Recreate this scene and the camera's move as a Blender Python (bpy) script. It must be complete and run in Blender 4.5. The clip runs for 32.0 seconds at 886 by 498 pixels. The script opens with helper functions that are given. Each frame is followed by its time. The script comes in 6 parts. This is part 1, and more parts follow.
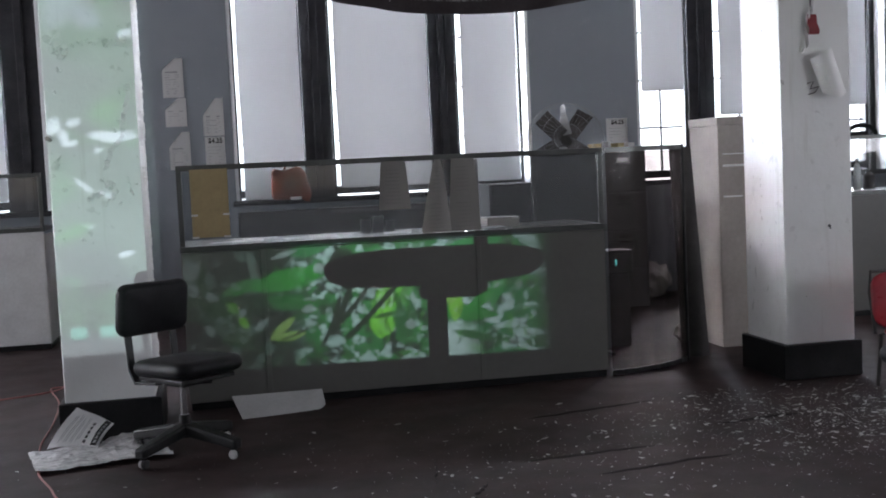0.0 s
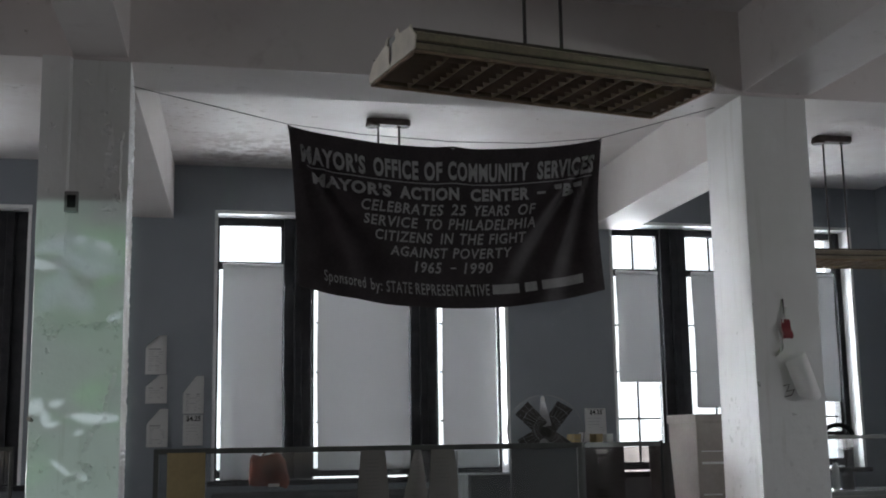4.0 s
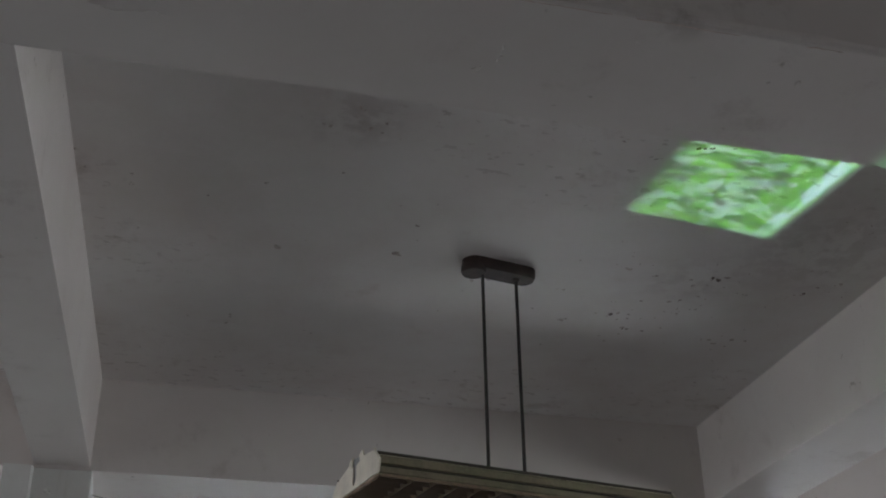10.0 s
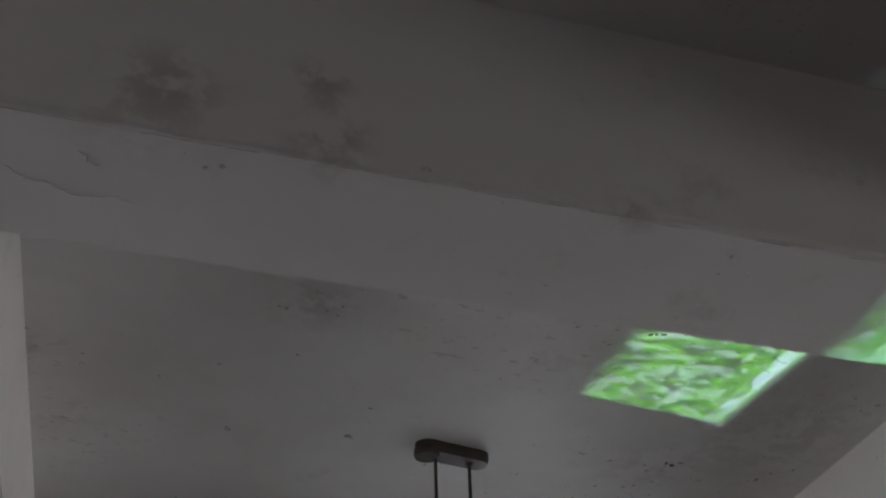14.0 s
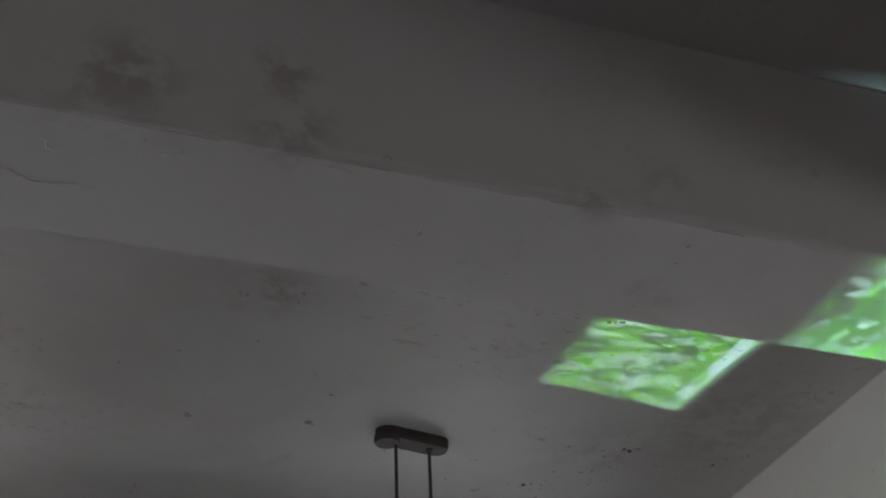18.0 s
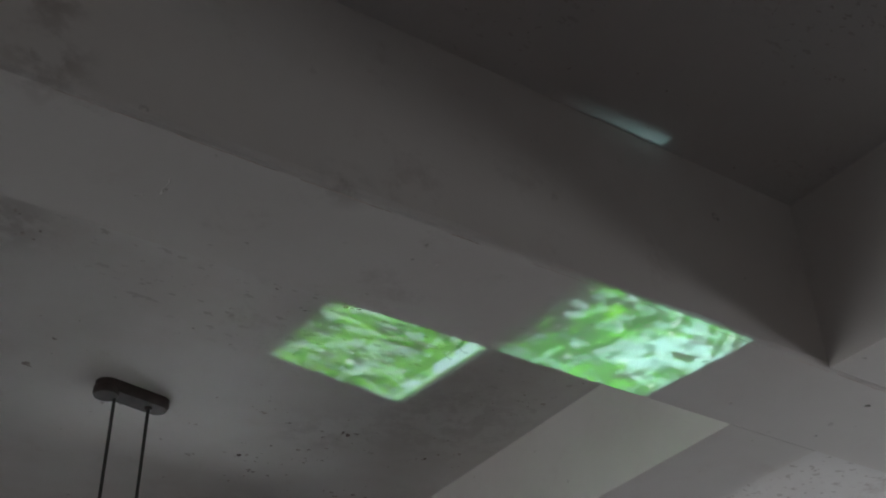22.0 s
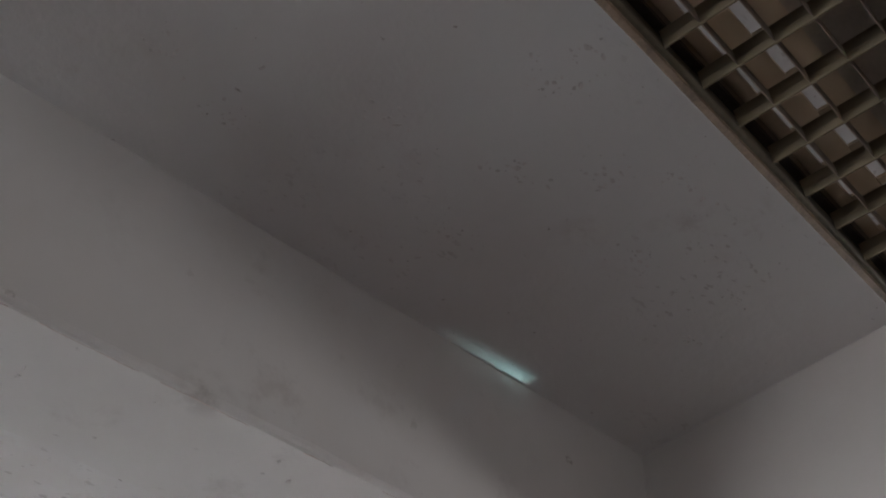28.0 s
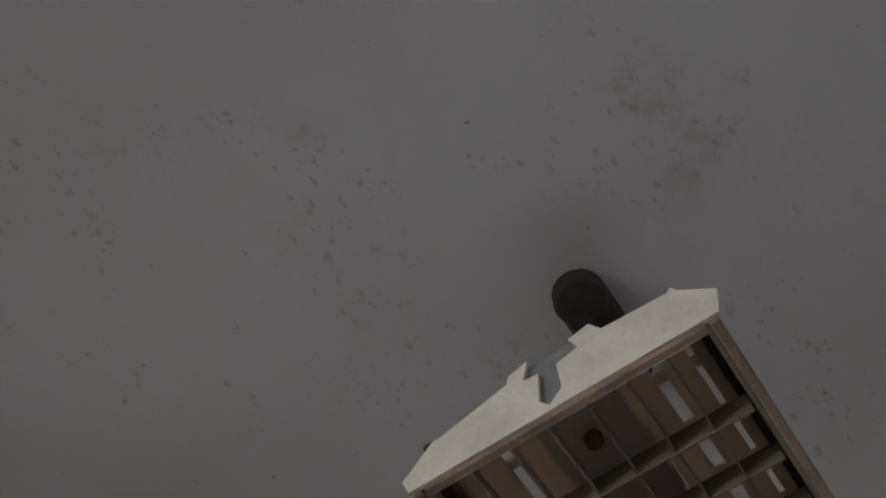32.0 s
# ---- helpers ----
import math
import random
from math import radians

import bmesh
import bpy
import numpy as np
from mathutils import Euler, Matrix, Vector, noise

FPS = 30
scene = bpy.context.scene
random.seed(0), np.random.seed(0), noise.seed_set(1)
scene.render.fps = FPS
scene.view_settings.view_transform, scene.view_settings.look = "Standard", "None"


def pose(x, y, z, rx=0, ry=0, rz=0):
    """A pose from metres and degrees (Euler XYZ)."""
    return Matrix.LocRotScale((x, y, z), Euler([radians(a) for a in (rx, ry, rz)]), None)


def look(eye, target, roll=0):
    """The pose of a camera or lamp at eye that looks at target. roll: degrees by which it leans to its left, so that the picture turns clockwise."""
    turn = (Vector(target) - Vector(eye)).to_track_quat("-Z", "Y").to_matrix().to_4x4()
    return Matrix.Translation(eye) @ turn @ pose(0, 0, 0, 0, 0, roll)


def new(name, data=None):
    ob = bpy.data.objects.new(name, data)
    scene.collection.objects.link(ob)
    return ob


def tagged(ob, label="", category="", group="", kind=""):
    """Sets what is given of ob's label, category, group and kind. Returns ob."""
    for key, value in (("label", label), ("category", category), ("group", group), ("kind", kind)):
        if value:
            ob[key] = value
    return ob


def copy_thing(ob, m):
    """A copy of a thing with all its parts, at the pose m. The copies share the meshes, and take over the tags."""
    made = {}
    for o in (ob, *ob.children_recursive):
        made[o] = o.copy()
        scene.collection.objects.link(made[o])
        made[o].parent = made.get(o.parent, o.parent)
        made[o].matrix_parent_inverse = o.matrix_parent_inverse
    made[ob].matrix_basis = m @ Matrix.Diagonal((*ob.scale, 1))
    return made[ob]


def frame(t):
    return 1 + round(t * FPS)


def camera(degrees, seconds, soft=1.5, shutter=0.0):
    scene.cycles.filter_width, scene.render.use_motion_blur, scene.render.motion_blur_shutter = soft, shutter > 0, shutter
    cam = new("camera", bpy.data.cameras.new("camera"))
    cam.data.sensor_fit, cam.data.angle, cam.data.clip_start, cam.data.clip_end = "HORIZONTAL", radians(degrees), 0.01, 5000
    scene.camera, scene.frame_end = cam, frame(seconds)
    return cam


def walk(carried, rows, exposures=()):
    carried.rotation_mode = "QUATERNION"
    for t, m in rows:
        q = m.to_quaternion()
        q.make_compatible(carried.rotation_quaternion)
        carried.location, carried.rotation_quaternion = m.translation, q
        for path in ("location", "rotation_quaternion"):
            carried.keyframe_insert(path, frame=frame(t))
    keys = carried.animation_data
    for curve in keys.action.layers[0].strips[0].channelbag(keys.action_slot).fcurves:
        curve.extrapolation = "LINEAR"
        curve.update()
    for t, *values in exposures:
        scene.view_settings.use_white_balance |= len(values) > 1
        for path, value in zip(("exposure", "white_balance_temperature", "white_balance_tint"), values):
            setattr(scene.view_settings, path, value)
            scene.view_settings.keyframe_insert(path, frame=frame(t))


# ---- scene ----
EXPOSURES = [(0.0, -0.1, 6250, 18), (1.0, -0.57, 6250, 18), (2.0, -0.85, 6300, 15), (4.0, -1.15, 6450, 13), (7.0, -0.9, 6500, 12), (9.0, -0.6, 6500, 11), (13.0, -0.42, 6500, 13),
             (17.0, -0.42, 6450, 12), (20.0, -0.5, 6500, 10), (24.0, -0.6, 6500, 9), (27.0, 0.25, 6550, 9), (29.0, 0.88, 6550, 15), (32.0, 0.64, 6520, 12)]
cam = camera(41.75, 32.0, soft=1.9)
# seconds, eye in metres, then heading, tilt and lean in degrees
PATH = [
    (0.0, 0.071, 0.207, 1.282, 11.19, -4.10, -2.65),
    (0.5, 0.067, 0.202, 1.285, 11.39, -2.63, -2.45),
    (1.0, 0.063, 0.202, 1.293, 11.49, -1.30, -2.20),
    (1.5, 0.056, 0.197, 1.310, 11.56, 0.05, -2.23),
    (2.0, 0.052, 0.194, 1.327, 11.74, 1.77, -2.13),
    (2.5, 0.050, 0.191, 1.340, 11.97, 3.66, -2.14),
    (3.0, 0.039, 0.183, 1.349, 12.17, 5.55, -1.59),
    (3.5, 0.033, 0.160, 1.352, 12.43, 7.55, -0.99),
    (4.0, 0.028, 0.150, 1.363, 12.76, 9.40, -0.87),
    (4.5, 0.026, 0.147, 1.374, 12.85, 10.86, -1.05),
    (6.5, 0.035, 0.120, 1.412, 13.40, 16.10, -0.76),
    (7.0, 0.030, 0.113, 1.423, 13.75, 17.40, -0.51),
    (7.5, 0.026, 0.108, 1.429, 13.83, 18.67, -0.76),
    (8.0, 0.027, 0.103, 1.441, 13.81, 20.05, -0.81),
    (8.5, 0.023, 0.103, 1.457, 13.92, 21.63, -0.91),
    (9.0, 0.029, 0.089, 1.460, 13.99, 23.77, -0.47),
    (9.5, 0.016, 0.061, 1.489, 14.32, 25.82, -0.62),
    (10.0, 0.011, 0.078, 1.470, 14.91, 28.37, -0.80),
    (10.5, -0.011, 0.109, 1.450, 16.11, 30.53, -1.88),
    (11.0, -0.008, 0.110, 1.454, 16.66, 31.52, -1.86),
    (11.5, -0.010, 0.096, 1.457, 17.10, 33.01, -1.53),
    (12.0, -0.009, 0.084, 1.468, 17.52, 34.38, -1.74),
    (12.5, -0.012, 0.076, 1.480, 17.59, 35.56, -1.55),
    (13.0, -0.011, 0.059, 1.493, 17.58, 36.61, -1.10),
    (13.5, -0.014, 0.056, 1.492, 18.04, 37.30, -1.56),
    (14.0, -0.017, 0.055, 1.487, 18.12, 36.94, -1.91),
    (14.5, -0.010, 0.054, 1.484, 18.02, 36.52, -1.96),
    (16.5, -0.012, 0.051, 1.485, 18.27, 35.99, -2.25),
    (17.0, -0.019, 0.055, 1.488, 18.78, 35.94, -2.89),
    (17.5, -0.020, 0.044, 1.487, 19.42, 35.96, -2.97),
    (18.0, -0.020, 0.036, 1.482, 20.42, 36.15, -2.99),
    (18.5, -0.012, 0.014, 1.467, 21.72, 36.38, -2.64),
    (19.0, -0.009, -0.024, 1.422, 23.59, 36.54, -1.96),
    (19.5, -0.004, -0.024, 1.422, 26.05, 36.42, -2.13),
    (20.0, 0.004, -0.023, 1.431, 28.32, 36.11, -2.21),
    (20.5, 0.008, -0.029, 1.435, 30.32, 35.84, -2.28),
    (21.0, 0.017, -0.036, 1.444, 31.89, 35.50, -2.27),
    (21.5, 0.012, -0.036, 1.444, 33.04, 35.09, -2.00),
    (22.0, 0.013, -0.038, 1.435, 34.51, 34.80, -1.87),
    (22.5, 0.021, -0.042, 1.441, 35.78, 34.54, -1.49),
    (23.0, 0.015, -0.047, 1.440, 36.49, 34.46, -1.46),
    (23.5, 0.014, -0.052, 1.442, 36.70, 34.48, -1.43),
    (24.0, 0.010, -0.053, 1.446, 36.62, 34.54, -1.02),
    (24.5, 0.010, -0.061, 1.448, 36.39, 34.73, -0.75),
    (26.5, -0.008, -0.115, 1.509, 37.82, 38.57, 0.72),
    (27.0, -0.014, -0.121, 1.491, 39.02, 40.91, -0.02),
    (27.5, -0.021, -0.129, 1.474, 40.28, 42.65, 0.99),
    (28.0, -0.029, -0.126, 1.495, 42.67, 43.98, 0.25),
    (28.5, -0.033, -0.132, 1.508, 44.23, 45.85, -0.78),
    (29.0, -0.029, -0.149, 1.521, 45.22, 47.92, -0.84),
    (29.5, -0.044, -0.138, 1.512, 47.54, 51.12, -2.76),
    (30.0, -0.064, -0.131, 1.500, 50.77, 53.99, -5.81),
    (30.5, -0.074, -0.152, 1.517, 53.33, 56.05, -7.27),
    (31.0, -0.082, -0.168, 1.535, 56.07, 58.44, -8.76),
    (31.5, -0.093, -0.170, 1.555, 58.94, 60.62, -9.96),
    (32.0, -0.115, -0.170, 1.575, 61.22, 63.17, -10.53),
]
walk(cam, [(t, pose(x, y, z, 0, 0, -heading) @ pose(0, 0, 0, 90 + tilt, 0, 0) @ pose(0, 0, 0, 0, 0, lean))
           for t, x, y, z, heading, tilt, lean in PATH], EXPOSURES)

# ---- world and lights ----
world = bpy.data.worlds.new("sky")
scene.world = world
world.use_nodes = True
wn = world.node_tree
sky = wn.nodes.new("ShaderNodeTexSky")
sky.sky_type = "NISHITA"
sky.sun_disc = False
sky.sun_elevation, sky.sun_rotation = radians(50), radians(200)
wn.links.new(sky.outputs[0], wn.nodes["Background"].inputs[0])
wn.nodes["Background"].inputs[1].default_value = 0.1


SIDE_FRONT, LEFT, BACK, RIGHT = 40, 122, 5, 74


def window_light(name, x0, x1, z0, z1, watts, y=10.98):
    data = bpy.data.lights.new(name, "AREA")
    data.shape, data.size, data.size_y = "RECTANGLE", x1 - x0, z1 - z0
    data.energy, data.color = watts, (0.93, 0.97, 1.0)
    ob = new(name, data)
    ob.matrix_world = look(((x0 + x1) / 2, y, (z0 + z1) / 2), ((x0 + x1) / 2, 0, (z0 + z1) / 2))
    return ob


window_light("daylight_middle", 0.1, 3.1, 0.9, 3.5, 950)
window_light("daylight_right", 3.9, 6.7, 0.9, 3.5, 950)
window_light("daylight_left", -4.1, -1.15, 0.9, 3.5, 950)


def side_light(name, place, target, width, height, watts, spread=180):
    """Added daylight in an unseen opening of the walls behind and beside the walk."""
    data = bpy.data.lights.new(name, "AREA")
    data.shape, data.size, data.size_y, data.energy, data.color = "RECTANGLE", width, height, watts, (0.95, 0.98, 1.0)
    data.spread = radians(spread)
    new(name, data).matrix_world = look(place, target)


# Narrow beam added to brighten the right column's left face.
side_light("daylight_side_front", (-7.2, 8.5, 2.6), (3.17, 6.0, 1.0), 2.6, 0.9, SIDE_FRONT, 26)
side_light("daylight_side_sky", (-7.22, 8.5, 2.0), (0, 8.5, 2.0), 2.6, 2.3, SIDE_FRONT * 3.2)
# Places and heights of these unseen openings are chosen to light ceilings and beams.
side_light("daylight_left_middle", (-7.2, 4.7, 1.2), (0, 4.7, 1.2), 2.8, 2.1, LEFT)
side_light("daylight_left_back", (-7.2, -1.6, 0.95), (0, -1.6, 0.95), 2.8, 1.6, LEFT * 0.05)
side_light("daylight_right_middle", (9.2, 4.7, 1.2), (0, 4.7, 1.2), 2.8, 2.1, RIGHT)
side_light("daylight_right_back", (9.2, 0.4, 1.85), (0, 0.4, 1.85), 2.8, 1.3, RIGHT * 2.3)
# Weak fill added from behind to even out the near beam and ceiling.
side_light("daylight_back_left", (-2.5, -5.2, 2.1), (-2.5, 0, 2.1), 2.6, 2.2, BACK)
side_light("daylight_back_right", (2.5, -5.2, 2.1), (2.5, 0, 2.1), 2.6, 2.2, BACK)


# ---- materials ----
def shader(name):
    m = bpy.data.materials.new(name)
    m.use_nodes = True
    return m, m.node_tree, m.node_tree.nodes["Principled BSDF"]


def plain(name, colour, rough=0.5, metal=0.0, vary=0.15, scale=8.0, bump=0.0, bump_scale=60.0, spec=0.5):
    """A surface with variation at two scales and a fine relief."""
    m, t, p = shader(name)
    coord = t.nodes.new("ShaderNodeTexCoord")
    a = t.nodes.new("ShaderNodeTexNoise")
    a.inputs["Scale"].default_value, a.inputs["Detail"].default_value = scale, 6
    b = t.nodes.new("ShaderNodeTexNoise")
    b.inputs["Scale"].default_value, b.inputs["Detail"].default_value = scale * 9, 4
    for n in (a, b):
        t.links.new(coord.outputs["Object"], n.inputs["Vector"])
    mix = t.nodes.new("ShaderNodeMix")
    mix.data_type = "FLOAT"
    mix.inputs["Factor"].default_value = 0.35
    t.links.new(a.outputs["Fac"], mix.inputs["A"])
    t.links.new(b.outputs["Fac"], mix.inputs["B"])
    ramp = t.nodes.new("ShaderNodeValToRGB")
    lo = [max(0, c * (1 - vary)) for c in colour]
    hi = [min(1, c * (1 + vary)) for c in colour]
    ramp.color_ramp.elements[0].position, ramp.color_ramp.elements[0].color = 0.35, (*lo, 1)
    ramp.color_ramp.elements[1].position, ramp.color_ramp.elements[1].color = 0.65, (*hi, 1)
    t.links.new(mix.outputs["Result"], ramp.inputs["Fac"])
    t.links.new(ramp.outputs["Color"], p.inputs["Base Color"])
    p.inputs["Metallic"].default_value, p.inputs["Specular IOR Level"].default_value = metal, spec
    rr = t.nodes.new("ShaderNodeMapRange")
    rr.inputs["To Min"].default_value, rr.inputs["To Max"].default_value = max(0.02, rough - 0.08), min(1, rough + 0.08)
    t.links.new(b.outputs["Fac"], rr.inputs["Value"])
    t.links.new(rr.outputs["Result"], p.inputs["Roughness"])
    if bump:
        c = t.nodes.new("ShaderNodeTexNoise")
        c.inputs["Scale"].default_value, c.inputs["Detail"].default_value = bump_scale, 5
        t.links.new(coord.outputs["Object"], c.inputs["Vector"])
        bp = t.nodes.new("ShaderNodeBump")
        bp.inputs["Strength"].default_value, bp.inputs["Distance"].default_value = bump, 0.01
        t.links.new(c.outputs["Fac"], bp.inputs["Height"])
        t.links.new(bp.outputs["Normal"], p.inputs["Normal"])
    return m


def old_paint(name, colour, flaw, stain, spots=0.62, spot_scale=5.0, stain_at=0.6, rough=0.6, bump=0.25, drips=False, patches=()):
    """Old wall paint: clouds of dirt, small dark flaws in drifts, and low ripples."""
    m, t, p = shader(name)
    L = t.links.new
    coord = t.nodes.new("ShaderNodeTexCoord")

    def noise_of(scale, detail=5, rough_=0.5, stretch=None):
        n = t.nodes.new("ShaderNodeTexNoise")
        n.inputs["Scale"].default_value, n.inputs["Detail"].default_value, n.inputs["Roughness"].default_value = scale, detail, rough_
        if stretch:
            mp = t.nodes.new("ShaderNodeMapping")
            mp.inputs["Scale"].default_value = stretch
            L(coord.outputs["Object"], mp.inputs["Vector"])
            L(mp.outputs["Vector"], n.inputs["Vector"])
        else:
            L(coord.outputs["Object"], n.inputs["Vector"])
        return n.outputs["Fac"]

    def step(v, lo, hi):
        r = t.nodes.new("ShaderNodeMapRange")
        r.interpolation_type = "SMOOTHSTEP"
        r.inputs["From Min"].default_value, r.inputs["From Max"].default_value = lo, hi
        L(v, r.inputs["Value"])
        return r.outputs["Result"]

    def times(a, b):
        n = t.nodes.new("ShaderNodeMath")
        n.operation = "MULTIPLY"
        for i, v in enumerate((a, b)):
            if isinstance(v, float):
                n.inputs[i].default_value = v
            else:
                L(v, n.inputs[i])
        return n.outputs[0]

    def blend(f, a, b):
        n = t.nodes.new("ShaderNodeMix")
        n.data_type = "RGBA"
        L(f, n.inputs["Factor"])
        for key, v in (("A", a), ("B", b)):
            if isinstance(v, tuple):
                n.inputs[6 if key == "A" else 7].default_value = (*v, 1)
            else:
                L(v, n.inputs[6 if key == "A" else 7])
        return n.outputs[2]

    cloud = step(noise_of(1.1, 6, 0.6), 0.35, 0.75)
    base = blend(times(cloud, 0.5), colour, stain)
    grime = step(noise_of(2.6, 8, 0.65), stain_at, stain_at + 0.16)
    base = blend(times(grime, 0.55), base, stain)
    drift = step(noise_of(spot_scale * 0.16, 3), 0.47, 0.62)
    fleck = step(noise_of(spot_scale * 3.2, 5, 0.55, (1, 1.7, 1)), spots, spots + 0.05)
    base = blend(times(times(fleck, drift), 0.3), base, flaw)
    blot = step(noise_of(3.4, 7, 0.7), 0.54, 0.7)
    base = blend(times(times(blot, drift), 0.5), base, tuple(0.6 * a + 0.4 * b for a, b in zip(stain, flaw)))
    dot = step(noise_of(spot_scale * 4.5, 3, 0.5), 0.72, 0.78)
    base = blend(times(dot, 0.6), base, flaw)
    if drips:
        run = step(noise_of(3.0, 6, 0.6, (5, 5, 0.35)), 0.58, 0.7)
        base = blend(times(run, 0.4), base, stain)
    for centre, radius, dark in patches:
        far = t.nodes.new("ShaderNodeVectorMath")
        far.operation = "DISTANCE"
        far.inputs[1].default_value = centre
        L(coord.outputs["Object"], far.inputs[0])
        near = step(far.outputs["Value"], radius, 0.0)
        ragged = step(noise_of(9, 6, 0.6), 0.42, 0.6)
        base = blend(times(times(near, ragged), dark), base, flaw)
    L(base, p.inputs["Base Color"])
    p.inputs["Roughness"].default_value = rough
    h = noise_of(7, 8, 0.6)
    bp = t.nodes.new("ShaderNodeBump")
    bp.inputs["Strength"].default_value, bp.inputs["Distance"].default_value = bump, 0.02
    L(h, bp.inputs["Height"])
    L(bp.outputs["Normal"], p.inputs["Normal"])
    return m


def clear(name, tint=(0.95, 0.97, 0.97), gloss=0.08, rough=0.03, film=0.0, film_colour=(0.3, 0.3, 0.3)):
    """Thin glass: lets light straight through, mirrors a little, with a film of dust."""
    m, t, p = shader(name)
    L = t.links.new
    tr = t.nodes.new("ShaderNodeBsdfTransparent")
    tr.inputs[0].default_value = (*tint, 1)
    gl = t.nodes.new("ShaderNodeBsdfGlossy")
    gl.inputs["Roughness"].default_value = rough
    fr = t.nodes.new("ShaderNodeFresnel")
    fr.inputs["IOR"].default_value = 1.3 + gloss
    mx = t.nodes.new("ShaderNodeMixShader")
    L(fr.outputs[0], mx.inputs[0])
    L(tr.outputs[0], mx.inputs[1])
    L(gl.outputs[0], mx.inputs[2])
    last = mx.outputs[0]
    if film:
        df = t.nodes.new("ShaderNodeBsdfDiffuse")
        df.inputs[0].default_value = (*film_colour, 1)
        n = t.nodes.new("ShaderNodeTexNoise")
        n.inputs["Scale"].default_value, n.inputs["Detail"].default_value = 4, 7
        r = t.nodes.new("ShaderNodeMapRange")
        r.inputs["From Min"].default_value, r.inputs["From Max"].default_value = 0.3, 0.75
        r.inputs["To Min"].default_value, r.inputs["To Max"].default_value = film * 0.5, film * 1.5
        L(n.outputs["Fac"], r.inputs["Value"])
        m2 = t.nodes.new("ShaderNodeMixShader")
        L(r.outputs["Result"], m2.inputs[0])
        L(last, m2.inputs[1])
        L(df.outputs[0], m2.inputs[2])
        last = m2.outputs[0]
    L(last, t.nodes["Material Output"].inputs["Surface"])
    return m


def cloth(name, colour, through_=0.5, vary=0.05):
    """Cloth or paper that lets some light through."""
    m, t, p = shader(name)
    L = t.links.new
    coord = t.nodes.new("ShaderNodeTexCoord")
    n = t.nodes.new("ShaderNodeTexNoise")
    n.inputs["Scale"].default_value, n.inputs["Detail"].default_value = 3, 6
    L(coord.outputs["Object"], n.inputs["Vector"])
    ramp = t.nodes.new("ShaderNodeValToRGB")
    ramp.color_ramp.elements[0].color = (*[c * (1 - vary) for c in colour], 1)
    ramp.color_ramp.elements[1].color = (*[min(1, c * (1 + vary)) for c in colour], 1)
    L(n.outputs["Fac"], ramp.inputs["Fac"])
    df, tl = t.nodes.new("ShaderNodeBsdfDiffuse"), t.nodes.new("ShaderNodeBsdfTranslucent")
    L(ramp.outputs[0], df.inputs[0])
    L(ramp.outputs[0], tl.inputs[0])
    mx = t.nodes.new("ShaderNodeMixShader")
    mx.inputs[0].default_value = through_
    L(df.outputs[0], mx.inputs[1])
    L(tl.outputs[0], mx.inputs[2])
    L(mx.outputs[0], t.nodes["Material Output"].inputs["Surface"])
    return m


# Ceilings lighter, beams darker: part of how light falls is in these colours.
M_CEIL = old_paint("ceiling_paint", (0.785, 0.765, 0.755), (0.19, 0.12, 0.1), (0.58, 0.51, 0.48), spots=0.6, spot_scale=4.5,
                   patches=(((2.75, 3.95, 3.83), 0.6, 0.25), ((0.6, 3.45, 3.83), 0.25, 0.3), ((2.3, 4.35, 3.83), 0.35, 0.2), ((0.6, 9.9, 3.83), 0.9, 0.6), ((2.2, 10.2, 3.83), 0.8, 0.6), ((5.6, 10.1, 3.83), 0.9, 0.4)))
M_CEIL_NEAR = old_paint("scuffed_ceiling_paint", (0.83, 0.81, 0.8), (0.3, 0.22, 0.2), (0.74, 0.68, 0.66), spots=0.61, spot_scale=8.0, stain_at=0.6, bump=0.4)
M_BEAM = old_paint("beam_paint", (0.73, 0.695, 0.675), (0.3, 0.25, 0.23), (0.62, 0.56, 0.535), spots=0.68, spot_scale=3.0, bump=0.15,
                   patches=(((0.38, 2.13, 3.42), 0.17, 0.6), ((0.36, 2.13, 3.6), 0.13, 0.6), ((-0.1, 2.13, 3.42), 0.25, 0.28), ((0.0, 2.13, 3.5), 0.2, 0.5), ((1.2, 2.13, 3.36), 0.12, 0.5)))
M_COL = old_paint("column_paint", (0.81, 0.82, 0.81), (0.2, 0.2, 0.17), (0.62, 0.62, 0.58), spots=0.61, spot_scale=4.5, bump=0.35, drips=True, rough=0.4)
M_WALL = old_paint("wall_paint", (0.228, 0.25, 0.278), (0.38, 0.4, 0.43), (0.195, 0.213, 0.237), spots=0.7, bump=0.15, rough=0.5)
M_BLACK = plain("black_base_paint", (0.013, 0.013, 0.013), 0.42, vary=0.4, bump=0.1, spec=0.2)
M_FRAME = plain("dark_window_wood", (0.026, 0.026, 0.029), 0.55, vary=0.4, bump=0.15, spec=0.2)
M_WHITE = plain("white_gloss_paint", (0.75, 0.76, 0.76), 0.35, vary=0.06)
M_GLASS = clear("window_glass")
M_BLIND = cloth("blind_cloth", (0.74, 0.75, 0.76), 0.1, 0.03)
M_ALU = plain("dull_aluminium", (0.26, 0.26, 0.26), 0.42, metal=0.9, vary=0.1)


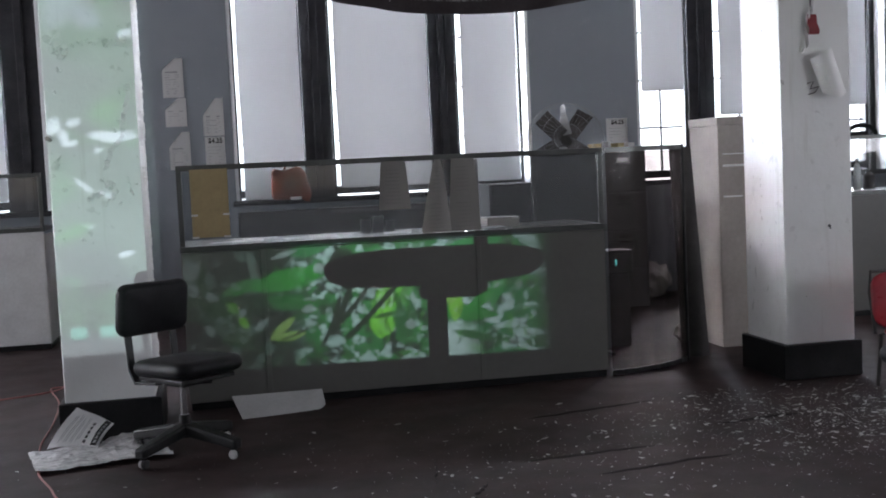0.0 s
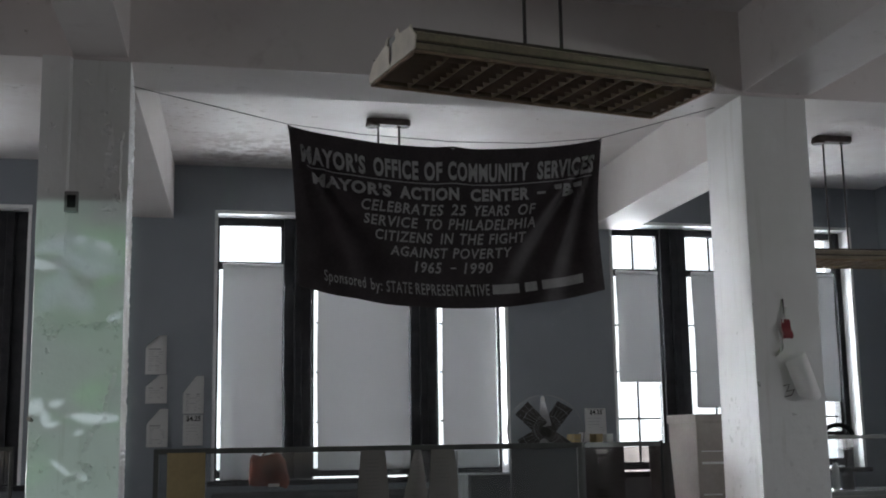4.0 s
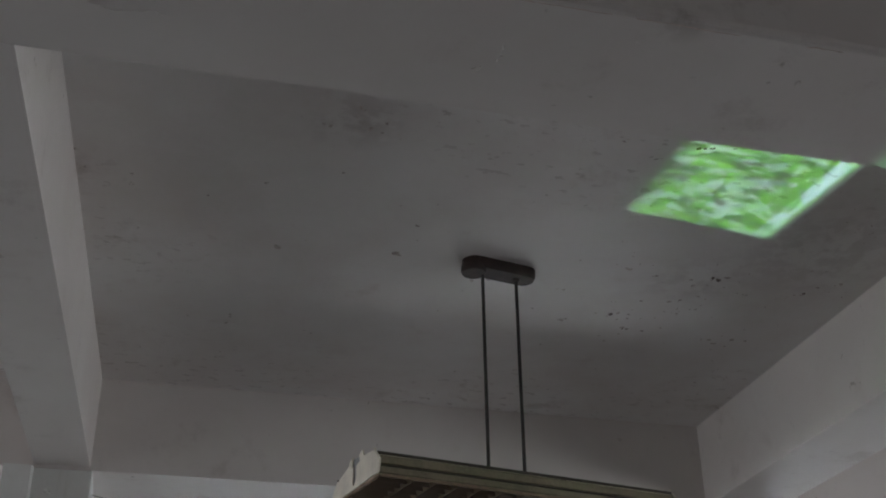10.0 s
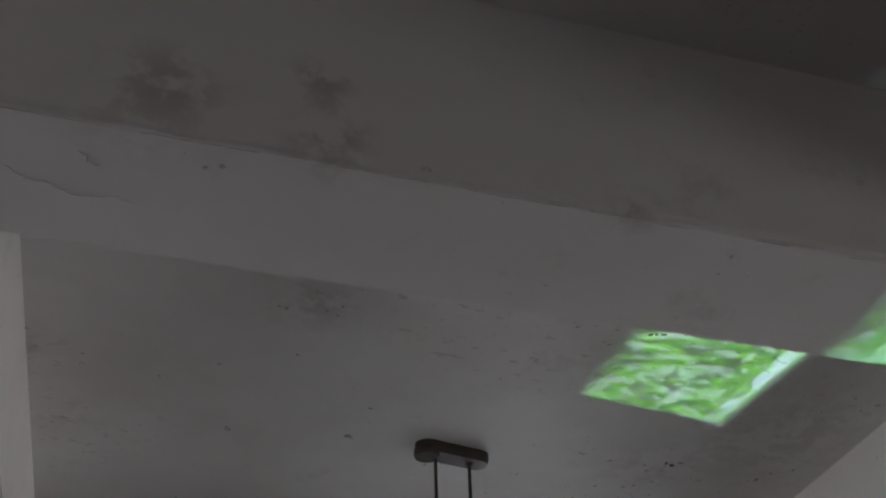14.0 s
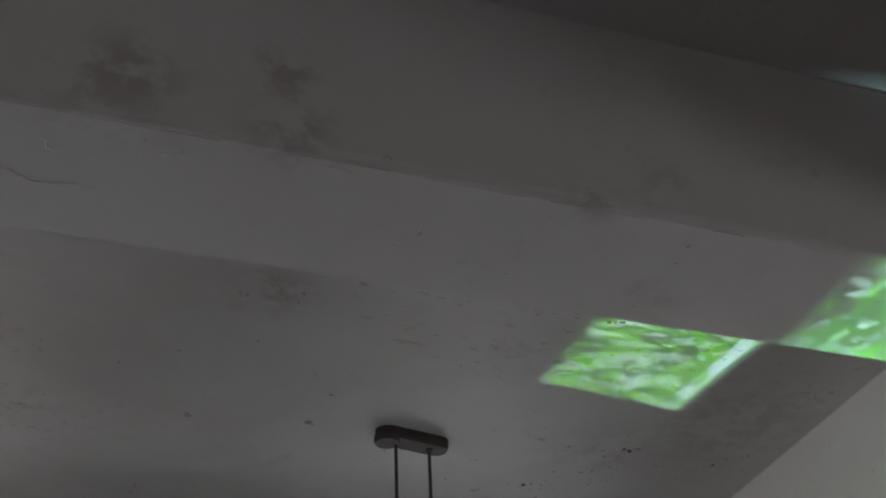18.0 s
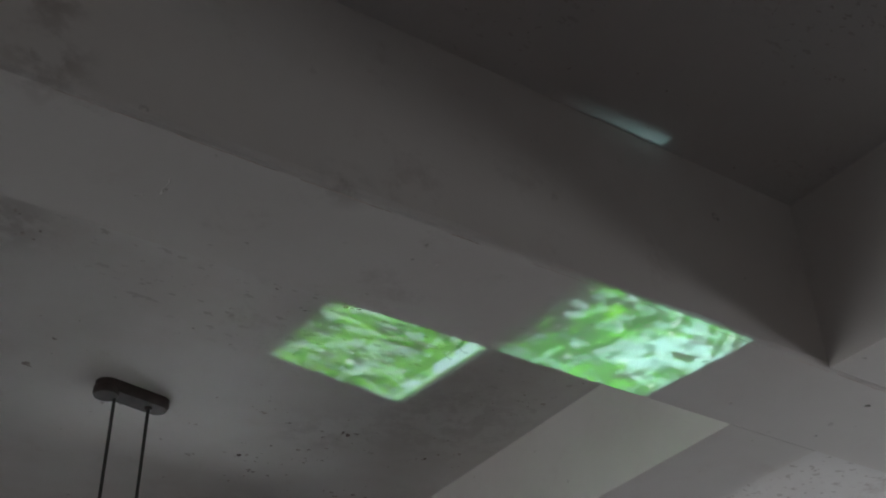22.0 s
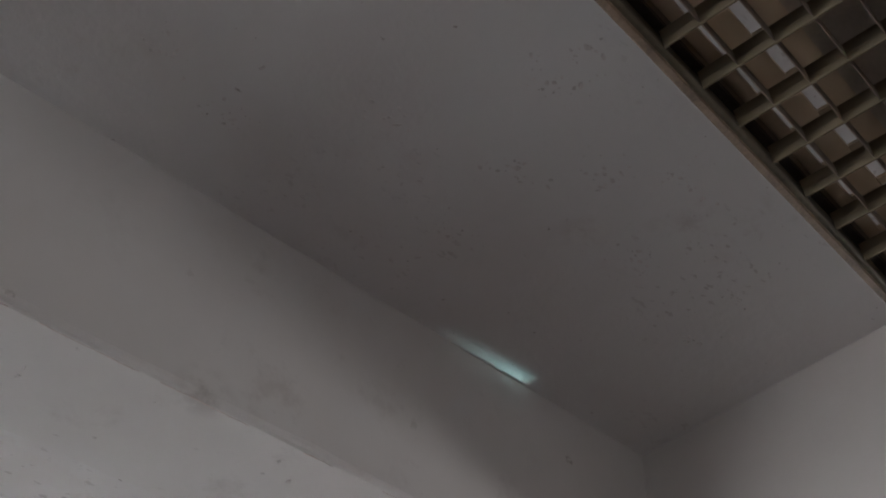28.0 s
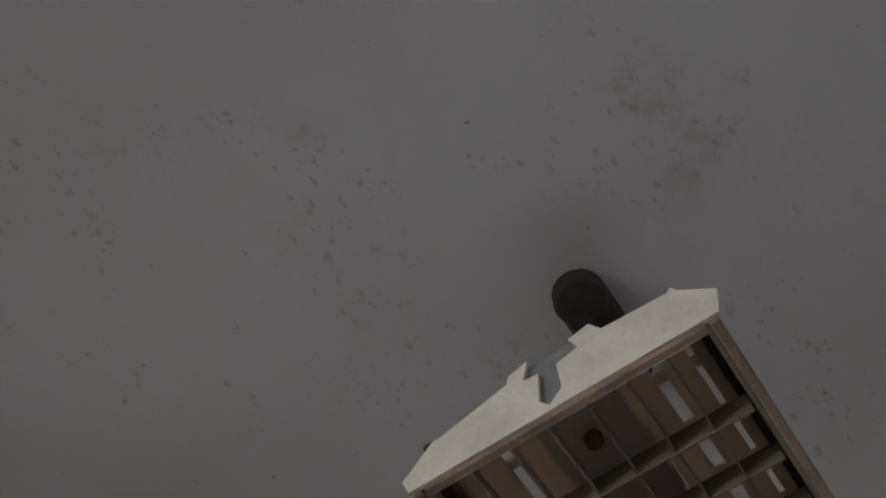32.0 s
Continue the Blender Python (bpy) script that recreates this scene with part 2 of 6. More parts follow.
# ---- building helpers ----
def box(bm, x0, x1, y0, y1, z0, z1, bevel=0.0):
    vs = [bm.verts.new((x, y, z)) for x in (x0, x1) for y in (y0, y1) for z in (z0, z1)]
    fs = [bm.faces.new([vs[i] for i in f]) for f in
          ((0, 1, 3, 2), (4, 6, 7, 5), (0, 4, 5, 1), (2, 3, 7, 6), (0, 2, 6, 4), (1, 5, 7, 3))]
    if bevel:
        es = list({e for f in fs for e in f.edges})
        bmesh.ops.bevel(bm, geom=es, offset=bevel, segments=2, affect="EDGES", profile=0.5)
    return bm


def prism(bm, outline, z0, z1):
    """An upright prism over an outline of (x, y), counter-clockwise."""
    lo = [bm.verts.new((x, y, z0)) for x, y in outline]
    hi = [bm.verts.new((x, y, z1)) for x, y in outline]
    n = len(outline)
    bm.faces.new(lo[::-1])
    bm.faces.new(hi)
    for i in range(n):
        bm.faces.new((lo[i], lo[(i + 1) % n], hi[(i + 1) % n], hi[i]))
    return bm


def rod(bm, a, b, r0, r1=None, sides=12):
    a, b = Vector(a), Vector(b)
    d = b - a
    m = Matrix.Translation((a + b) / 2) @ d.to_track_quat("Z", "Y").to_matrix().to_4x4()
    bmesh.ops.create_cone(bm, cap_ends=True, segments=sides, radius1=r0, radius2=r0 if r1 is None else r1, depth=d.length, matrix=m)
    return bm


def lathe(bm, profile, sides=24, centre=(0, 0, 0)):
    """A body turned round the upright axis from (radius, height) pairs."""
    rings = []
    for r, z in profile:
        rings.append([bm.verts.new((centre[0] + r * math.cos(2 * math.pi * i / sides), centre[1] + r * math.sin(2 * math.pi * i / sides), centre[2] + z)) for i in range(sides)])
    for a, b in zip(rings, rings[1:]):
        for i in range(sides):
            bm.faces.new((a[i], a[(i + 1) % sides], b[(i + 1) % sides], b[i]))
    bm.faces.new(rings[0][::-1])
    bm.faces.new(rings[-1])
    return bm


def tube(bm, points, r, sides=8):
    """A round tube along a line of points."""
    pts = [Vector(p) for p in points]
    rings = []
    for i, p in enumerate(pts):
        d = (pts[min(i + 1, len(pts) - 1)] - pts[max(i - 1, 0)]).normalized()
        side = d.cross(Vector((0, 0, 1)))
        side = side.normalized() if side.length > 1e-4 else Vector((1, 0, 0))
        up = side.cross(d)
        rings.append([bm.verts.new(p + r * (math.cos(a) * side + math.sin(a) * up)) for a in (2 * math.pi * k / sides for k in range(sides))])
    for a, b in zip(rings, rings[1:]):
        for k in range(sides):
            bm.faces.new((a[k], a[(k + 1) % sides], b[(k + 1) % sides], b[k]))
    bm.faces.new(rings[0][::-1])
    bm.faces.new(rings[-1])
    return bm


def sheet(bm, w, h, nu, nv, shape, thick=0.0008):
    """A thin sheet w by h: shape(u, v) gives the place of each point, u and v from 0 to 1. It has two sides and an edge."""
    front = [[Vector(shape(i / nu, j / nv)) for i in range(nu + 1)] for j in range(nv + 1)]

    def normal(i, j):
        a = front[j][min(i + 1, nu)] - front[j][max(i - 1, 0)]
        b = front[min(j + 1, nv)][i] - front[max(j - 1, 0)][i]
        return a.cross(b).normalized()
    A = [[bm.verts.new(front[j][i]) for i in range(nu + 1)] for j in range(nv + 1)]
    C = [[bm.verts.new(front[j][i] - normal(i, j) * thick) for i in range(nu + 1)] for j in range(nv + 1)]
    for j in range(nv):
        for i in range(nu):
            bm.faces.new((A[j][i], A[j][i + 1], A[j + 1][i + 1], A[j + 1][i]))
            bm.faces.new((C[j][i], C[j + 1][i], C[j + 1][i + 1], C[j][i + 1]))
    for i in range(nu):
        bm.faces.new((A[0][i], C[0][i], C[0][i + 1], A[0][i + 1]))
        bm.faces.new((A[nv][i], A[nv][i + 1], C[nv][i + 1], C[nv][i]))
    for j in range(nv):
        bm.faces.new((A[j][0], A[j + 1][0], C[j + 1][0], C[j][0]))
        bm.faces.new((A[j][nu], C[j][nu], C[j + 1][nu], A[j + 1][nu]))
    return bm


def part(name, bm, material, parent=None, label="", smooth=False):
    me = bpy.data.meshes.new(name)
    bmesh.ops.recalc_face_normals(bm, faces=bm.faces)
    bm.to_mesh(me)
    bm.free()
    if smooth:
        for f in me.polygons:
            f.use_smooth = True
        me.set_sharp_from_angle(angle=radians(40))
    me.materials.append(material)
    ob = new(name, me)
    ob.parent = parent
    if label:
        ob["label"] = label
    return ob


def thing(name, place, label, category, group="", kind="", rz=0.0):
    ob = new(name)
    ob.empty_display_size = 0.1
    ob.matrix_world = pose(*place, 0, 0, rz)
    return tagged(ob, label, category, group, kind)


def setting(name, bm, material, label, category, smooth=False):
    return tagged(part(name, bm, material, None, "", smooth), label, category, "", "structure")


B = bmesh.new

# ---- the room ----
FLOOR_Z, SOFFIT, SOFFIT_FRONT, CEIL, CEIL_NEAR = 0.0, 3.345, 3.325, 3.83, 4.037
X0, X1, Y0, YW = -7.0, 9.0, -5.0, 10.5


def floor_paint():
    """Dark brown floor covering: worn drifts, scuffs, pale dust."""
    m, t, p = shader("floor_covering")
    L = t.links.new
    coord = t.nodes.new("ShaderNodeTexCoord")

    def nz(s, d, r=0.55):
        n = t.nodes.new("ShaderNodeTexNoise")
        n.inputs["Scale"].default_value, n.inputs["Detail"].default_value, n.inputs["Roughness"].default_value = s, d, r
        L(coord.outputs["Object"], n.inputs["Vector"])
        return n.outputs["Fac"]
    ramp = t.nodes.new("ShaderNodeValToRGB")
    e = ramp.color_ramp.elements
    e[0].position, e[0].color = 0.3, (0.015, 0.0085, 0.008, 1)
    e[1].position, e[1].color = 0.72, (0.046, 0.025, 0.023, 1)
    L(nz(2.2, 9, 0.65), ramp.inputs["Fac"])
    dust = t.nodes.new("ShaderNodeMapRange")
    dust.inputs["From Min"].default_value, dust.inputs["From Max"].default_value = 0.6, 0.72
    L(nz(38, 4, 0.6), dust.inputs["Value"])
    drift = t.nodes.new("ShaderNodeMapRange")
    drift.inputs["From Min"].default_value, drift.inputs["From Max"].default_value, drift.inputs["To Max"].default_value = 0.45, 0.7, 0.5
    L(nz(0.9, 4), drift.inputs["Value"])
    mul = t.nodes.new("ShaderNodeMath")
    mul.operation = "MULTIPLY"
    L(dust.outputs[0], mul.inputs[0])
    L(drift.outputs[0], mul.inputs[1])
    mx = t.nodes.new("ShaderNodeMix")
    mx.data_type = "RGBA"
    L(mul.outputs[0], mx.inputs["Factor"])
    L(ramp.outputs[0], mx.inputs[6])
    mx.inputs[7].default_value = (0.2, 0.18, 0.17, 1)
    L(mx.outputs[2], p.inputs["Base Color"])
    rr = t.nodes.new("ShaderNodeMapRange")
    rr.inputs["To Min"].default_value, rr.inputs["To Max"].default_value = 0.5, 0.78
    p.inputs["Specular IOR Level"].default_value = 0.28
    L(nz(5, 6), rr.inputs["Value"])
    L(rr.outputs[0], p.inputs["Roughness"])
    bp = t.nodes.new("ShaderNodeBump")
    bp.inputs["Strength"].default_value, bp.inputs["Distance"].default_value = 0.25, 0.004
    L(nz(60, 4), bp.inputs["Height"])
    L(bp.outputs[0], p.inputs["Normal"])
    return m


M_FLOOR = floor_paint()
setting("floor", box(B(), X0 - 0.3, X1 + 0.3, Y0 - 0.3, YW + 0.5, -0.2, FLOOR_Z), M_FLOOR, "dark brown worn floor covering littered with paint flakes", "floor")
setting("ceiling_far", box(B(), X0, X1, 6.62, YW, CEIL, CEIL + 0.25), M_CEIL, "white painted plaster ceiling with peeling patches", "ceiling")
setting("ceiling_middle", box(B(), X0, X1, 2.625, 6.13, CEIL, CEIL + 0.25), M_CEIL, "white painted plaster ceiling with small dark flaws", "ceiling")
setting("ceiling_near", box(B(), X0, X1, Y0, 2.13, CEIL_NEAR, CEIL_NEAR + 0.25), M_CEIL_NEAR, "white painted plaster ceiling with dark scuffs", "ceiling")
setting("beam_front", box(B(), X0, X1, 6.13, 6.62, SOFFIT_FRONT, CEIL + 0.25), M_BEAM, "white painted concrete ceiling beam", "beam")
# the near beam has a blunted, uneven lower edge
bm, rows = B(), []
for i in range(int((X1 - X0) / 0.08) + 1):
    x, w = X0 + 0.08 * i, 1.0 + 0.5 * noise.noise(Vector((3.1 * i * 0.08, 0.3, 0.7))) + 0.35 * noise.noise(Vector((11.0 * i * 0.08, 1.3, 2.7)))
    rows.append([bm.verts.new((x, y, z)) for y, z in ((2.13, CEIL_NEAR + 0.25), (2.13, SOFFIT + 0.017 * w), (2.13 + 0.003 * w, SOFFIT + 0.009 * w), (2.13 + 0.008 * w, SOFFIT + 0.003 * w), (2.13 + 0.016 * w, SOFFIT), (2.625, SOFFIT), (2.625, CEIL_NEAR + 0.25))])
for r0, r1 in zip(rows, rows[1:]):
    for k in range(7):
        bm.faces.new((r0[k], r0[(k + 1) % 7], r1[(k + 1) % 7], r1[k]))
bm.faces.new(rows[0])
bm.faces.new(rows[-1][::-1])
setting("beam_near", bm, M_BEAM, "white painted concrete ceiling beam with paint blisters", "beam")
for name, outline in (("beam_cross_left", ((-0.715, 2.625), (-0.432, 2.625), (-0.27, 6.13), (-0.543, 6.13))),
                      ("beam_cross_right", ((3.115, 2.625), (3.58, 2.625), (3.61, 6.13), (3.185, 6.13))),
                      ("beam_cross_near_left", ((-1.5, Y0), (-1.1, Y0), (-1.1, 2.13), (-1.5, 2.13))),
                      ("beam_cross_near_right", ((3.1, Y0), (3.58, Y0), (3.58, 2.13), (3.1, 2.13)))):
    setting(name, prism(B(), outline, SOFFIT - 0.002, CEIL_NEAR + 0.1), M_BEAM, "white painted concrete cross beam", "beam")
setting("beam_wall_left", prism(B(), ((-0.61, 6.62), (-0.26, 6.62), (-0.065, YW), (-0.416, YW)), SOFFIT, CEIL + 0.1), M_BEAM, "white painted beam running to the window wall", "beam")
setting("beam_wall_right", prism(B(), ((3.69, 6.62), (4.14, 6.62), (4.24, YW), (3.79, YW)), SOFFIT, CEIL + 0.1), M_BEAM, "white painted beam running to the window wall", "beam")

# window wall: openings of three sashes each
SILL, HEAD, WT = 1.05, 3.43, 0.5
GROUPS = ((-4.0, -1.25), (0.295, 2.985), (4.005, 6.59))
bm = B()
edges = [X0 - 0.3] + [v for g in GROUPS for v in g] + [X1 + 0.3]
for a, b in zip(edges[::2], edges[1::2]):
    box(bm, a, b, YW, YW + WT, 0, CEIL + 0.25)
for a, b in GROUPS:
    box(bm, a, b, YW, YW + WT, 0, SILL)
    box(bm, a, b, YW, YW + WT, HEAD, CEIL + 0.25)
setting("wall_windows", bm, M_WALL, "blue-grey painted wall with tall window openings", "wall")


def pierced(along, a, b, c, d, openings):
    """A wall from a to b along x or y, from c to d across, with openings: from, to, sill and head of each."""
    bm = B()
    marks = [a] + [v for o in openings for v in o[:2]] + [b]

    def blk(p, q, lo, hi):
        box(bm, *((p, q, c, d) if along == "x" else (c, d, p, q)), lo, hi)
    for p, q in zip(marks[::2], marks[1::2]):
        blk(p, q, 0, CEIL_NEAR + 0.25)
    for p, q, z0, z1 in openings:
        blk(p, q, 0, z0)
        blk(p, q, z1, CEIL_NEAR + 0.25)
    return bm


# Walls out of view; their openings are added for the side and back lamps.
setting("wall_left", pierced("y", Y0, YW, X0 - 0.3, X0, ((-3.0, -0.2, 0.12, 1.78), (3.3, 6.1, 0.12, 2.28), (7.2, 9.8, 0.85, 3.15))), M_WALL, "blue-grey painted side wall out of view with openings for added daylight", "wall")
setting("wall_right", pierced("y", Y0, 6.25, X1, X1 + 0.3, ((-1.0, 1.8, 1.15, 2.55), (3.3, 6.1, 0.12, 2.28))), M_WALL, "blue-grey painted side wall out of view with openings for added daylight", "wall")
setting("wall_right_far", box(B(), 6.9, 7.2, 6.625, YW, 0, CEIL + 0.2), M_WALL, "blue-grey painted side wall beside the windows", "wall")
setting("wall_right_return", box(B(), 6.9, X1 + 0.3, 6.25, 6.55, 0, SOFFIT_FRONT + 0.1), M_WALL, "blue-grey painted wall under the beam", "wall")
setting("wall_back", pierced("x", X0 - 0.3, X1 + 0.3, Y0 - 0.3, Y0, ((-3.8, -1.2, 1.0, 3.2), (1.2, 3.8, 1.0, 3.2))), M_WALL, "blue-grey painted back wall out of view with openings for added fill", "wall")


def column(name, x0, x1, y0, y1, label):
    ob = setting(name, box(B(), x0, x1, y0, y1, 0, SOFFIT_FRONT - 0.001, 0.006), M_COL, label, "column")
    part("column_base", box(B(), x0 - 0.03, x1 + 0.03, y0 - 0.03, y1 + 0.03, 0.001, 0.2, 0.008), M_BLACK, ob, "black painted base")
    return ob


column("column_left", -0.69, -0.255, 6.13, 6.66, "white painted column with peeling paint and a black base")
column("column_right", 3.168, 3.585, 6.13, 6.6, "white painted square column with a black base")


# ---- windows ----
def window(number, a, b, sashes, blinds):
    """One opening: lining, mullions, and for each sash a lower and an upper light; blinds: lower edge of each, or None."""
    w = thing("window_%d" % number, (a, YW, SILL), "tall dark-framed window with roller blinds", "window", kind="structure")
    o = Matrix.Translation((-a, -YW, -SILL))

    def add(name, bm, mat, label="", up=w):
        bm.transform(o)
        return part(name, bm, mat, up, label)
    yf = YW + 0.22
    add("window_sill", box(B(), a - 0.03, b + 0.03, YW - 0.05, yf, SILL - 0.04, SILL + 0.004, 0.005), M_FRAME)
    add("reveal", box(B(), a + 0.002, a + 0.03, YW + 0.004, YW + WT, SILL, HEAD - 0.002), M_WHITE, "white painted reveal")
    add("reveal", box(B(), b - 0.03, b - 0.002, YW + 0.004, YW + WT, SILL, HEAD - 0.002), M_WHITE, "white painted reveal")
    add("head", box(B(), a + 0.03, b - 0.03, YW + 0.004, YW + WT, HEAD - 0.03, HEAD - 0.002), M_WHITE, "white painted head")
    last = a + 0.03
    for s0, s1 in sashes + [(b - 0.03, None)]:
        if s0 - last > 0.02:
            add("mullion", box(B(), last, s0, yf - 0.04, yf + 0.16, SILL, HEAD - 0.03, 0.006), M_FRAME)
            if s0 - last > 0.15:
                mid = (last + s0) / 2
                add("mullion_bead", box(B(), mid - 0.035, mid + 0.035, yf - 0.075, yf - 0.041, SILL, HEAD - 0.04, 0.008), M_FRAME)
        last = s1
    for (s0, s1), drop in zip(sashes, blinds):
        fr = B()
        for z0, z1 in ((SILL + 0.02, SILL + 0.09), (2.93, 3.0), (HEAD - 0.1, HEAD - 0.03)):
            box(fr, s0, s1, yf, yf + 0.06, z0, z1)
        box(fr, s0, s0 + 0.024, yf + 0.001, yf + 0.059, SILL, HEAD - 0.03)
        box(fr, s1 - 0.024, s1, yf + 0.001, yf + 0.059, SILL, HEAD - 0.03)
        mid, rows = (s0 + s1) / 2, (1.55, 2.0, 2.45)
        frame_ob = add("window_frame", fr, M_FRAME)
        bars = B()
        for k in ((1, 2) if s1 - s0 > 0.8 else (1,)):
            x = s0 + (s1 - s0) * k / (3 if s1 - s0 > 0.8 else 2)
            box(bars, x - 0.009, x + 0.009, yf + 0.02, yf + 0.045, SILL + 0.09, 2.93 if number == 2 else 3.35)
        for z in rows:
            box(bars, s0 + 0.045, s1 - 0.045, yf + 0.021, yf + 0.044, z - 0.009, z + 0.009)
        add("glazing_bars", bars, M_FRAME)
        for z0, z1 in ((SILL + 0.09, 2.93), (3.0, HEAD - 0.1)):
            pane = add("pane", box(B(), s0 + 0.024, s1 - 0.024, yf + 0.03, yf + 0.034, z0, z1), M_GLASS)
            pane.visible_shadow = False
        if drop is not None:
            blind(number, s0, s1, drop)


def blind(number, s0, s1, drop):
    x0, x1, top = s0 + 0.05, s1 - (0.05 if s1 > 2.5 else 0.012), 2.955
    t = thing("roller_blind", ((x0 + x1) / 2, YW + 0.16, top), "pale grey roller blind pulled down behind the sash", "blind", "roller blinds")
    w = x1 - x0
    h = top - drop
    part("cloth", sheet(B(), w, h, 8, 12, lambda u, v: (-w / 2 + w * u + 0.004 * math.sin(7 * v + s0), 0.012 * math.sin(3.0 * u + 2 * v + s0) * v, -h + h * v)), M_BLIND, t, smooth=True)
    part("roller", rod(B(), (-w / 2, 0.0, 0.0), (w / 2, 0.0, 0.0), 0.02), M_WHITE, t, smooth=True)
    part("hem_bar", box(B(), -w / 2 + 0.01, w / 2 - 0.01, -0.008, 0.012, -h - 0.006, -h + 0.02, 0.003), M_BLIND, t)


window(1, *GROUPS[0], [(-3.97, -3.4), (-3.1, -2.1), (-2.0, -1.6)], [1.1, 1.1, 1.15])
window(2, *GROUPS[1], [(0.325, 0.925), (1.18, 2.085), (2.335, 2.955)], [1.06, 1.13, 1.13])
window(3, *GROUPS[2], [(4.07, 4.60), (4.86, 5.72), (5.97, 6.50)], [1.9, 1.65, 1.7])

# a pale sky behind the windows
m, t, p = shader("bright_overcast_sky")
em = t.nodes.new("ShaderNodeEmission")
em.inputs[0].default_value, em.inputs[1].default_value = (0.95, 0.98, 1.0, 1), 4.0
t.links.new(em.outputs[0], t.nodes["Material Output"].inputs["Surface"])
setting("backdrop", box(B(), -14, 16, 14.0, 14.1, -4, 9), m, "bright overcast sky outside the windows", "sky")

# ---- lamps ----
M_CREAM = plain("cream_enamel", (0.72, 0.67, 0.58), 0.4, vary=0.12, scale=14)
M_RAIL = plain("aged_yellow_enamel", (0.22, 0.185, 0.125), 0.4, vary=0.25, scale=10)
M_RUST = plain("rusty_brown_enamel", (0.26, 0.18, 0.12), 0.6, vary=0.4, scale=18)
M_DARK_STRIP = plain("dark_brown_strip", (0.05, 0.04, 0.03), 0.55, vary=0.35, scale=18)
M_CANOPY = plain("dark_rusted_canopy", (0.045, 0.028, 0.024), 0.55, vary=0.4, scale=20)
M_BLADE = cloth("yellowed_louvre_plastic", (0.34, 0.29, 0.215), 0.5, 0.2)
# Lighter copy for the long blades, in place of light on their faces.
M_LONG_BLADE = cloth("lightened_louvre_plastic", (0.45, 0.38, 0.32), 0.55, 0.12)
M_TONGUE = plain("bare_grey_sheet_metal", (0.3, 0.3, 0.3), 0.5, metal=0.4, vary=0.15, scale=20)
M_DARKMETAL = plain("dark_grey_metal", (0.05, 0.045, 0.042), 0.5, metal=0.3, vary=0.3)
M_REFLECT = cloth("yellowed_reflector_plastic", (0.8, 0.7, 0.58), 0.6, 0.2)


def ceiling_lamp(place, top, rz, shift=(0.0, 0.0), wide=0.055):
    """A hung fluorescent lamp: spine, two reflectors with slots between, end plates, rails, an egg-crate louvre, two stems and a canopy."""
    l = thing("ceiling_lamp", place, "cream fluorescent ceiling lamp with an egg-crate louvre on two stems", "lamp", "hung ceiling lamps", rz=rz)
    hl, hw = 0.65, 0.222
    sp = B()
    prism(sp, ((-hl + 0.01, -0.06), (hl - 0.01, -0.06), (hl - 0.01, 0.06), (-hl + 0.01, 0.06)), 0.062, 0.104)
    part("spine", sp, M_CREAM, l)
    for s in (-1, 1):
        r = B()
        for y0, y1, z0, z1 in ((0.062, 0.106, 0.094, 0.1), (0.124, 0.162, 0.088, 0.094), (0.171, 0.205, 0.08, 0.086)):
            a, b = sorted((s * y0, s * y1))
            box(r, -hl + 0.012, hl - 0.012, a, b, z0, z1)
        for k in range(-1, 13):
            x = max(-hl + 0.025, min(hl - 0.025, -0.464 + 0.0925 * k))
            for y0, y1, z0 in ((0.1065, 0.1235, 0.09), (0.1625, 0.1705, 0.083)):
                a, b = sorted((s * y0, s * y1))
                box(r, x - 0.008, x + 0.008, a, b, z0, z0 + 0.005)
        part("reflector", r, M_REFLECT, l)
        # A set-back dark brown strip fills the groove between the rails.
        for rail, y0, y1, z0, z1, bev, mat in (("lower_rail", 0.202, 0.224, 0.012, 0.038, 0.005, M_RAIL), ("groove", 0.19, 0.204, 0.0385, 0.0495, 0.0, M_DARK_STRIP), ("side_rail", 0.192, 0.214, 0.05, 0.084, 0.006, M_RAIL), ("upper_rail", 0.186, 0.203, 0.0845, 0.1, 0.002, M_DARK_STRIP)):
            a, b = sorted((s * y0, s * y1))
            part(rail, box(B(), -hl, hl, a, b, z0, z1, bev), mat, l)
        lip = B()
        a, b = sorted((s * 0.211, s * 0.223))
        box(lip, -hl - 0.004, hl + 0.004, a, b, 0.0, 0.011, 0.002)
        part("rim", lip, M_RUST, l, "rust-stained rim")
    for s in (-1, 1):
        e = B()
        out = ((-0.228, 0.0), (0.228, 0.0), (0.236, 0.03), (0.182, 0.084), (0.176, 0.08), (0.062, 0.112), (0.058, 0.128), (0.026, 0.138),
               (0.038, 0.098), (0.016, 0.094), (0.024, 0.03), (0.012, 0.012), (-0.01, 0.034), (-0.012, 0.092), (-0.047, 0.102), (-0.038, 0.132),
               (-0.066, 0.139), (-0.071, 0.141), (-0.085, 0.112), (-0.183, 0.103), (-0.189, 0.112), (-0.196, 0.096), (-0.24, 0.05))
        x0, x1 = sorted((s * hl, s * (hl + 0.006)))
        lo = [e.verts.new((x0, y, z * 0.92 + 0.012)) for y, z in out]
        hi = [e.verts.new((x1, y, z * 0.92 + 0.012)) for y, z in out]
        e.faces.new(lo)
        e.faces.new(hi[::-1])
        for i in range(len(out)):
            j = (i + 1) % len(out)
            e.faces.new((lo[i], lo[j], hi[j], hi[i]))
        part("end_plate", e, M_CREAM, l, "cream end plate with a torn notch")
        x0, x1 = sorted((s * (hl - 0.003), s * (hl - 0.001)))
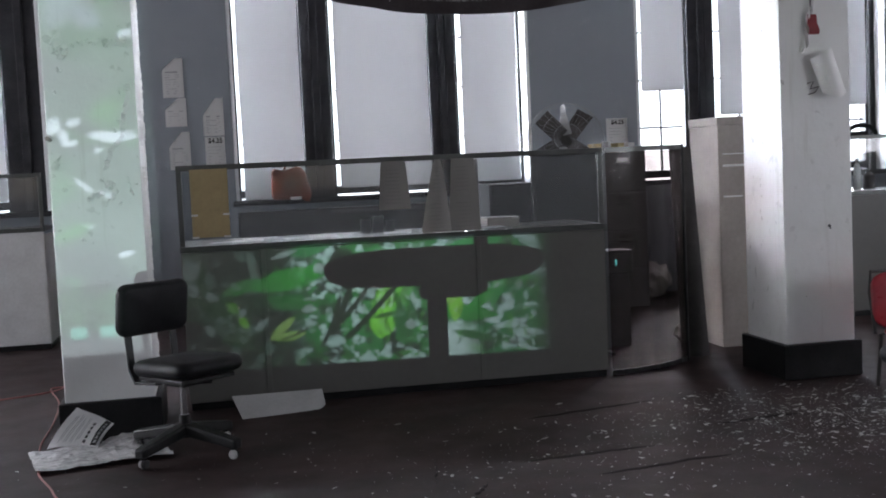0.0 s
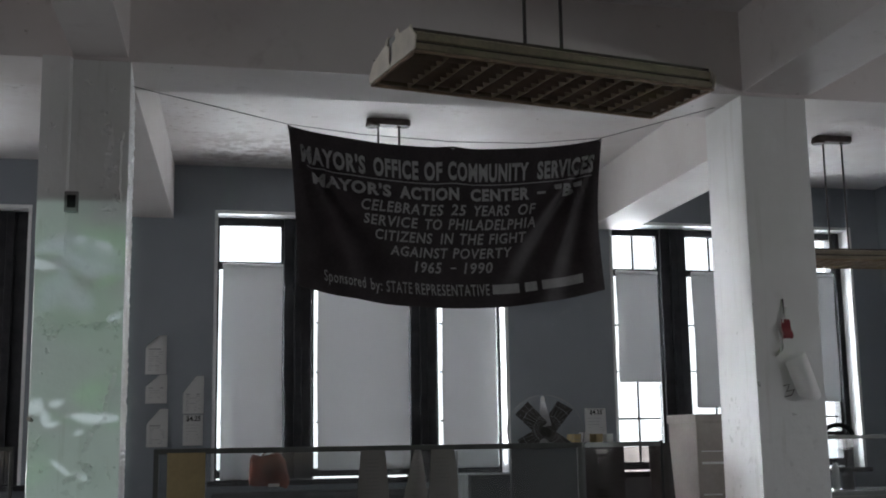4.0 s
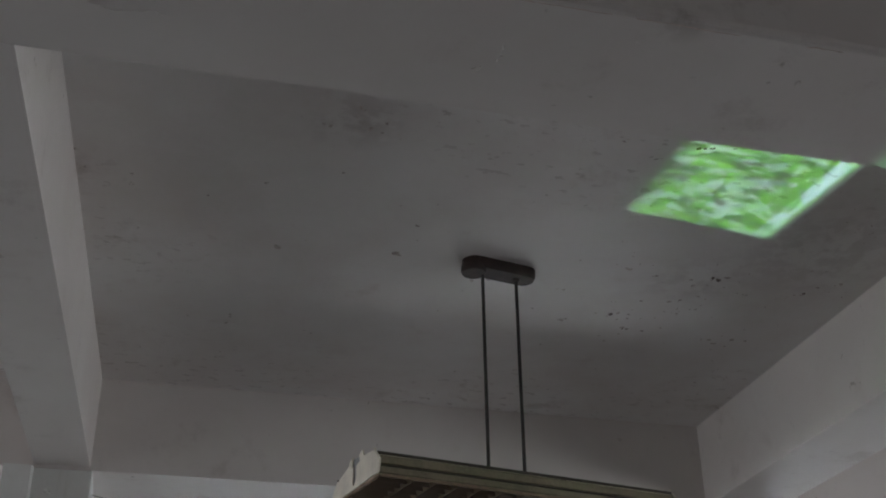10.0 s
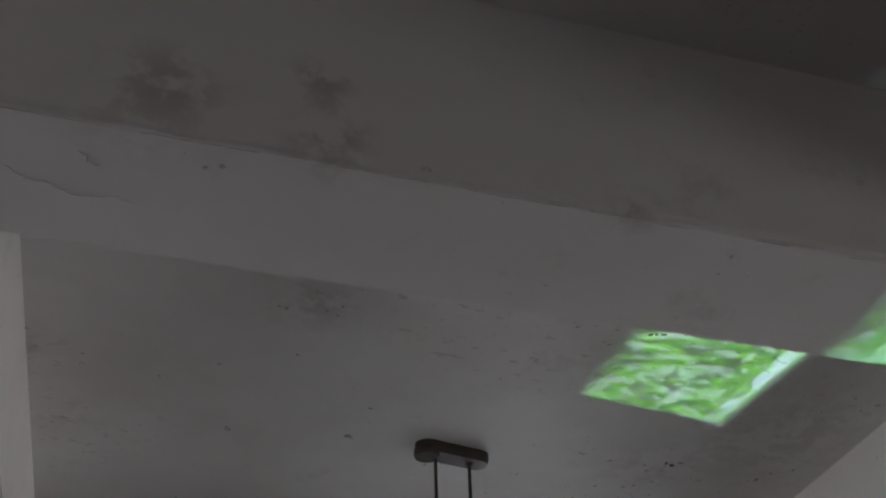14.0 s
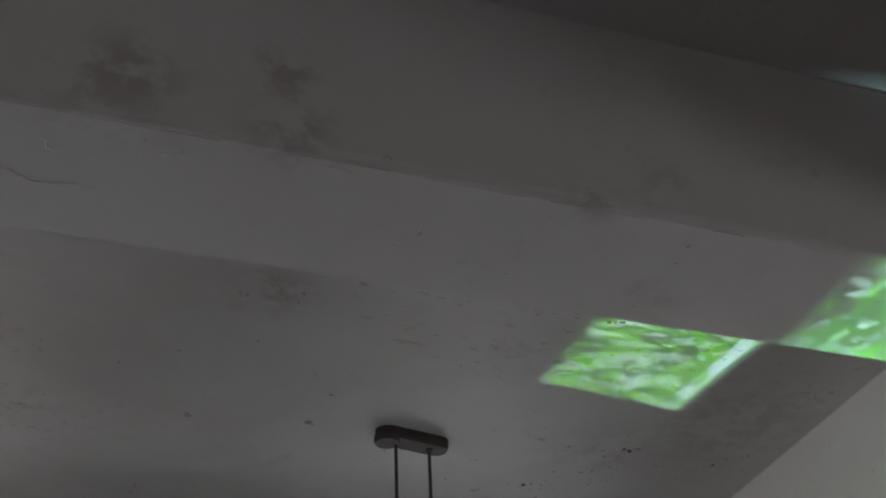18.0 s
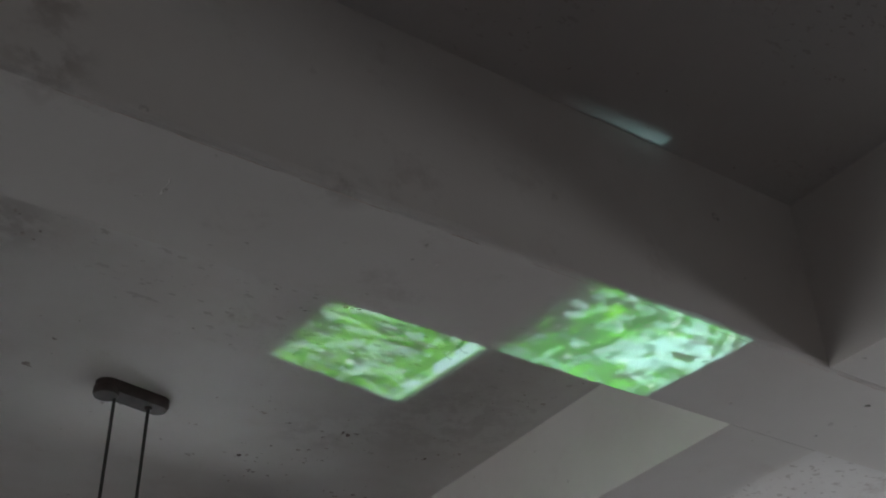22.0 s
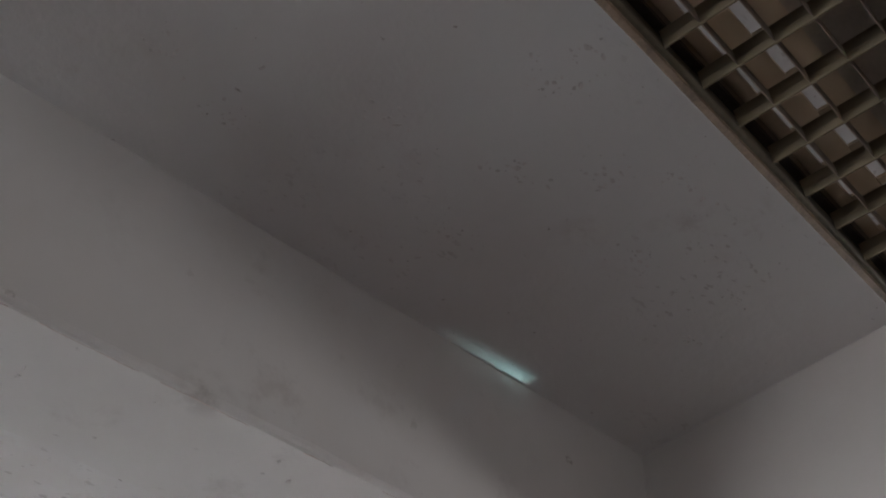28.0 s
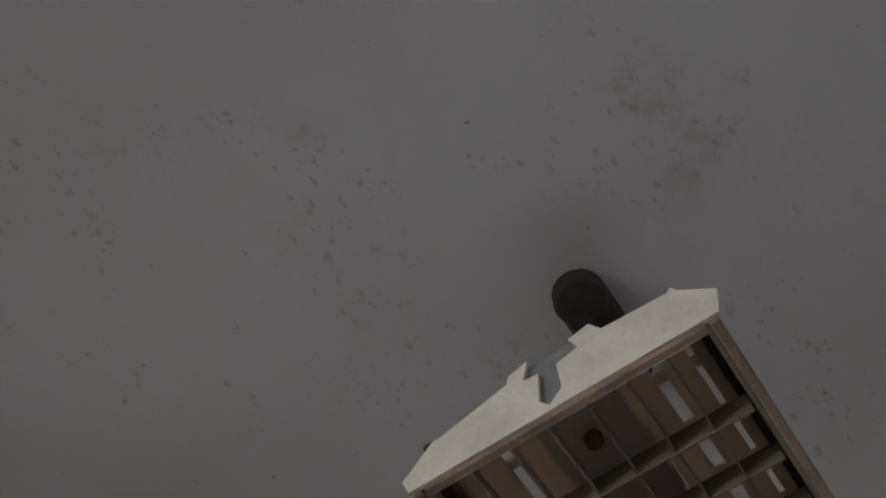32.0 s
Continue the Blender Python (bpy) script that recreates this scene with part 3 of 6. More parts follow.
        part("tongue", prism(B(), ((x0, -0.05), (x1, -0.05), (x1, 0.04), (x0, 0.04)), 0.02, 0.132), M_TONGUE, l, "bare grey metal tongue")
        lip = B()
        x0, x1 = sorted((s * (hl - 0.008), s * (hl + 0.004)))
        box(lip, x0, x1, -0.205, 0.205, 0.0, 0.0105, 0.002)
        part("rim", lip, M_RUST, l, "rust-stained rim")
    for k in range(12):
        x = -0.504 + 0.0925 * k
        wedge, ends = B(), []
        for y in (-0.199, 0.199):
            ends.append([wedge.verts.new((x + dx, y, z)) for dx, z in ((-0.0016, 0.004), (0.0016, 0.004), (0.003, 0.018), (0.0075, 0.034), (-0.0075, 0.034), (-0.003, 0.018))])
        wedge.faces.new(ends[0])
        wedge.faces.new(ends[1][::-1])
        for i in range(6):
            j = (i + 1) % 6
            wedge.faces.new((ends[0][i], ends[0][j], ends[1][j], ends[1][i]))
        part("louvre_blade", wedge, M_BLADE, l)
    for k in range(1, 7):
        y = -0.2 + 0.4 * k / 7
        part("louvre_blade", box(B(), -hl + 0.003, hl - 0.003, y - 0.0007, y + 0.0007, 0.006, 0.03), M_LONG_BLADE, l)
    for s in (-1, 1):
        part("socket", rod(B(), (s * 0.55, 0.0, 0.05), (s * 0.55, 0.0, 0.08), 0.013, sides=14), M_RUST, l, smooth=True)
    h = top - place[2]
    for s in (-1, 1):
        part("stem", rod(B(), (s * 0.083 + shift[0], shift[1], 0.1), (s * 0.083 + shift[0], shift[1], h - 0.03), 0.0075, sides=10), M_DARKMETAL, l, "thin dark metal stem", smooth=True)
    c = B()
    n = 10
    prof = ((1.0, 0.0), (1.0, 0.03), (0.85, 0.048))
    rings = []
    for sc, dz in prof:
        ring = []
        for side in (1, -1):
            for i in range(n + 1):
                a = -math.pi / 2 + math.pi * i / n
                ring.append(c.verts.new((shift[0] + side * (0.12 + wide * sc * math.cos(a)), shift[1] + side * wide * sc * math.sin(a), h - dz)))
        rings.append(ring)
    for a, b in zip(rings, rings[1:]):
        for i in range(len(a)):
            c.faces.new((a[i], a[(i + 1) % len(a)], b[(i + 1) % len(a)], b[i]))
    c.faces.new(rings[-1])
    c.faces.new(rings[0][::-1])
    part("canopy", c, M_CANOPY, l, "dark rusted ceiling canopy", smooth=True)
    part("end_knob", lathe(B(), ((wide * 0.93, 0.0), (wide * 1.03, 0.012), (wide * 1.0, 0.034), (wide * 0.6, 0.058), (wide * 0.2, 0.062)), 20, (shift[0] - 0.125, shift[1], h - 0.063)), M_CANOPY, l, smooth=True)
    for s in (-1, 1):
        part("stem_collar", rod(B(), (s * 0.083 + shift[0], shift[1], h - 0.06), (s * 0.083 + shift[0], shift[1], h - 0.047), 0.014, 0.018), M_CANOPY, l, smooth=True)
    return l


ceiling_lamp((1.415, 4.40, 2.738), CEIL, 11.3)
ceiling_lamp((1.335, 0.2, 2.76), CEIL_NEAR, 4.8, (0.075, 0.055), 0.066)
ceiling_lamp((1.56, 8.76, 2.75), CEIL, 3.0)
ceiling_lamp((5.31, 8.66, 2.75), CEIL, -2.0)

# ---- the banner ----
M_BAN = plain("banner_nylon", (0.046, 0.038, 0.041), 0.42, vary=0.25, scale=6, bump=0.05, bump_scale=300, spec=0.22)
M_LET = plain("faded_white_lettering", (0.36, 0.36, 0.36), 0.8, vary=0.15, scale=20)
ban = thing("banner", (1.48, 6.40, 3.1), "black cloth banner with faded white lettering hung on a wire", "banner")


def on_banner(u, v):
    sag = 4 * u * (1 - u)
    zt, zb = 0.003 - 0.098 * sag ** 0.8 + 0.012 * max(0, 1 - abs(u - 0.51) / 0.06), -0.893 - 0.118 * sag
    xl, xr = -0.907 + 0.07 * (1 - v) ** 0.7, 0.926 - 0.016 * (1 - v) - 0.03 * math.sin(math.pi * (1 - v))
    x = xl + (xr - xl) * u
    z = zb + (zt - zb) * v
    y = 0.0
    for cu, sg in ((0.0, 1), (1.0, -1)):
        du, dv = abs(u - cu) * 1.9, 1 - v
        r, a = math.hypot(du, dv), math.atan2(dv, du + 1e-6)
        y += 0.036 * math.sin(19 * a + 1.3 * cu) * math.exp(-((a - 1.05) / 0.38) ** 2) * min(1, r * 2.2) * math.exp(-du * 1.6)
    y += 0.012 * math.sin(5 * u + 1) * (1 - v) + 0.004 * math.sin(23 * u + 7 * v)
    return Vector((x, y, z))


part("cloth", sheet(B(), 1.8, 0.9, 90, 50, on_banner, 0.002), M_BAN, ban, smooth=True)


def banner_text(words, u0, u1, v0, v1, slant=0.0, weight=0.0, gap=1.1):
    """A line of lettering that lies on the cloth, fitted into a band of it."""
    cu = bpy.data.curves.new("lettering", "FONT")
    cu.space_character, cu.space_word = gap, 1.15
    cu.body, cu.shear, cu.offset, cu.resolution_u = words, slant, weight, 3
    tmp = new("lettering", cu)
    dg = bpy.context.evaluated_depsgraph_get()
    me = tmp.evaluated_get(dg).to_mesh()
    bm = B()
    bm.from_mesh(me)
    bpy.data.objects.remove(tmp)
    xs, ys = [v.co.x for v in bm.verts], [v.co.y for v in bm.verts]
    x0, x1, y0, y1 = min(xs), max(xs), min(ys), max(ys)
    bmesh.ops.triangulate(bm, faces=bm.faces)
    long_edges = [e for e in bm.edges if e.calc_length() > 0.12]
    bmesh.ops.subdivide_edges(bm, edges=long_edges, cuts=3)
    for v in bm.verts:
        v.co = on_banner(u0 + (u1 - u0) * (v.co.x - x0) / (x1 - x0), v0 + (v1 - v0) * (v.co.y - y0) / (y1 - y0)) + Vector((0, -0.006, 0))
    # one mesh for each letter: islands of faces that lie over one another
    islands, seen = [], set()
    for f in bm.faces:
        if f in seen:
            continue
        group, stack = [], [f]
        seen.add(f)
        while stack:
            g = stack.pop()
            group.append(g)
            for e in g.edges:
                for h in e.link_faces:
                    if h not in seen:
                        seen.add(h)
                        stack.append(h)
        xs = [v.co.x for g in group for v in g.verts]
        islands.append([min(xs), max(xs), group])
    islands.sort(key=lambda i: i[0])
    letters = []
    for lo, hi, group in islands:
        if letters and lo < letters[-1][1] - 0.4 * min(hi - lo, letters[-1][1] - letters[-1][0]):
            letters[-1][1] = max(hi, letters[-1][1])
            letters[-1][2] += group
        else:
            letters.append([lo, hi, list(group)])
    for lo, hi, group in letters:
        one, made = B(), {}
        for g in group:
            one.faces.new([made.setdefault(v, one.verts.new(v.co)) if v not in made else made[v] for v in g.verts])
        part("letter", one, M_LET, ban)
    bm.free()


def banner_bar(u0, u1, v0, v1):
    bm = B()
    n = max(2, int((u1 - u0) * 60))
    lo = [bm.verts.new(on_banner(u0 + (u1 - u0) * i / n, v0) + Vector((0, -0.006, 0))) for i in range(n + 1)]
    hi = [bm.verts.new(on_banner(u0 + (u1 - u0) * i / n, v1) + Vector((0, -0.006, 0))) for i in range(n + 1)]
    for i in range(n):
        bm.faces.new((lo[i], lo[i + 1], hi[i + 1], hi[i]))
    return part("bar", bm, M_LET, ban, "faded white bar")


LINES = (
    (0.785, 0.905, 0.0, 0.042, (("MAYOR'S", 0.031, 0.230), ("OFFICE", 0.255, 0.398), ("OF", 0.416, 0.474), ("COMMUNITY", 0.492, 0.757), ("SERVICES", 0.786, 0.979))),
    (0.662, 0.742, 0.0, 0.045, (("MAYOR'S", 0.061, 0.309), ("ACTION", 0.336, 0.528), ("CENTER", 0.565, 0.761), ("\"B\"", 0.846, 0.937))),
    (0.568, 0.637, 0.22, 0.02, (("CELEBRATES", 0.213, 0.477), ("25", 0.499, 0.551), ("YEARS", 0.576, 0.696), ("OF", 0.725, 0.784))),
    (0.480, 0.547, 0.22, 0.02, (("SERVICE", 0.216, 0.393), ("TO", 0.415, 0.470), ("PHILADELPHIA", 0.490, 0.778))),
    (0.391, 0.458, 0.22, 0.02, (("CITIZENS", 0.251, 0.437), ("IN", 0.461, 0.507), ("THE", 0.526, 0.606), ("FIGHT", 0.621, 0.747))),
    (0.303, 0.367, 0.22, 0.02, (("AGAINST", 0.296, 0.486), ("POVERTY", 0.499, 0.696))),
    (0.210, 0.280, 0.22, 0.02, (("1965", 0.372, 0.462), ("1990", 0.533, 0.627))),
    (0.075, 0.145, 0.0, 0.012, (("STATE", 0.279, 0.359), ("REPRESENTATIVE", 0.370, 0.611))),
    (0.055, 0.145, 0.0, 0.012, (("Sponsored", 0.082, 0.212), ("by:", 0.229, 0.266))),
)
for v0, v1, slant, weight, words in LINES:
    for word, u0, u1 in words:
        banner_text(word, u0, u1, v0, v1, slant, weight, 1.12)
banner_bar(0.045, 0.975, 0.764, 0.770)
banner_bar(0.788, 0.817, 0.692, 0.708)
banner_bar(0.490, 0.509, 0.240, 0.249)
for a, b in ((0.621, 0.712), (0.731, 0.769), (0.785, 0.929)):
    banner_bar(a, b, 0.08, 0.138)
for u in (0.004, 0.51, 0.996):
    e = on_banner(u, 0.985)
    part("eyelet", lathe(B(), ((0.006, -0.002), (0.012, -0.002), (0.012, 0.004), (0.006, 0.004)), 12, e), M_ALU, ban, "brass eyelet")
wire = thing("hanging_wire", (1.48, 6.40, 3.1), "thin wire strung between the columns", "wire")


def wire_at(s):
    pts = ((-1.735, 0.0, 0.175), (-0.907, 0.0, 0.005), (-0.5, 0, -0.035), (0.03, 0.004, -0.055), (0.5, 0, -0.045), (0.926, 0.0, 0.005), (1.69, 0.0, 0.235))
    k = min(int(s * 6), 5)
    f = s * 6 - k
    return [pts[k][i] * (1 - f) + pts[k + 1][i] * f for i in range(3)]


part("strand", tube(B(), [wire_at(i / 36) for i in range(37)], 0.002, 6), M_DARKMETAL, wire)

# ---- the service counter ----
M_PANEL = plain("grey_counter_laminate", (0.13, 0.127, 0.114), 0.35, vary=0.07, scale=3, bump=0.02)
M_DECK = plain("worn_deck_laminate", (0.045, 0.044, 0.042), 0.4, vary=0.2, scale=5)
M_SCREEN = clear("dusty_screen_glass", (0.86, 0.88, 0.88), 0.12, 0.05, film=0.09, film_colour=(0.4, 0.4, 0.4))
M_PAPER = cloth("white_paper", (0.68, 0.68, 0.67), 0.3, 0.06)
M_INK = plain("grey_print", (0.38, 0.38, 0.39), 0.8, vary=0.1)
M_STEEL = plain("grey_steel_enamel", (0.085, 0.088, 0.09), 0.5, vary=0.1, scale=4)
M_TAN = plain("dusty_tan_carton", (0.29, 0.255, 0.23), 0.38, vary=0.14, scale=4, bump=0.05)
M_VINYL = plain("black_vinyl", (0.012, 0.012, 0.013), 0.48, vary=0.3, bump=0.12, bump_scale=160, spec=0.14)
M_RAILING = plain("dull_dark_railing", (0.1, 0.105, 0.1), 0.35, metal=0.7, vary=0.15)
M_CHROME = plain("worn_chrome", (0.62, 0.62, 0.62), 0.18, metal=1.0, vary=0.1)
M_RUBBER = plain("black_rubber", (0.02, 0.02, 0.02), 0.7, vary=0.2)


def counter(name, x, y, w, depth, label, seams=(), h=0.875, top=1.345, skin=None):
    skin = skin or M_PANEL
    c = thing(name, (x, y, 0), label, "counter")
    part("plinth", box(B(), 0.01, w - 0.01, 0.03, depth - 0.02, 0.001, 0.045), M_BLACK, c)
    edges = [0.0, *seams, w]
    for a, b in zip(edges, edges[1:]):
        part("front_panel", box(B(), a + 0.004, b - 0.004, 0.0, 0.022, 0.045, h - 0.004, 0.002), skin, c)
    for s in seams:
        part("seam_strip", box(B(), s - 0.014, s + 0.014, -0.005, 0.012, 0.05, h - 0.004, 0.002), skin, c, "grey laminate cover strip")
    for a in (0.0, w - 0.022):
        part("side_panel", box(B(), a, a + 0.022, 0.023, depth, 0.045, h - 0.03), skin, c)
    part("deck", box(B(), 0, w, 0.0, depth, h, h + 0.03, 0.003), M_DECK, c)
    part("deck_trim", box(B(), -0.002, w + 0.002, -0.008, -0.001, h - 0.002, h + 0.03, 0.001), M_RAILING, c, "dull metal edge trim")
    for a in (0.0, w - 0.028):
        part("post", box(B(), a, a + 0.028, -0.002, 0.026, h + 0.031, top - 0.03, 0.003), M_RAILING, c, "dull metal post")
    part("top_rail", box(B(), 0, w, -0.004, 0.03, top - 0.03, top, 0.003), M_RAILING, c, "dull metal top rail")
    pane = part("glass_screen", box(B(), 0.029, w - 0.029, 0.009, 0.015, h + 0.031, top - 0.031), M_SCREEN, c, "dusty glass screen")
    pane.visible_shadow = False
    return c


counter("service_counter", -0.105, 6.65, 2.415, 0.62, "grey laminate service counter with a dusty glass screen", (0.44, 1.655))
part("post", box(B(), 1.66, 1.675, 0.004, 0.02, 0.906, 1.31, 0.002), M_ALU, bpy.data.objects["service_counter"], "thin glass joint")
# This counter's laminate is lightened to stand in for the light on it.
counter("service_counter", -3.4, 9.6, 2.2, 0.5, "grey laminate counter with a glass screen by the wall, lightened as if lit", (0.9,), 0.92, 1.37, plain("lit_grey_laminate", (0.52, 0.52, 0.51), 0.5, vary=0.12, scale=5))
counter("service_counter", 4.55, 8.15, 2.2, 0.55, "grey laminate counter with a glass case behind the column", (1.1,), 0.92, 1.365)

# curved glossy end screen
curve = [(2.335, 6.672), (2.43, 6.69), (2.53, 6.715), (2.64, 6.755), (2.75, 6.81), (2.86, 6.885), (2.93, 6.96)]
cs = thing("curved_screen", (2.335, 6.672, 0), "curved smoky plastic end screen with a metal top rail", "screen")


def along_curve(bm, z0, z1, thick, pts):
    outer = [(x - 2.335, y - 6.672) for x, y in pts]
    inner = [(x + 0.3 * thick, y + thick) for x, y in outer]
    return prism(bm, outer + inner[::-1], z0, z1)


m, t, p = shader("smoky_plastic")
p.inputs["Base Color"].default_value = (0.035, 0.03, 0.03, 1)
p.inputs["Roughness"].default_value = 0.12
tr = t.nodes.new("ShaderNodeBsdfTransparent")
tr.inputs[0].default_value = (0.75, 0.7, 0.68, 1)
nz = t.nodes.new("ShaderNodeTexNoise")
nz.inputs["Scale"].default_value, nz.inputs["Detail"].default_value = 5, 6
rg = t.nodes.new("ShaderNodeMapRange")
rg.inputs["From Min"].default_value, rg.inputs["From Max"].default_value, rg.inputs["To Min"].default_value, rg.inputs["To Max"].default_value = 0.3, 0.7, 0.72, 0.92
t.links.new(nz.outputs["Fac"], rg.inputs["Value"])
mx = t.nodes.new("ShaderNodeMixShader")
t.links.new(rg.outputs["Result"], mx.inputs[0])
t.links.new(p.outputs[0], mx.inputs[1])
t.links.new(tr.outputs[0], mx.inputs[2])
t.links.new(mx.outputs[0], t.nodes["Material Output"].inputs["Surface"])
M_SMOKY = m
part("sheet", along_curve(B(), 0.03, 1.315, 0.006, curve), M_SMOKY, cs)
part("top_rail", along_curve(B(), 1.316, 1.345, 0.03, curve), M_RAILING, cs, "dull metal top rail")
part("foot_rail", along_curve(B(), 0.001, 0.029, 0.03, curve), M_BLACK, cs, "black foot rail")
part("end_post", rod(B(), (0.6, 0.297, 0.0), (0.6, 0.297, 1.35), 0.012), M_BLACK, cs, "black end post", smooth=True)

# a rolled dark sheet that leans on the tall carton
lean = thing("rolled_sheet", (3.0, 7.14, 0), "dark grey rolled sheet leaning against a carton", "sheet")


def rolled(u, v):
    a = -1.9 + 2.6 * u
    r = 0.075 + 0.02 * (1 - v)
    return (0.07 * (1 - v) + r * math.sin(a) + 0.0, -r * math.cos(a) * 0.8, 0.002 + 1.33 * v)


part("sheet", sheet(B(), 0.3, 1.33, 20, 6, rolled, 0.003), plain("dark_grey_sheet", (0.045, 0.04, 0.038), 0.62, vary=0.25, spec=0.25), lean, smooth=True)
bag = thing("plastic_bag", (3.2, 7.6, 0), "crumpled white plastic bag on the floor", "bag")
bm = B()
bmesh.ops.create_icosphere(bm, subdivisions=3, radius=0.1)
for v in bm.verts:
    n = noise.noise(v.co * 22) * 0.03 + noise.noise(v.co * 50) * 0.012
    v.co = v.co * (1 + n * 8) * 0.8
    v.co.z = max(0.002, v.co.z * 0.9 + 0.075)
part("body", bm, M_PAPER, bag)
copy_thing(bag, pose(3.95, 10.15, 0, 0, 0, 40) @ Matrix.Scale(2.2, 4))
crt = thing("tall_carton", (3.33, 7.3, 0), "tall dusty tan carton standing behind the column", "carton")
part("body", box(B(), 0, 0.5, 0, 0.45, 0.001, 1.5, 0.006), M_TAN, crt)
part("lid", box(B(), -0.008, 0.508, -0.008, 0.458, 1.46, 1.515, 0.004), M_TAN, crt)
for z0, z1, x1 in ((1.19, 1.205, 0.22), (0.99, 1.0, 0.16), (1.27, 1.276, 0.2)):
    part("tape", box(B(), 0.03, x1, -0.003, -0.0005, z0, z1), M_PAPER, crt, "pale tape strip")
cab = thing("filing_cabinet", (3.25, 9.45, 0), "grey steel filing cabinet behind the counter", "cabinet")
part("body", box(B(), 0, 0.42, 0.02, 0.6, 0.02, 1.33, 0.004), M_STEEL, cab)
for k in range(4):
    dr = part("drawer", box(B(), 0.015, 0.405, 0.0, 0.019, 0.04 + k * 0.32, 0.345 + k * 0.32, 0.003), M_STEEL, cab)
    part("handle", box(B(), 0.15, 0.27, -0.02, -0.001, 0.25 + k * 0.32, 0.27 + k * 0.32, 0.004), M_DARKMETAL, dr, "dark metal drawer handle")
    part("label_holder", box(B(), 0.16, 0.26, -0.006, -0.0005, 0.285 + k * 0.32, 0.32 + k * 0.32, 0.002), M_PAPER if k == 3 else M_DARKMETAL, dr, "card label")
cab2 = thing("filing_cabinet", (1.9, 7.75, 0), "dark grey steel cabinet carrying the fan", "cabinet")
part("body", box(B(), 0, 0.8, 0.02, 0.5, 0.02, 1.14, 0.004), M_STEEL, cab2)
for k in range(2):
    dr = part("door", box(B(), 0.01 + 0.392 * k, 0.396 + 0.392 * k, 0.0, 0.019, 0.04, 1.12, 0.003), M_STEEL, cab2)
    part("handle", box(B(), 0.35 + 0.07 * k, 0.365 + 0.07 * k, -0.02, -0.001, 0.6, 0.72, 0.003), M_DARKMETAL, dr, "dark metal door handle")

# added dark panel for the grey behind the glass, jars and a small carton
pn = thing("office_partition", (2.11, 7.45, 0), "added dark grey panel behind the counter glass", "partition")
part("panel", box(B(), 0.02, 0.46, 0.0, 0.04, 0.06, 1.31, 0.003), plain("dark_grey_backing", (0.075, 0.076, 0.078), 0.8, vary=0.2, scale=6), pn)
part("rim", box(B(), 0.0, 0.48, -0.004, 0.044, 1.311, 1.335, 0.004), M_RAILING, pn, "dull metal rim")
for x in (0.0, 0.46):
    part("post", box(B(), x, x + 0.0195, 0.0, 0.04, 0.001, 1.31, 0.002), M_RAILING, pn)
    part("foot", box(B(), x - 0.005, x + 0.025, -0.12, 0.16, 0.001, 0.02, 0.003), M_RAILING, pn)
M_JAR = clear("dusty_jar_glass", (0.75, 0.77, 0.77), 0.2, 0.05, film=0.12, film_colour=(0.35, 0.35, 0.36))
for x, y, r, h in ((0.95, 6.95, 0.032, 0.085), (1.03, 6.99, 0.036, 0.1), (1.09, 6.93, 0.028, 0.075)):
    jr = thing("glass_jar", (x, y, 0.9055), "dusty empty glass jar on the counter deck", "jar", "glass jars")
    part("body", lathe(B(), ((r * 0.9, 0.0), (r, 0.01), (r, h), (r * 0.92, h), (r * 0.92, 0.008)), 20), M_JAR, jr, smooth=True)
sc = thing("small_carton", (1.66, 6.86, 0.9055), "low pale grey carton on the counter deck", "carton", rz=4)
part("body", box(B(), 0, 0.2, 0, 0.13, 0.0, 0.045, 0.003), M_TAN, sc)
part("lid", box(B(), -0.003, 0.203, -0.003, 0.133, 0.0455, 0.058, 0.003), M_TAN, sc)

# ---- desk fan ----
M_CAGE = plain("grey_wire", (0.26, 0.27, 0.28), 0.5, metal=0.4, vary=0.1)
fan = thing("desk_fan", (2.47, 7.9, 1.141), "grey wire-cage fan with dark blades on a steel cabinet", "fan")
part("base", lathe(B(), ((0.13, 0.0), (0.13, 0.015), (0.1, 0.03), (0.03, 0.04), (0.025, 0.08)), 28), M_DARKMETAL, fan, smooth=True)
part("neck", rod(B(), (0, 0.02, 0.06), (0, 0.04, 0.26), 0.016), M_DARKMETAL, fan, smooth=True)
tilt = pose(0.01, -0.03, 0.272, 90 - 14, 0, -8) @ Matrix.Scale(1.18, 4)
cage_part = B()
for r, d in ((0.225, 0.0), (0.215, 0.04), (0.215, -0.04), (0.15, 0.065), (0.08, 0.075)):
    pts = [(r * math.cos(a), r * math.sin(a), d) for a in (2 * math.pi * i / 40 for i in range(41))]
    tube(cage_part, pts, 0.003 if d == 0.0 else 0.0014, 5)
for i in range(36):
    a = 2 * math.pi * i / 36
    tube(cage_part, [(r * math.cos(a), r * math.sin(a), d) for r, d in ((0.05, 0.078), (0.15, 0.065), (0.215, 0.04), (0.225, 0.0), (0.215, -0.04), (0.1, -0.06))], 0.0008, 4)
cage_part.transform(tilt)
part("cage", cage_part, M_CAGE, fan, "thin grey wire cage")
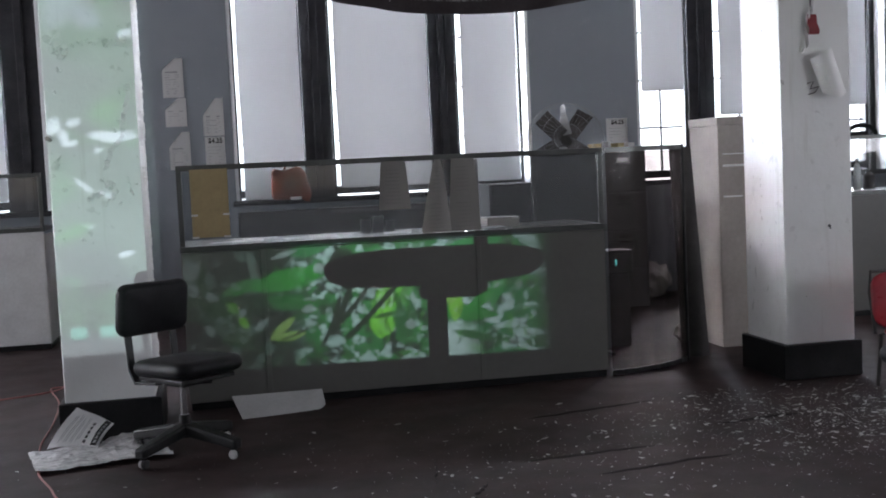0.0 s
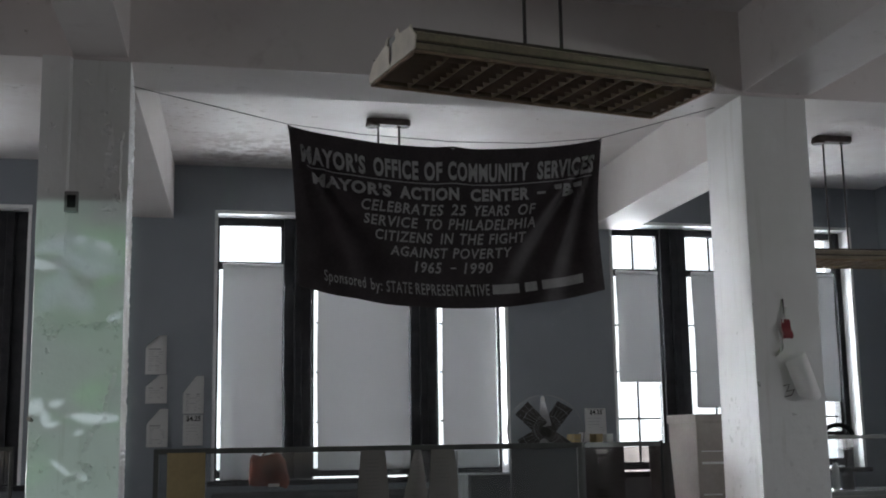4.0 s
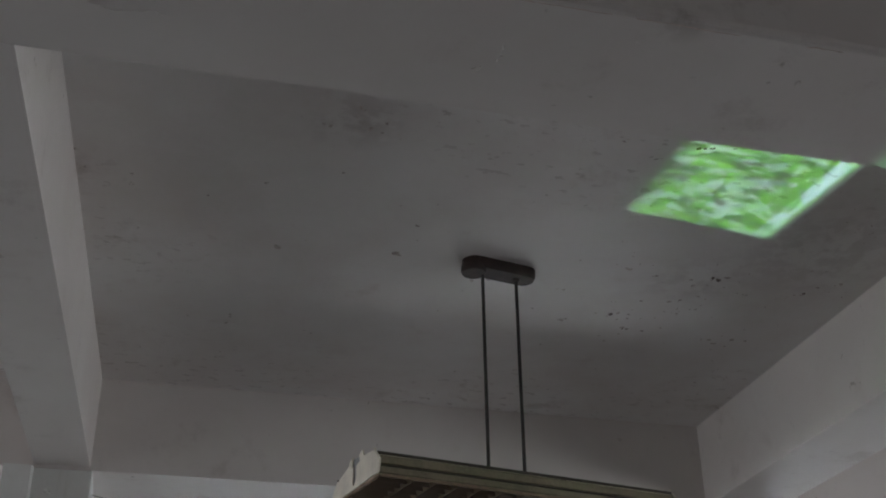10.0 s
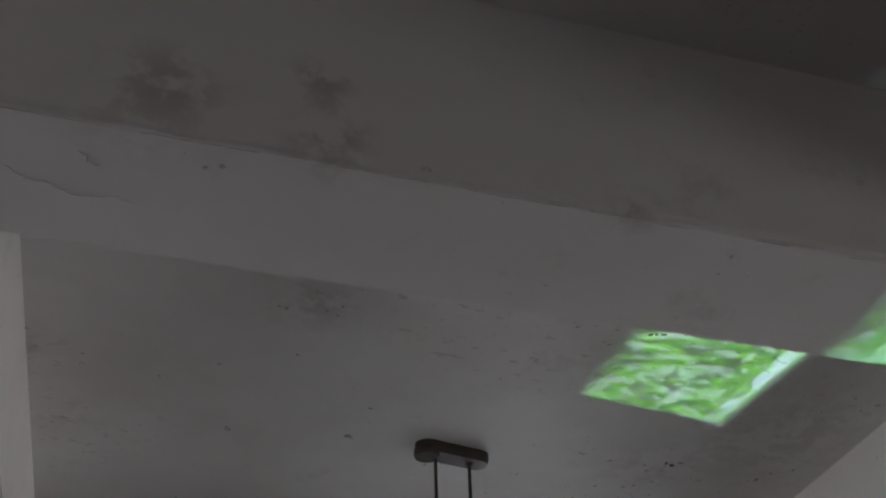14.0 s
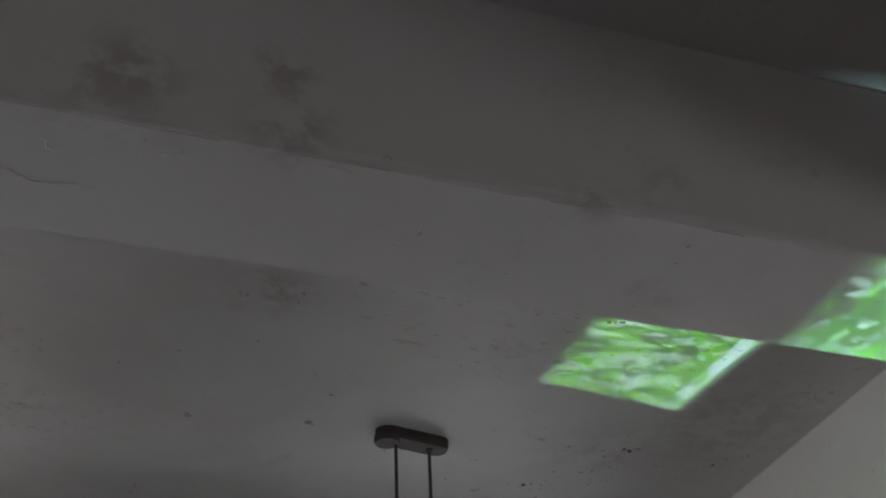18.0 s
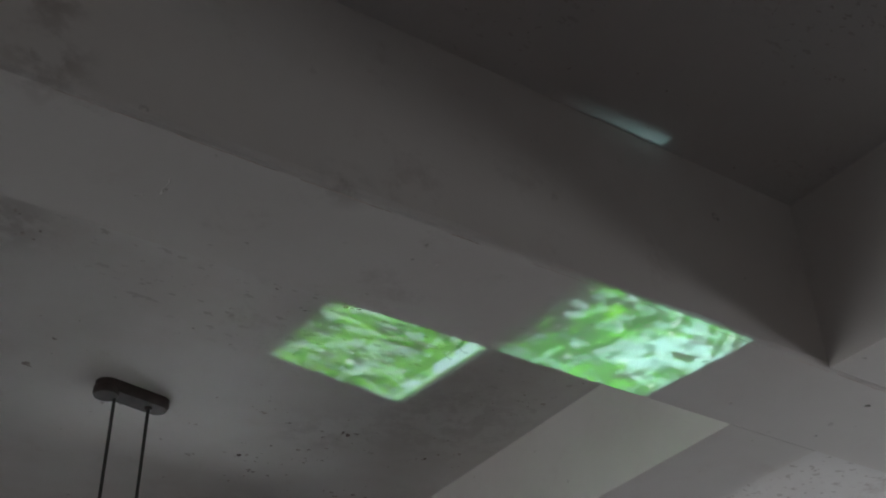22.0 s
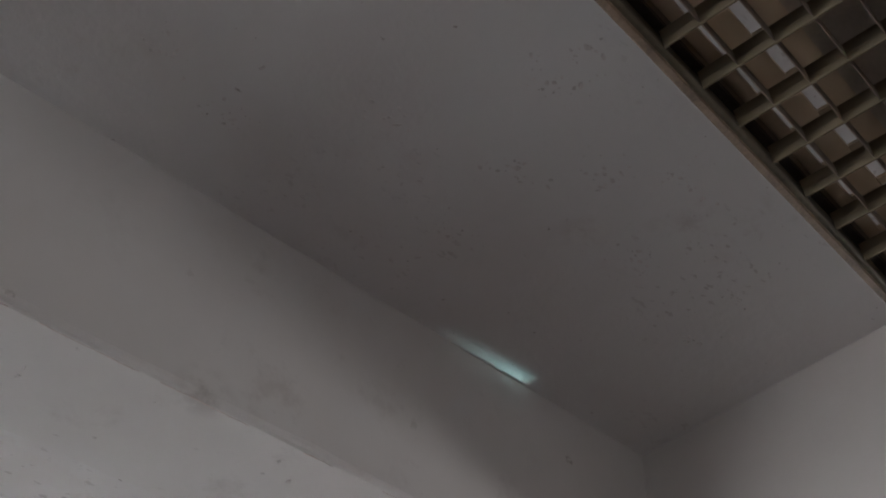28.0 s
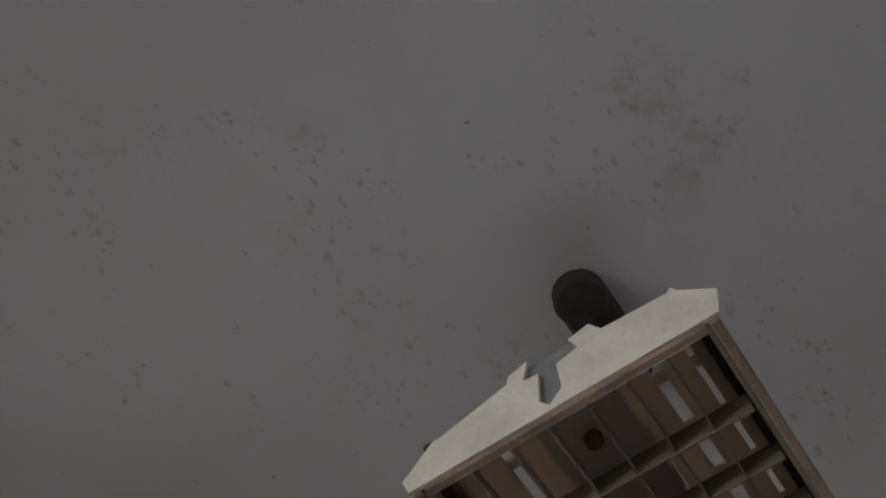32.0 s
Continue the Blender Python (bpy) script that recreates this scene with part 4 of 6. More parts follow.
for turn, w0, w1, r1, mat, lab in ((52, 0.045, 0.05, 0.205, M_DARKMETAL, "dark fan blade"), (132, 0.045, 0.05, 0.2, M_DARKMETAL, "dark fan blade"), (92, 0.035, 0.006, 0.215, M_ALU, "pale tapering fan blade"),
                                   (212, 0.045, 0.05, 0.17, M_DARKMETAL, "dark fan blade"), (322, 0.045, 0.05, 0.17, M_DARKMETAL, "dark fan blade")):
    bl = sheet(B(), 1, 1, 6, 6, lambda u, v: ((u - 0.5) * 2 * (w0 + (w1 - w0) * v), 0.035 + (r1 - 0.035) * v, 0.035 * (u - 0.5)), 0.002)
    bl.transform(tilt @ Matrix.Rotation(radians(turn - 90), 4, "Z"))
    part("blade", bl, mat, fan, lab, smooth=True)
hb = lathe(B(), ((0.02, 0.08), (0.02, 0.088), (0.014, 0.092)), 20)
hb.transform(tilt @ Matrix.Translation((-0.03, -0.085, 0.005)) @ Matrix.Diagonal((1.3, 1.3, 1.0, 1.0)))
part("badge", hb, M_ALU, fan, "round silver hub badge", smooth=True)
mt = lathe(B(), ((0.05, -0.16), (0.06, -0.14), (0.06, -0.05), (0.04, -0.03)), 20)
mt.transform(tilt)
part("motor", mt, M_DARKMETAL, fan, smooth=True)


# ---- papers ----
def notice(x, y, z, w, h, fold=0.25, name="notice", rz=0.0, lines=10, label="white printed notice taped to the wall", heading=True, curl=0.02, top=0.9):
    """A sheet fixed at its top right, with the top left corner folded away; x, z: its lower left corner."""
    t = thing(name, (x, y, z), label, "paper", "notices", rz=rz)

    def surf(u, v):
        k = max(0.0, (v - (1 - fold)) / fold - u * 1.6) if fold else 0.0
        return (w * u + w * 0.5 * k, -0.002 - curl * (1 - v) * (0.3 + 0.7 * math.sin(2.2 * u)) - 0.02 * k, h * v - 0.25 * h * k * fold)
    part("leaf", sheet(B(), w, h, 10, 12, surf, 0.0006), M_PAPER, t, smooth=True)
    rnd = random.Random(int(x * 1000) + int(z * 777))
    for k in range(lines):
        v = top - fold * 0.9 - (top - 0.04 - fold * 0.9) * k / lines
        u0, u1 = 0.14, 0.86 - 0.25 * rnd.random()
        bm = B()
        hh = 0.012 if not (heading and k == 0) else 0.035
        q = [Vector(surf(u, vv)) + Vector((0, -0.0012, 0)) for u, vv in ((u0, v), (u1, v), (u1, v + hh), (u0, v + hh))]
        bm.faces.new([bm.verts.new(c) for c in q])
        part("bar", bm, M_INK, t)
    return t


def wage(sheet_of_paper, w, h):
    """The bold figure and the bar of small print at the head of a notice."""
    cu = bpy.data.curves.new("figure", "FONT")
    cu.body, cu.offset, cu.resolution_u, cu.align_x = "$4.25", 0.03, 2, "CENTER"
    tmp = new("figure", cu)
    me = bpy.data.meshes.new_from_object(tmp.evaluated_get(bpy.context.evaluated_depsgraph_get()))
    bpy.data.objects.remove(tmp)
    bm = B()
    bm.from_mesh(me)
    bm.transform(Matrix.Translation((w * 0.52, -0.014, h * 0.8)) @ Matrix.Rotation(math.pi / 2, 4, "X") @ Matrix.Scale(0.055, 4))
    part("figure", bm, M_BLACK, sheet_of_paper, "bold black figure")
    bm = B()
    bm.faces.new([bm.verts.new((x, -0.012, z)) for x, z in ((w * 0.12, h * 0.955), (w * 0.9, h * 0.955), (w * 0.9, h * 0.975), (w * 0.12, h * 0.975))])
    part("bar", bm, M_INK, sheet_of_paper)


notice(-0.272, YW, 1.968, 0.176, 0.337, 0.3)
notice(-0.265, YW, 1.72, 0.18, 0.245, 0.42, lines=6)
notice(0.05, YW, 1.63, 0.176, 0.325, 0.45)
wage(notice(0.055, YW, 1.36, 0.168, 0.262, 0.0, lines=6, heading=False, top=0.66), 0.168, 0.262)
notice(-0.249, YW, 1.35, 0.178, 0.325, 0.4)
wage(notice(3.69, YW - 0.02, 1.37, 0.205, 0.275, 0.0, lines=6, label="white printed notice with a bold heading on the wall", heading=False, top=0.66), 0.205, 0.275)

M_MANILA = plain("yellow_manila_paper", (0.4, 0.31, 0.16), 0.7, vary=0.12, scale=6)
for k in range(3):
    e = thing("manila_envelope", (0.067, 6.646, 0.952 + 0.121 * k), "yellow manila envelope taped to the glass screen", "envelope", "taped envelopes")
    part("body", sheet(B(), 0.2, 0.125, 6, 4, lambda u, v, k=k: (-0.1 + 0.2 * u, -0.003 - 0.004 * math.sin(3 * u + k) * (1 - v) - 0.001 * k, 0.128 * v), 0.002), M_MANILA, e, smooth=True)
    if k < 2:
        for s in (-1, 1):
            part("tape", box(B(), s * 0.085 - 0.018, s * 0.085 + 0.018, -0.0085, -0.0062, -0.004, 0.006), M_PAPER, e, "strip of white tape")
M_ORANGE = plain("orange_red_cloth", (0.2, 0.042, 0.016), 0.75, vary=0.55, scale=14)
ob = thing("orange_bag", (0.515, 6.70, 1.125), "orange-red cloth bag hanging behind the glass", "bag")
bm = B()
bmesh.ops.create_icosphere(bm, subdivisions=3, radius=1.0)
for v in bm.verts:
    c = v.co
    n = 1 + 0.3 * noise.noise(c * 1.4) + 0.12 * noise.noise(c * 4)
    x, z = c.x * 0.108 * n, c.z * 0.095 * n
    x = max(-0.105, min(0.105, x * 1.1)) * (1.05 - 1.2 * (z + 0.02) * (1 if x > 0 else 0.2))
    v.co = (x, c.y * 0.035 * n, 0.095 + max(-0.085, min(0.085 + 0.01 * math.sin(40 * x), z * 1.2)) - 0.02 * (x > 0.07))
part("body", bm, M_ORANGE, ob, smooth=True)
part("strap", tube(B(), [(-0.05, 0, 0.16), (-0.02, -0.02, 0.2), (0.02, -0.03, 0.2), (0.05, 0, 0.16)], 0.006), M_ORANGE, ob)
part("tag", box(B(), -0.01, 0.05, -0.05, -0.047, 0.008, 0.024), M_PAPER, ob, "small white tag")


M_SHEET = cloth("grey_aged_paper", (0.31, 0.3, 0.285), 0.2, 0.15)
M_PRINT = plain("faint_print", (0.27, 0.26, 0.25), 0.8, vary=0.1)


def hung(x0, x1, z0, z1, top_w, pieces):
    """Printed sheets clipped at the top rail, widening downwards."""
    h = (z1 - z0) / pieces
    for k in range(pieces):
        t = thing("hanging_notice", ((x0 + x1) / 2, 6.645, z0 + h * k), "white printed sheet hanging from the screen rail", "paper", "hanging sheets")
        f0, f1 = 1 - k / pieces, 1 - (k + 1) / pieces
        w = x1 - x0

        def surf(u, v, f0=f0, f1=f1, k=k):
            ww = w * (top_w + (1 - top_w) * (f0 + (f1 - f0) * v) ** 0.8)
            return ((u - 0.5) * ww + 0.02 * (1 - (f0 + (f1 - f0) * v)) * (1 if top_w < 0.5 else 0), -0.006 - 0.025 * math.sin(math.pi * u) * (1 - top_w) - 0.01 * (1 - v) - 0.004 * k, h * 1.02 * v)
        part("leaf", sheet(B(), w, h, 10, 8, surf, 0.0006), M_SHEET, t, smooth=True)
        for i in range(int(h / 0.022) - 2):
            v = 0.12 + 0.76 * i / (h / 0.022 - 2)
            bm = B()
            us = [0.2 + 0.1 * j for j in range(6)]
            lo = [bm.verts.new(Vector(surf(q, v)) + Vector((0, -0.0013, 0))) for q in us]
            hi = [bm.verts.new(Vector(surf(q, v + 0.03)) + Vector((0, -0.0013, 0))) for q in us]
            for j in range(5):
                bm.faces.new((lo[j], lo[j + 1], hi[j + 1], hi[j]))
            part("bar", bm, M_PRINT, t)


hung(0.99, 1.17, 1.05, 1.315, 0.75, 1)
hung(1.225, 1.40, 0.91, 1.315, 0.2, 2)
hung(1.385, 1.57, 0.91, 1.315, 0.72, 2)
for x, y, w, d, rz in ((0.62, 6.82, 0.3, 0.2, 6), (1.12, 6.84, 0.16, 0.21, -8), (1.62, 6.86, 0.24, 0.2, 4), (0.2, 6.8, 0.3, 0.08, 0)):
    t = thing("loose_paper", (x, y, 0.9055), "white sheet of paper lying on the counter deck", "paper", "loose sheets", rz=rz)
    part("leaf", sheet(B(), w, d, 6, 4, lambda u, v, w=w, d=d: ((u - 0.5) * w, (v - 0.5) * d, 0.004 + 0.012 * u * v), 0.0006), M_PAPER, t, smooth=True)

# radiator casing under the middle window
rad = thing("radiator_casing", (0.3, 10.3, 0), "dark grey radiator casing below the window", "radiator")
part("body", box(B(), 0, 2.7, 0, 0.19, 0.001, 0.96, 0.005), M_STEEL, rad)
for k in range(34):
    part("grille_bar", box(B(), 0.8 + k * 0.026, 0.812 + k * 0.026, -0.003, -0.0005, 0.915, 0.945), M_ALU, rad)


# ---- swivel chair ----
def puff(bm, w, d, h, m, power=4.0):
    """A padded cushion with rounded corners."""
    bmesh.ops.create_icosphere(bm, subdivisions=4, radius=1.0)
    for v in bm.verts:
        c = v.co
        k = (abs(c.x) ** power + abs(c.y) ** power + abs(c.z) ** 2.4) ** (-1 / power) if True else 1
        x, y, z = c.x * k, c.y * k, max(-1, min(1, c.z * 1.35))
        v.co = m @ Vector((x * w / 2, y * d / 2, z * h / 2))
    return bm


def cushion(w, d, h, m, r, crown=0.012):
    """A padded pad with round corners and edges and a slight crown."""
    bm, n = B(), 14
    rings = []
    for k in range(9):
        a = -math.pi / 2 + math.pi * k / 8
        inset, z = r * 0.8 * (1 - math.cos(a)), h / 2 * math.sin(a)
        ring = []
        for cx, cy, a0 in ((1, 1, 0.0), (-1, 1, math.pi / 2), (-1, -1, math.pi), (1, -1, 1.5 * math.pi)):
            for i in range(n // 2 + 1):
                b = a0 + math.pi / 2 * i / (n // 2)
                q = r * 1.6
                ring.append(((w / 2 - q) * cx + (q - inset) * math.cos(b), (d / 2 - q) * cy + (q - inset) * math.sin(b), z))
        rings.append([bm.verts.new(m @ Vector(v)) for v in ring])
    for lo, hi in zip(rings, rings[1:]):
        for i in range(len(lo)):
            j = (i + 1) % len(lo)
            bm.faces.new((lo[i], lo[j], hi[j], hi[i]))
    for ring, s in ((rings[0], -1), (rings[-1], 1)):
        tip = bm.verts.new(m @ Vector((0, 0, s * (h / 2 + crown))))
        for i in range(len(ring)):
            bm.faces.new((ring[i], ring[(i + 1) % len(ring)], tip))
    return bm


def swivel_chair(place, rz):
    """Seat and back of black vinyl on a steel post with a four-legged base on casters; it faces +x."""
    c = thing("swivel_chair", place, "black vinyl swivel chair on a four-legged base with casters", "chair", "swivel chairs", rz=rz)
    part("seat", cushion(0.41, 0.38, 0.074, pose(0.05, 0, 0.425, 0, -2, 0), 0.045), M_VINYL, c, smooth=True)
    part("seat_pan", box(B(), -0.13, 0.2, -0.15, 0.15, 0.362, 0.384, 0.006), M_BLACK, c)
    part("backrest", cushion(0.39, 0.25, 0.06, pose(-0.2, 0, 0.68, 0, -82, 0) @ pose(0, 0, 0, 0, 0, 90), 0.032, 0.006), M_VINYL, c, smooth=True)
    for s in (-1, 1):
        bar = B()
        for (x0, z0), (x1, z1) in (((-0.01, 0.352), (-0.17, 0.342)), ((-0.17, 0.342), (-0.212, 0.4)), ((-0.212, 0.4), (-0.235, 0.64))):
            m = Matrix.Translation((x0, s * 0.125, z0)) @ Matrix.Rotation(math.atan2(x1 - x0, z1 - z0), 4, "Y")
            piece = box(B(), -0.006, 0.006, -0.018, 0.018, -0.004, math.hypot(x1 - x0, z1 - z0) + 0.004, 0.002)
            piece.transform(m)
            me = bpy.data.meshes.new("piece")
            piece.to_mesh(me)
            bar.from_mesh(me)
            bpy.data.meshes.remove(me)
            piece.free()
        part("back_bar", bar, M_BLACK, c, "flat black back bar")
    part("post", rod(B(), (0, 0, 0.13), (0, 0, 0.37), 0.014), M_CHROME, c, "chrome post", smooth=True)
    part("sleeve", rod(B(), (0, 0, 0.085), (0, 0, 0.19), 0.034, 0.026), M_BLACK, c, smooth=True)
    part("spindle_housing", box(B(), -0.06, 0.06, -0.05, 0.05, 0.325, 0.361, 0.008), M_BLACK, c)
    part("knob", rod(B(), (0.03, 0.03, 0.335), (0.09, 0.1, 0.335), 0.01), M_BLACK, c)
    for k in range(4):
        a = math.pi / 2 * k + 0.2
        ca, sa = math.cos(a), math.sin(a)
        leg = B()
        box(leg, 0.0, 0.31, -0.034, 0.034, -0.03, 0.028, 0.012)
        for v in leg.verts:
            f = v.co.x / 0.3
            v.co.z = v.co.z * (1 - 0.2 * f) + 0.125 - 0.05 * f
            v.co.y *= 1 - 0.2 * f
        leg.transform(Matrix.Rotation(a, 4, "Z"))
        lg = part("leg", leg, M_BLACK, c)
        if k in (1, 2):
            strip = B()
            box(strip, 0.07, 0.292, -0.009, 0.009, 0.0, 0.004)
            for v in strip.verts:
                v.co.z += 0.152 - 0.066 * v.co.x / 0.3
            strip.transform(Matrix.Rotation(a, 4, "Z"))
            part("leg_cap", strip, M_CHROME, lg, "chrome strip on the leg")
        for s, mat, lab in ((-1, M_PAPER, "pale caster wheel"), (1, M_RUBBER, "black caster wheel")):
            w = B()
            rod(w, (0.28 * ca - s * 0.004 * sa, 0.28 * sa + s * 0.004 * ca, 0.0245), (0.28 * ca - s * 0.016 * sa, 0.28 * sa + s * 0.016 * ca, 0.0245), 0.0235, 0.019, sides=18)
            cst = part("caster", w, mat, c, lab, smooth=True)
        f = B()
        rod(f, (0.28 * ca, 0.28 * sa, 0.03), (0.28 * ca, 0.28 * sa, 0.062), 0.013, 0.009)
        part("fork", f, M_BLACK, cst, "black caster fork", smooth=True)
    return c


chair = swivel_chair((-0.105, 5.665, 0), -52)
copy_thing(chair, pose(2.9, 4.27, 0, 0, 0, 90))

# an unseen chair, added in the counter projector's light to cast the seat-shaped shadow
ty = thing("typist_chair", (1.425, 1.5, 0), "unseen black vinyl chair with one flat back bar, added for its shadow", "chair", rz=-86)
part("seat", puff(B(), 0.4, 0.46, 0.066, pose(0.0, 0, 0.435)), M_VINYL, ty, smooth=True)
part("backrest", puff(B(), 0.34, 0.2, 0.05, pose(0.12, 0.09, 0.74, 0, 90, 0) @ pose(0, 0, 0, 0, 0, 90)), M_VINYL, ty, smooth=True)
part("seat_mechanism", box(B(), -0.1, 0.1, -0.035, 0.105, 0.37, 0.401, 0.014), M_DARKMETAL, ty)
part("back_bar", box(B(), 0.12, 0.13, 0.075, 0.105, 0.43, 0.66, 0.003), M_DARKMETAL, ty)
part("post", rod(B(), (0, 0, 0.1), (0, 0, 0.41), 0.021), M_DARKMETAL, ty, smooth=True)
for k in range(4):
    a = math.pi / 2 * k + 0.7
    part("leg", tube(B(), [(0, 0, 0.12), (0.15 * math.cos(a), 0.15 * math.sin(a), 0.11), (0.27 * math.cos(a), 0.27 * math.sin(a), 0.06)], 0.02), M_DARKMETAL, ty, smooth=True)
    part("caster", rod(B(), (0.27 * math.cos(a) - 0.012, 0.27 * math.sin(a), 0.027), (0.27 * math.cos(a) + 0.012, 0.27 * math.sin(a), 0.027), 0.026), M_RUBBER, ty, smooth=True)

# red chair by the column
M_RED = plain("red_vinyl", (0.32, 0.02, 0.03), 0.3, vary=0.2, scale=5)
rc = thing("red_chair", (3.685, 5.69, 0), "red vinyl chair with black tube legs by the column", "chair")
part("backrest", puff(B(), 0.44, 0.31, 0.05, pose(0.03, 0.12, 0.455, 82, 0, 0)), M_RED, rc, smooth=True)
part("seat", puff(B(), 0.42, 0.4, 0.06, pose(0.03, -0.1, 0.30)), M_RED, rc, smooth=True)
for sx, sy in ((-1, 1), (1, 1), (-1, -1), (1, -1)):
    part("leg", tube(B(), [(0.03 + sx * 0.2, -0.1 + sy * 0.2, 0.0), (0.03 + sx * 0.19, -0.1 + sy * 0.18, 0.28), (0.03 + sx * 0.16, -0.1 + sy * 0.15, 0.29)], 0.011), M_DARKMETAL, rc, "black tube leg", smooth=True)
part("back_frame", tube(B(), [(-0.18, 0.1, 0.28), (-0.19, 0.135, 0.5), (-0.17, 0.155, 0.61), (0.2, 0.155, 0.61), (0.25, 0.135, 0.5), (0.24, 0.1, 0.28)], 0.01), M_DARKMETAL, rc, "black tube frame", smooth=True)

# ---- litter at the column and on the floor ----
M_NEWS = cloth("grey_printed_film", (0.78, 0.78, 0.77), 0.25, 0.12)


M_NEWS_TEXT = plain("grey_white_print", (0.4, 0.4, 0.4), 0.8, vary=0.1)
M_FOIL = plain("grey_plastic_film", (0.6, 0.6, 0.6), 0.24, vary=0.3, scale=9, bump=0.12, bump_scale=26)


def crumple(name, place, w, d, rz, label, lift, seed, mat, category="paper"):
    t = thing(name, place, label, category, "crumpled sheets", rz=rz)

    def surf(u, v):
        x, y = (u - 0.5) * w, (v - 0.5) * d
        n = noise.noise(Vector((x * 7 + seed, y * 7, seed))) * 0.5 + 0.5
        n2 = noise.noise(Vector((x * 21 + seed, y * 21, seed)))
        return (x + 0.01 * n2, y, 0.006 + lift(u, v) + 0.045 * n * (0.5 + lift(u, v) * 3) + 0.016 * abs(n2))
    part("leaf", sheet(B(), w, d, 26, 20, surf, 0.001), mat, t)
    return t, surf


crumple("plastic_sheet", (-0.5, 5.74, 0), 0.6, 0.36, 14, "crumpled grey plastic sheet on the floor by the column", lambda u, v: 0.015 * v, 3.1, M_FOIL)
nt = thing("printed_sheet", (-0.62, 5.85, 0.0), "grey printed sheet with a black band leaning against the column base", "paper", "crumpled sheets")


def leaning(u, v):
    """The sheet leans back: a low foot in front, its top against the base; u along it, v up."""
    foot = Vector((-0.145 + 0.243 * u, 0.103 - 0.098 * u, 0.02 + 0.012 * math.sin(3 * u)))
    head = Vector((-0.007 + 0.17 * u, 0.215 - 0.02 * u, 0.19 - 0.09 * u))
    bow = 0.02 * math.sin(math.pi * v) + 0.008 * math.sin(7 * u + 4 * v)
    return foot.lerp(head, v) + Vector((0, -bow, bow * 0.6))


def on_sheet(u0, u1, v0, v1, mat, n=8):
    bm = B()
    vv = [v0 + (v1 - v0) * i / n for i in range(n + 1)]
    lo = [bm.verts.new(Vector(leaning(u0, q)) + Vector((0, -0.003, 0.003))) for q in vv]
    hi = [bm.verts.new(Vector(leaning(u1, q)) + Vector((0, -0.003, 0.003))) for q in vv]
    for i in range(n):
        bm.faces.new((lo[i], lo[i + 1], hi[i + 1], hi[i]))
    part("bar", bm, mat, nt)


part("leaf", sheet(B(), 0.3, 0.3, 14, 14, leaning, 0.0008), M_NEWS, nt, smooth=True)
for u, v0, v1 in ((0.16, 0.1, 0.8), (0.2, 0.15, 0.85), (0.27, 0.1, 0.88), (0.31, 0.12, 0.86), (0.38, 0.1, 0.85), (0.42, 0.1, 0.7), (0.49, 0.14, 0.84), (0.53, 0.2, 0.84)):
    on_sheet(u, u + 0.014, v0, v1, M_INK)
for k in range(5):
    on_sheet(0.64, 0.7, 0.12 + 0.13 * k, 0.21 + 0.13 * k, M_BLACK, 2)
on_sheet(0.82, 0.95, 0.06, 0.97, M_BLACK)
for k in range(6):
    on_sheet(0.86, 0.91, 0.14 + 0.13 * k, 0.23 + 0.13 * k, M_NEWS_TEXT, 2)
crumple("paper_sheet", (-0.36, 6.0, 0.0), 0.3, 0.24, -12, "white crumpled paper on the floor by the column", lambda u, v: 0.03 * u, 11.2, M_PAPER)
bd = thing("grey_board", (0.37, 6.45, 0), "pale grey board propped against the counter foot", "board")
bm = B()
prism(bm, ((-0.22, -0.075), (0.2, -0.065), (0.235, -0.04), (0.235, 0.06), (-0.255, 0.075)), 0.0, 0.006)
bm.transform(pose(0.01, -0.02, 0.05, 48, 0, 9))
part("body", bm, plain("pale_grey_card", (0.42, 0.42, 0.41), 0.6, vary=0.1, scale=8), bd)
M_CORD = plain("red_rubber_cord", (0.3, 0.1, 0.09), 0.5, vary=0.2)
cord = thing("extension_cord", (-0.8, 6.0, 0), "red extension cord lying on the floor", "cord")
raw = [(-1.9, 7.2), (-1.235, 7.48), (-1.05, 7.56), (-0.93, 7.66), (-0.9, 7.76), (-0.97, 7.74), (-0.95, 7.6), (-0.86, 7.2), (-0.82, 6.6), (-0.815, 6.1), (-0.76, 5.7), (-0.74, 5.5), (-0.66, 5.25), (-0.58, 5.0), (-0.3, 4.5)]
pts = []
for i in range(len(raw) - 1):
    p0, p1, p2, p3 = (Vector((*raw[max(0, min(len(raw) - 1, j))], 0)) for j in (i - 1, i, i + 1, i + 2))
    for k in range(6):
        s = k / 6
        pts.append((0.5 * ((2 * p1) + (p2 - p0) * s + (2 * p0 - 5 * p1 + 4 * p2 - p3) * s * s + (3 * p1 - p0 - 3 * p2 + p3) * s ** 3)) + Vector((0.8, -6.0, 0.006)))
part("cable", tube(B(), pts, 0.005, 6), M_CORD, cord, smooth=True)

# switch box and conduit on the left column
bm = B()
rim = [[bm.verts.new((x, 6.131 - d, z)) for x, d in ((-0.692, 0.0), (-0.688, deep), (-0.553, deep), (-0.545, deep * 0.7), (-0.543, 0.0))] for z, deep in ((2.3, 0.0015), (2.72, 0.04), (SOFFIT_FRONT - 0.002, 0.046))]
for lo, hi in zip(rim, rim[1:]):
    for k in range(4):
        bm.faces.new((lo[k], lo[k + 1], hi[k + 1], hi[k]))
bm.faces.new(rim[-1][::-1])
part("pilaster", bm, M_COL, bpy.data.objects["column_left"], "plastered strip that stands proud of the column")
sw = thing("switch_box", (-0.525, 6.13, 2.52), "small metal switch box with a black rocker on the column", "switch")
part("box", box(B(), -0.033, 0.033, -0.035, 0, 0, 0.105, 0.004), M_ALU, sw)
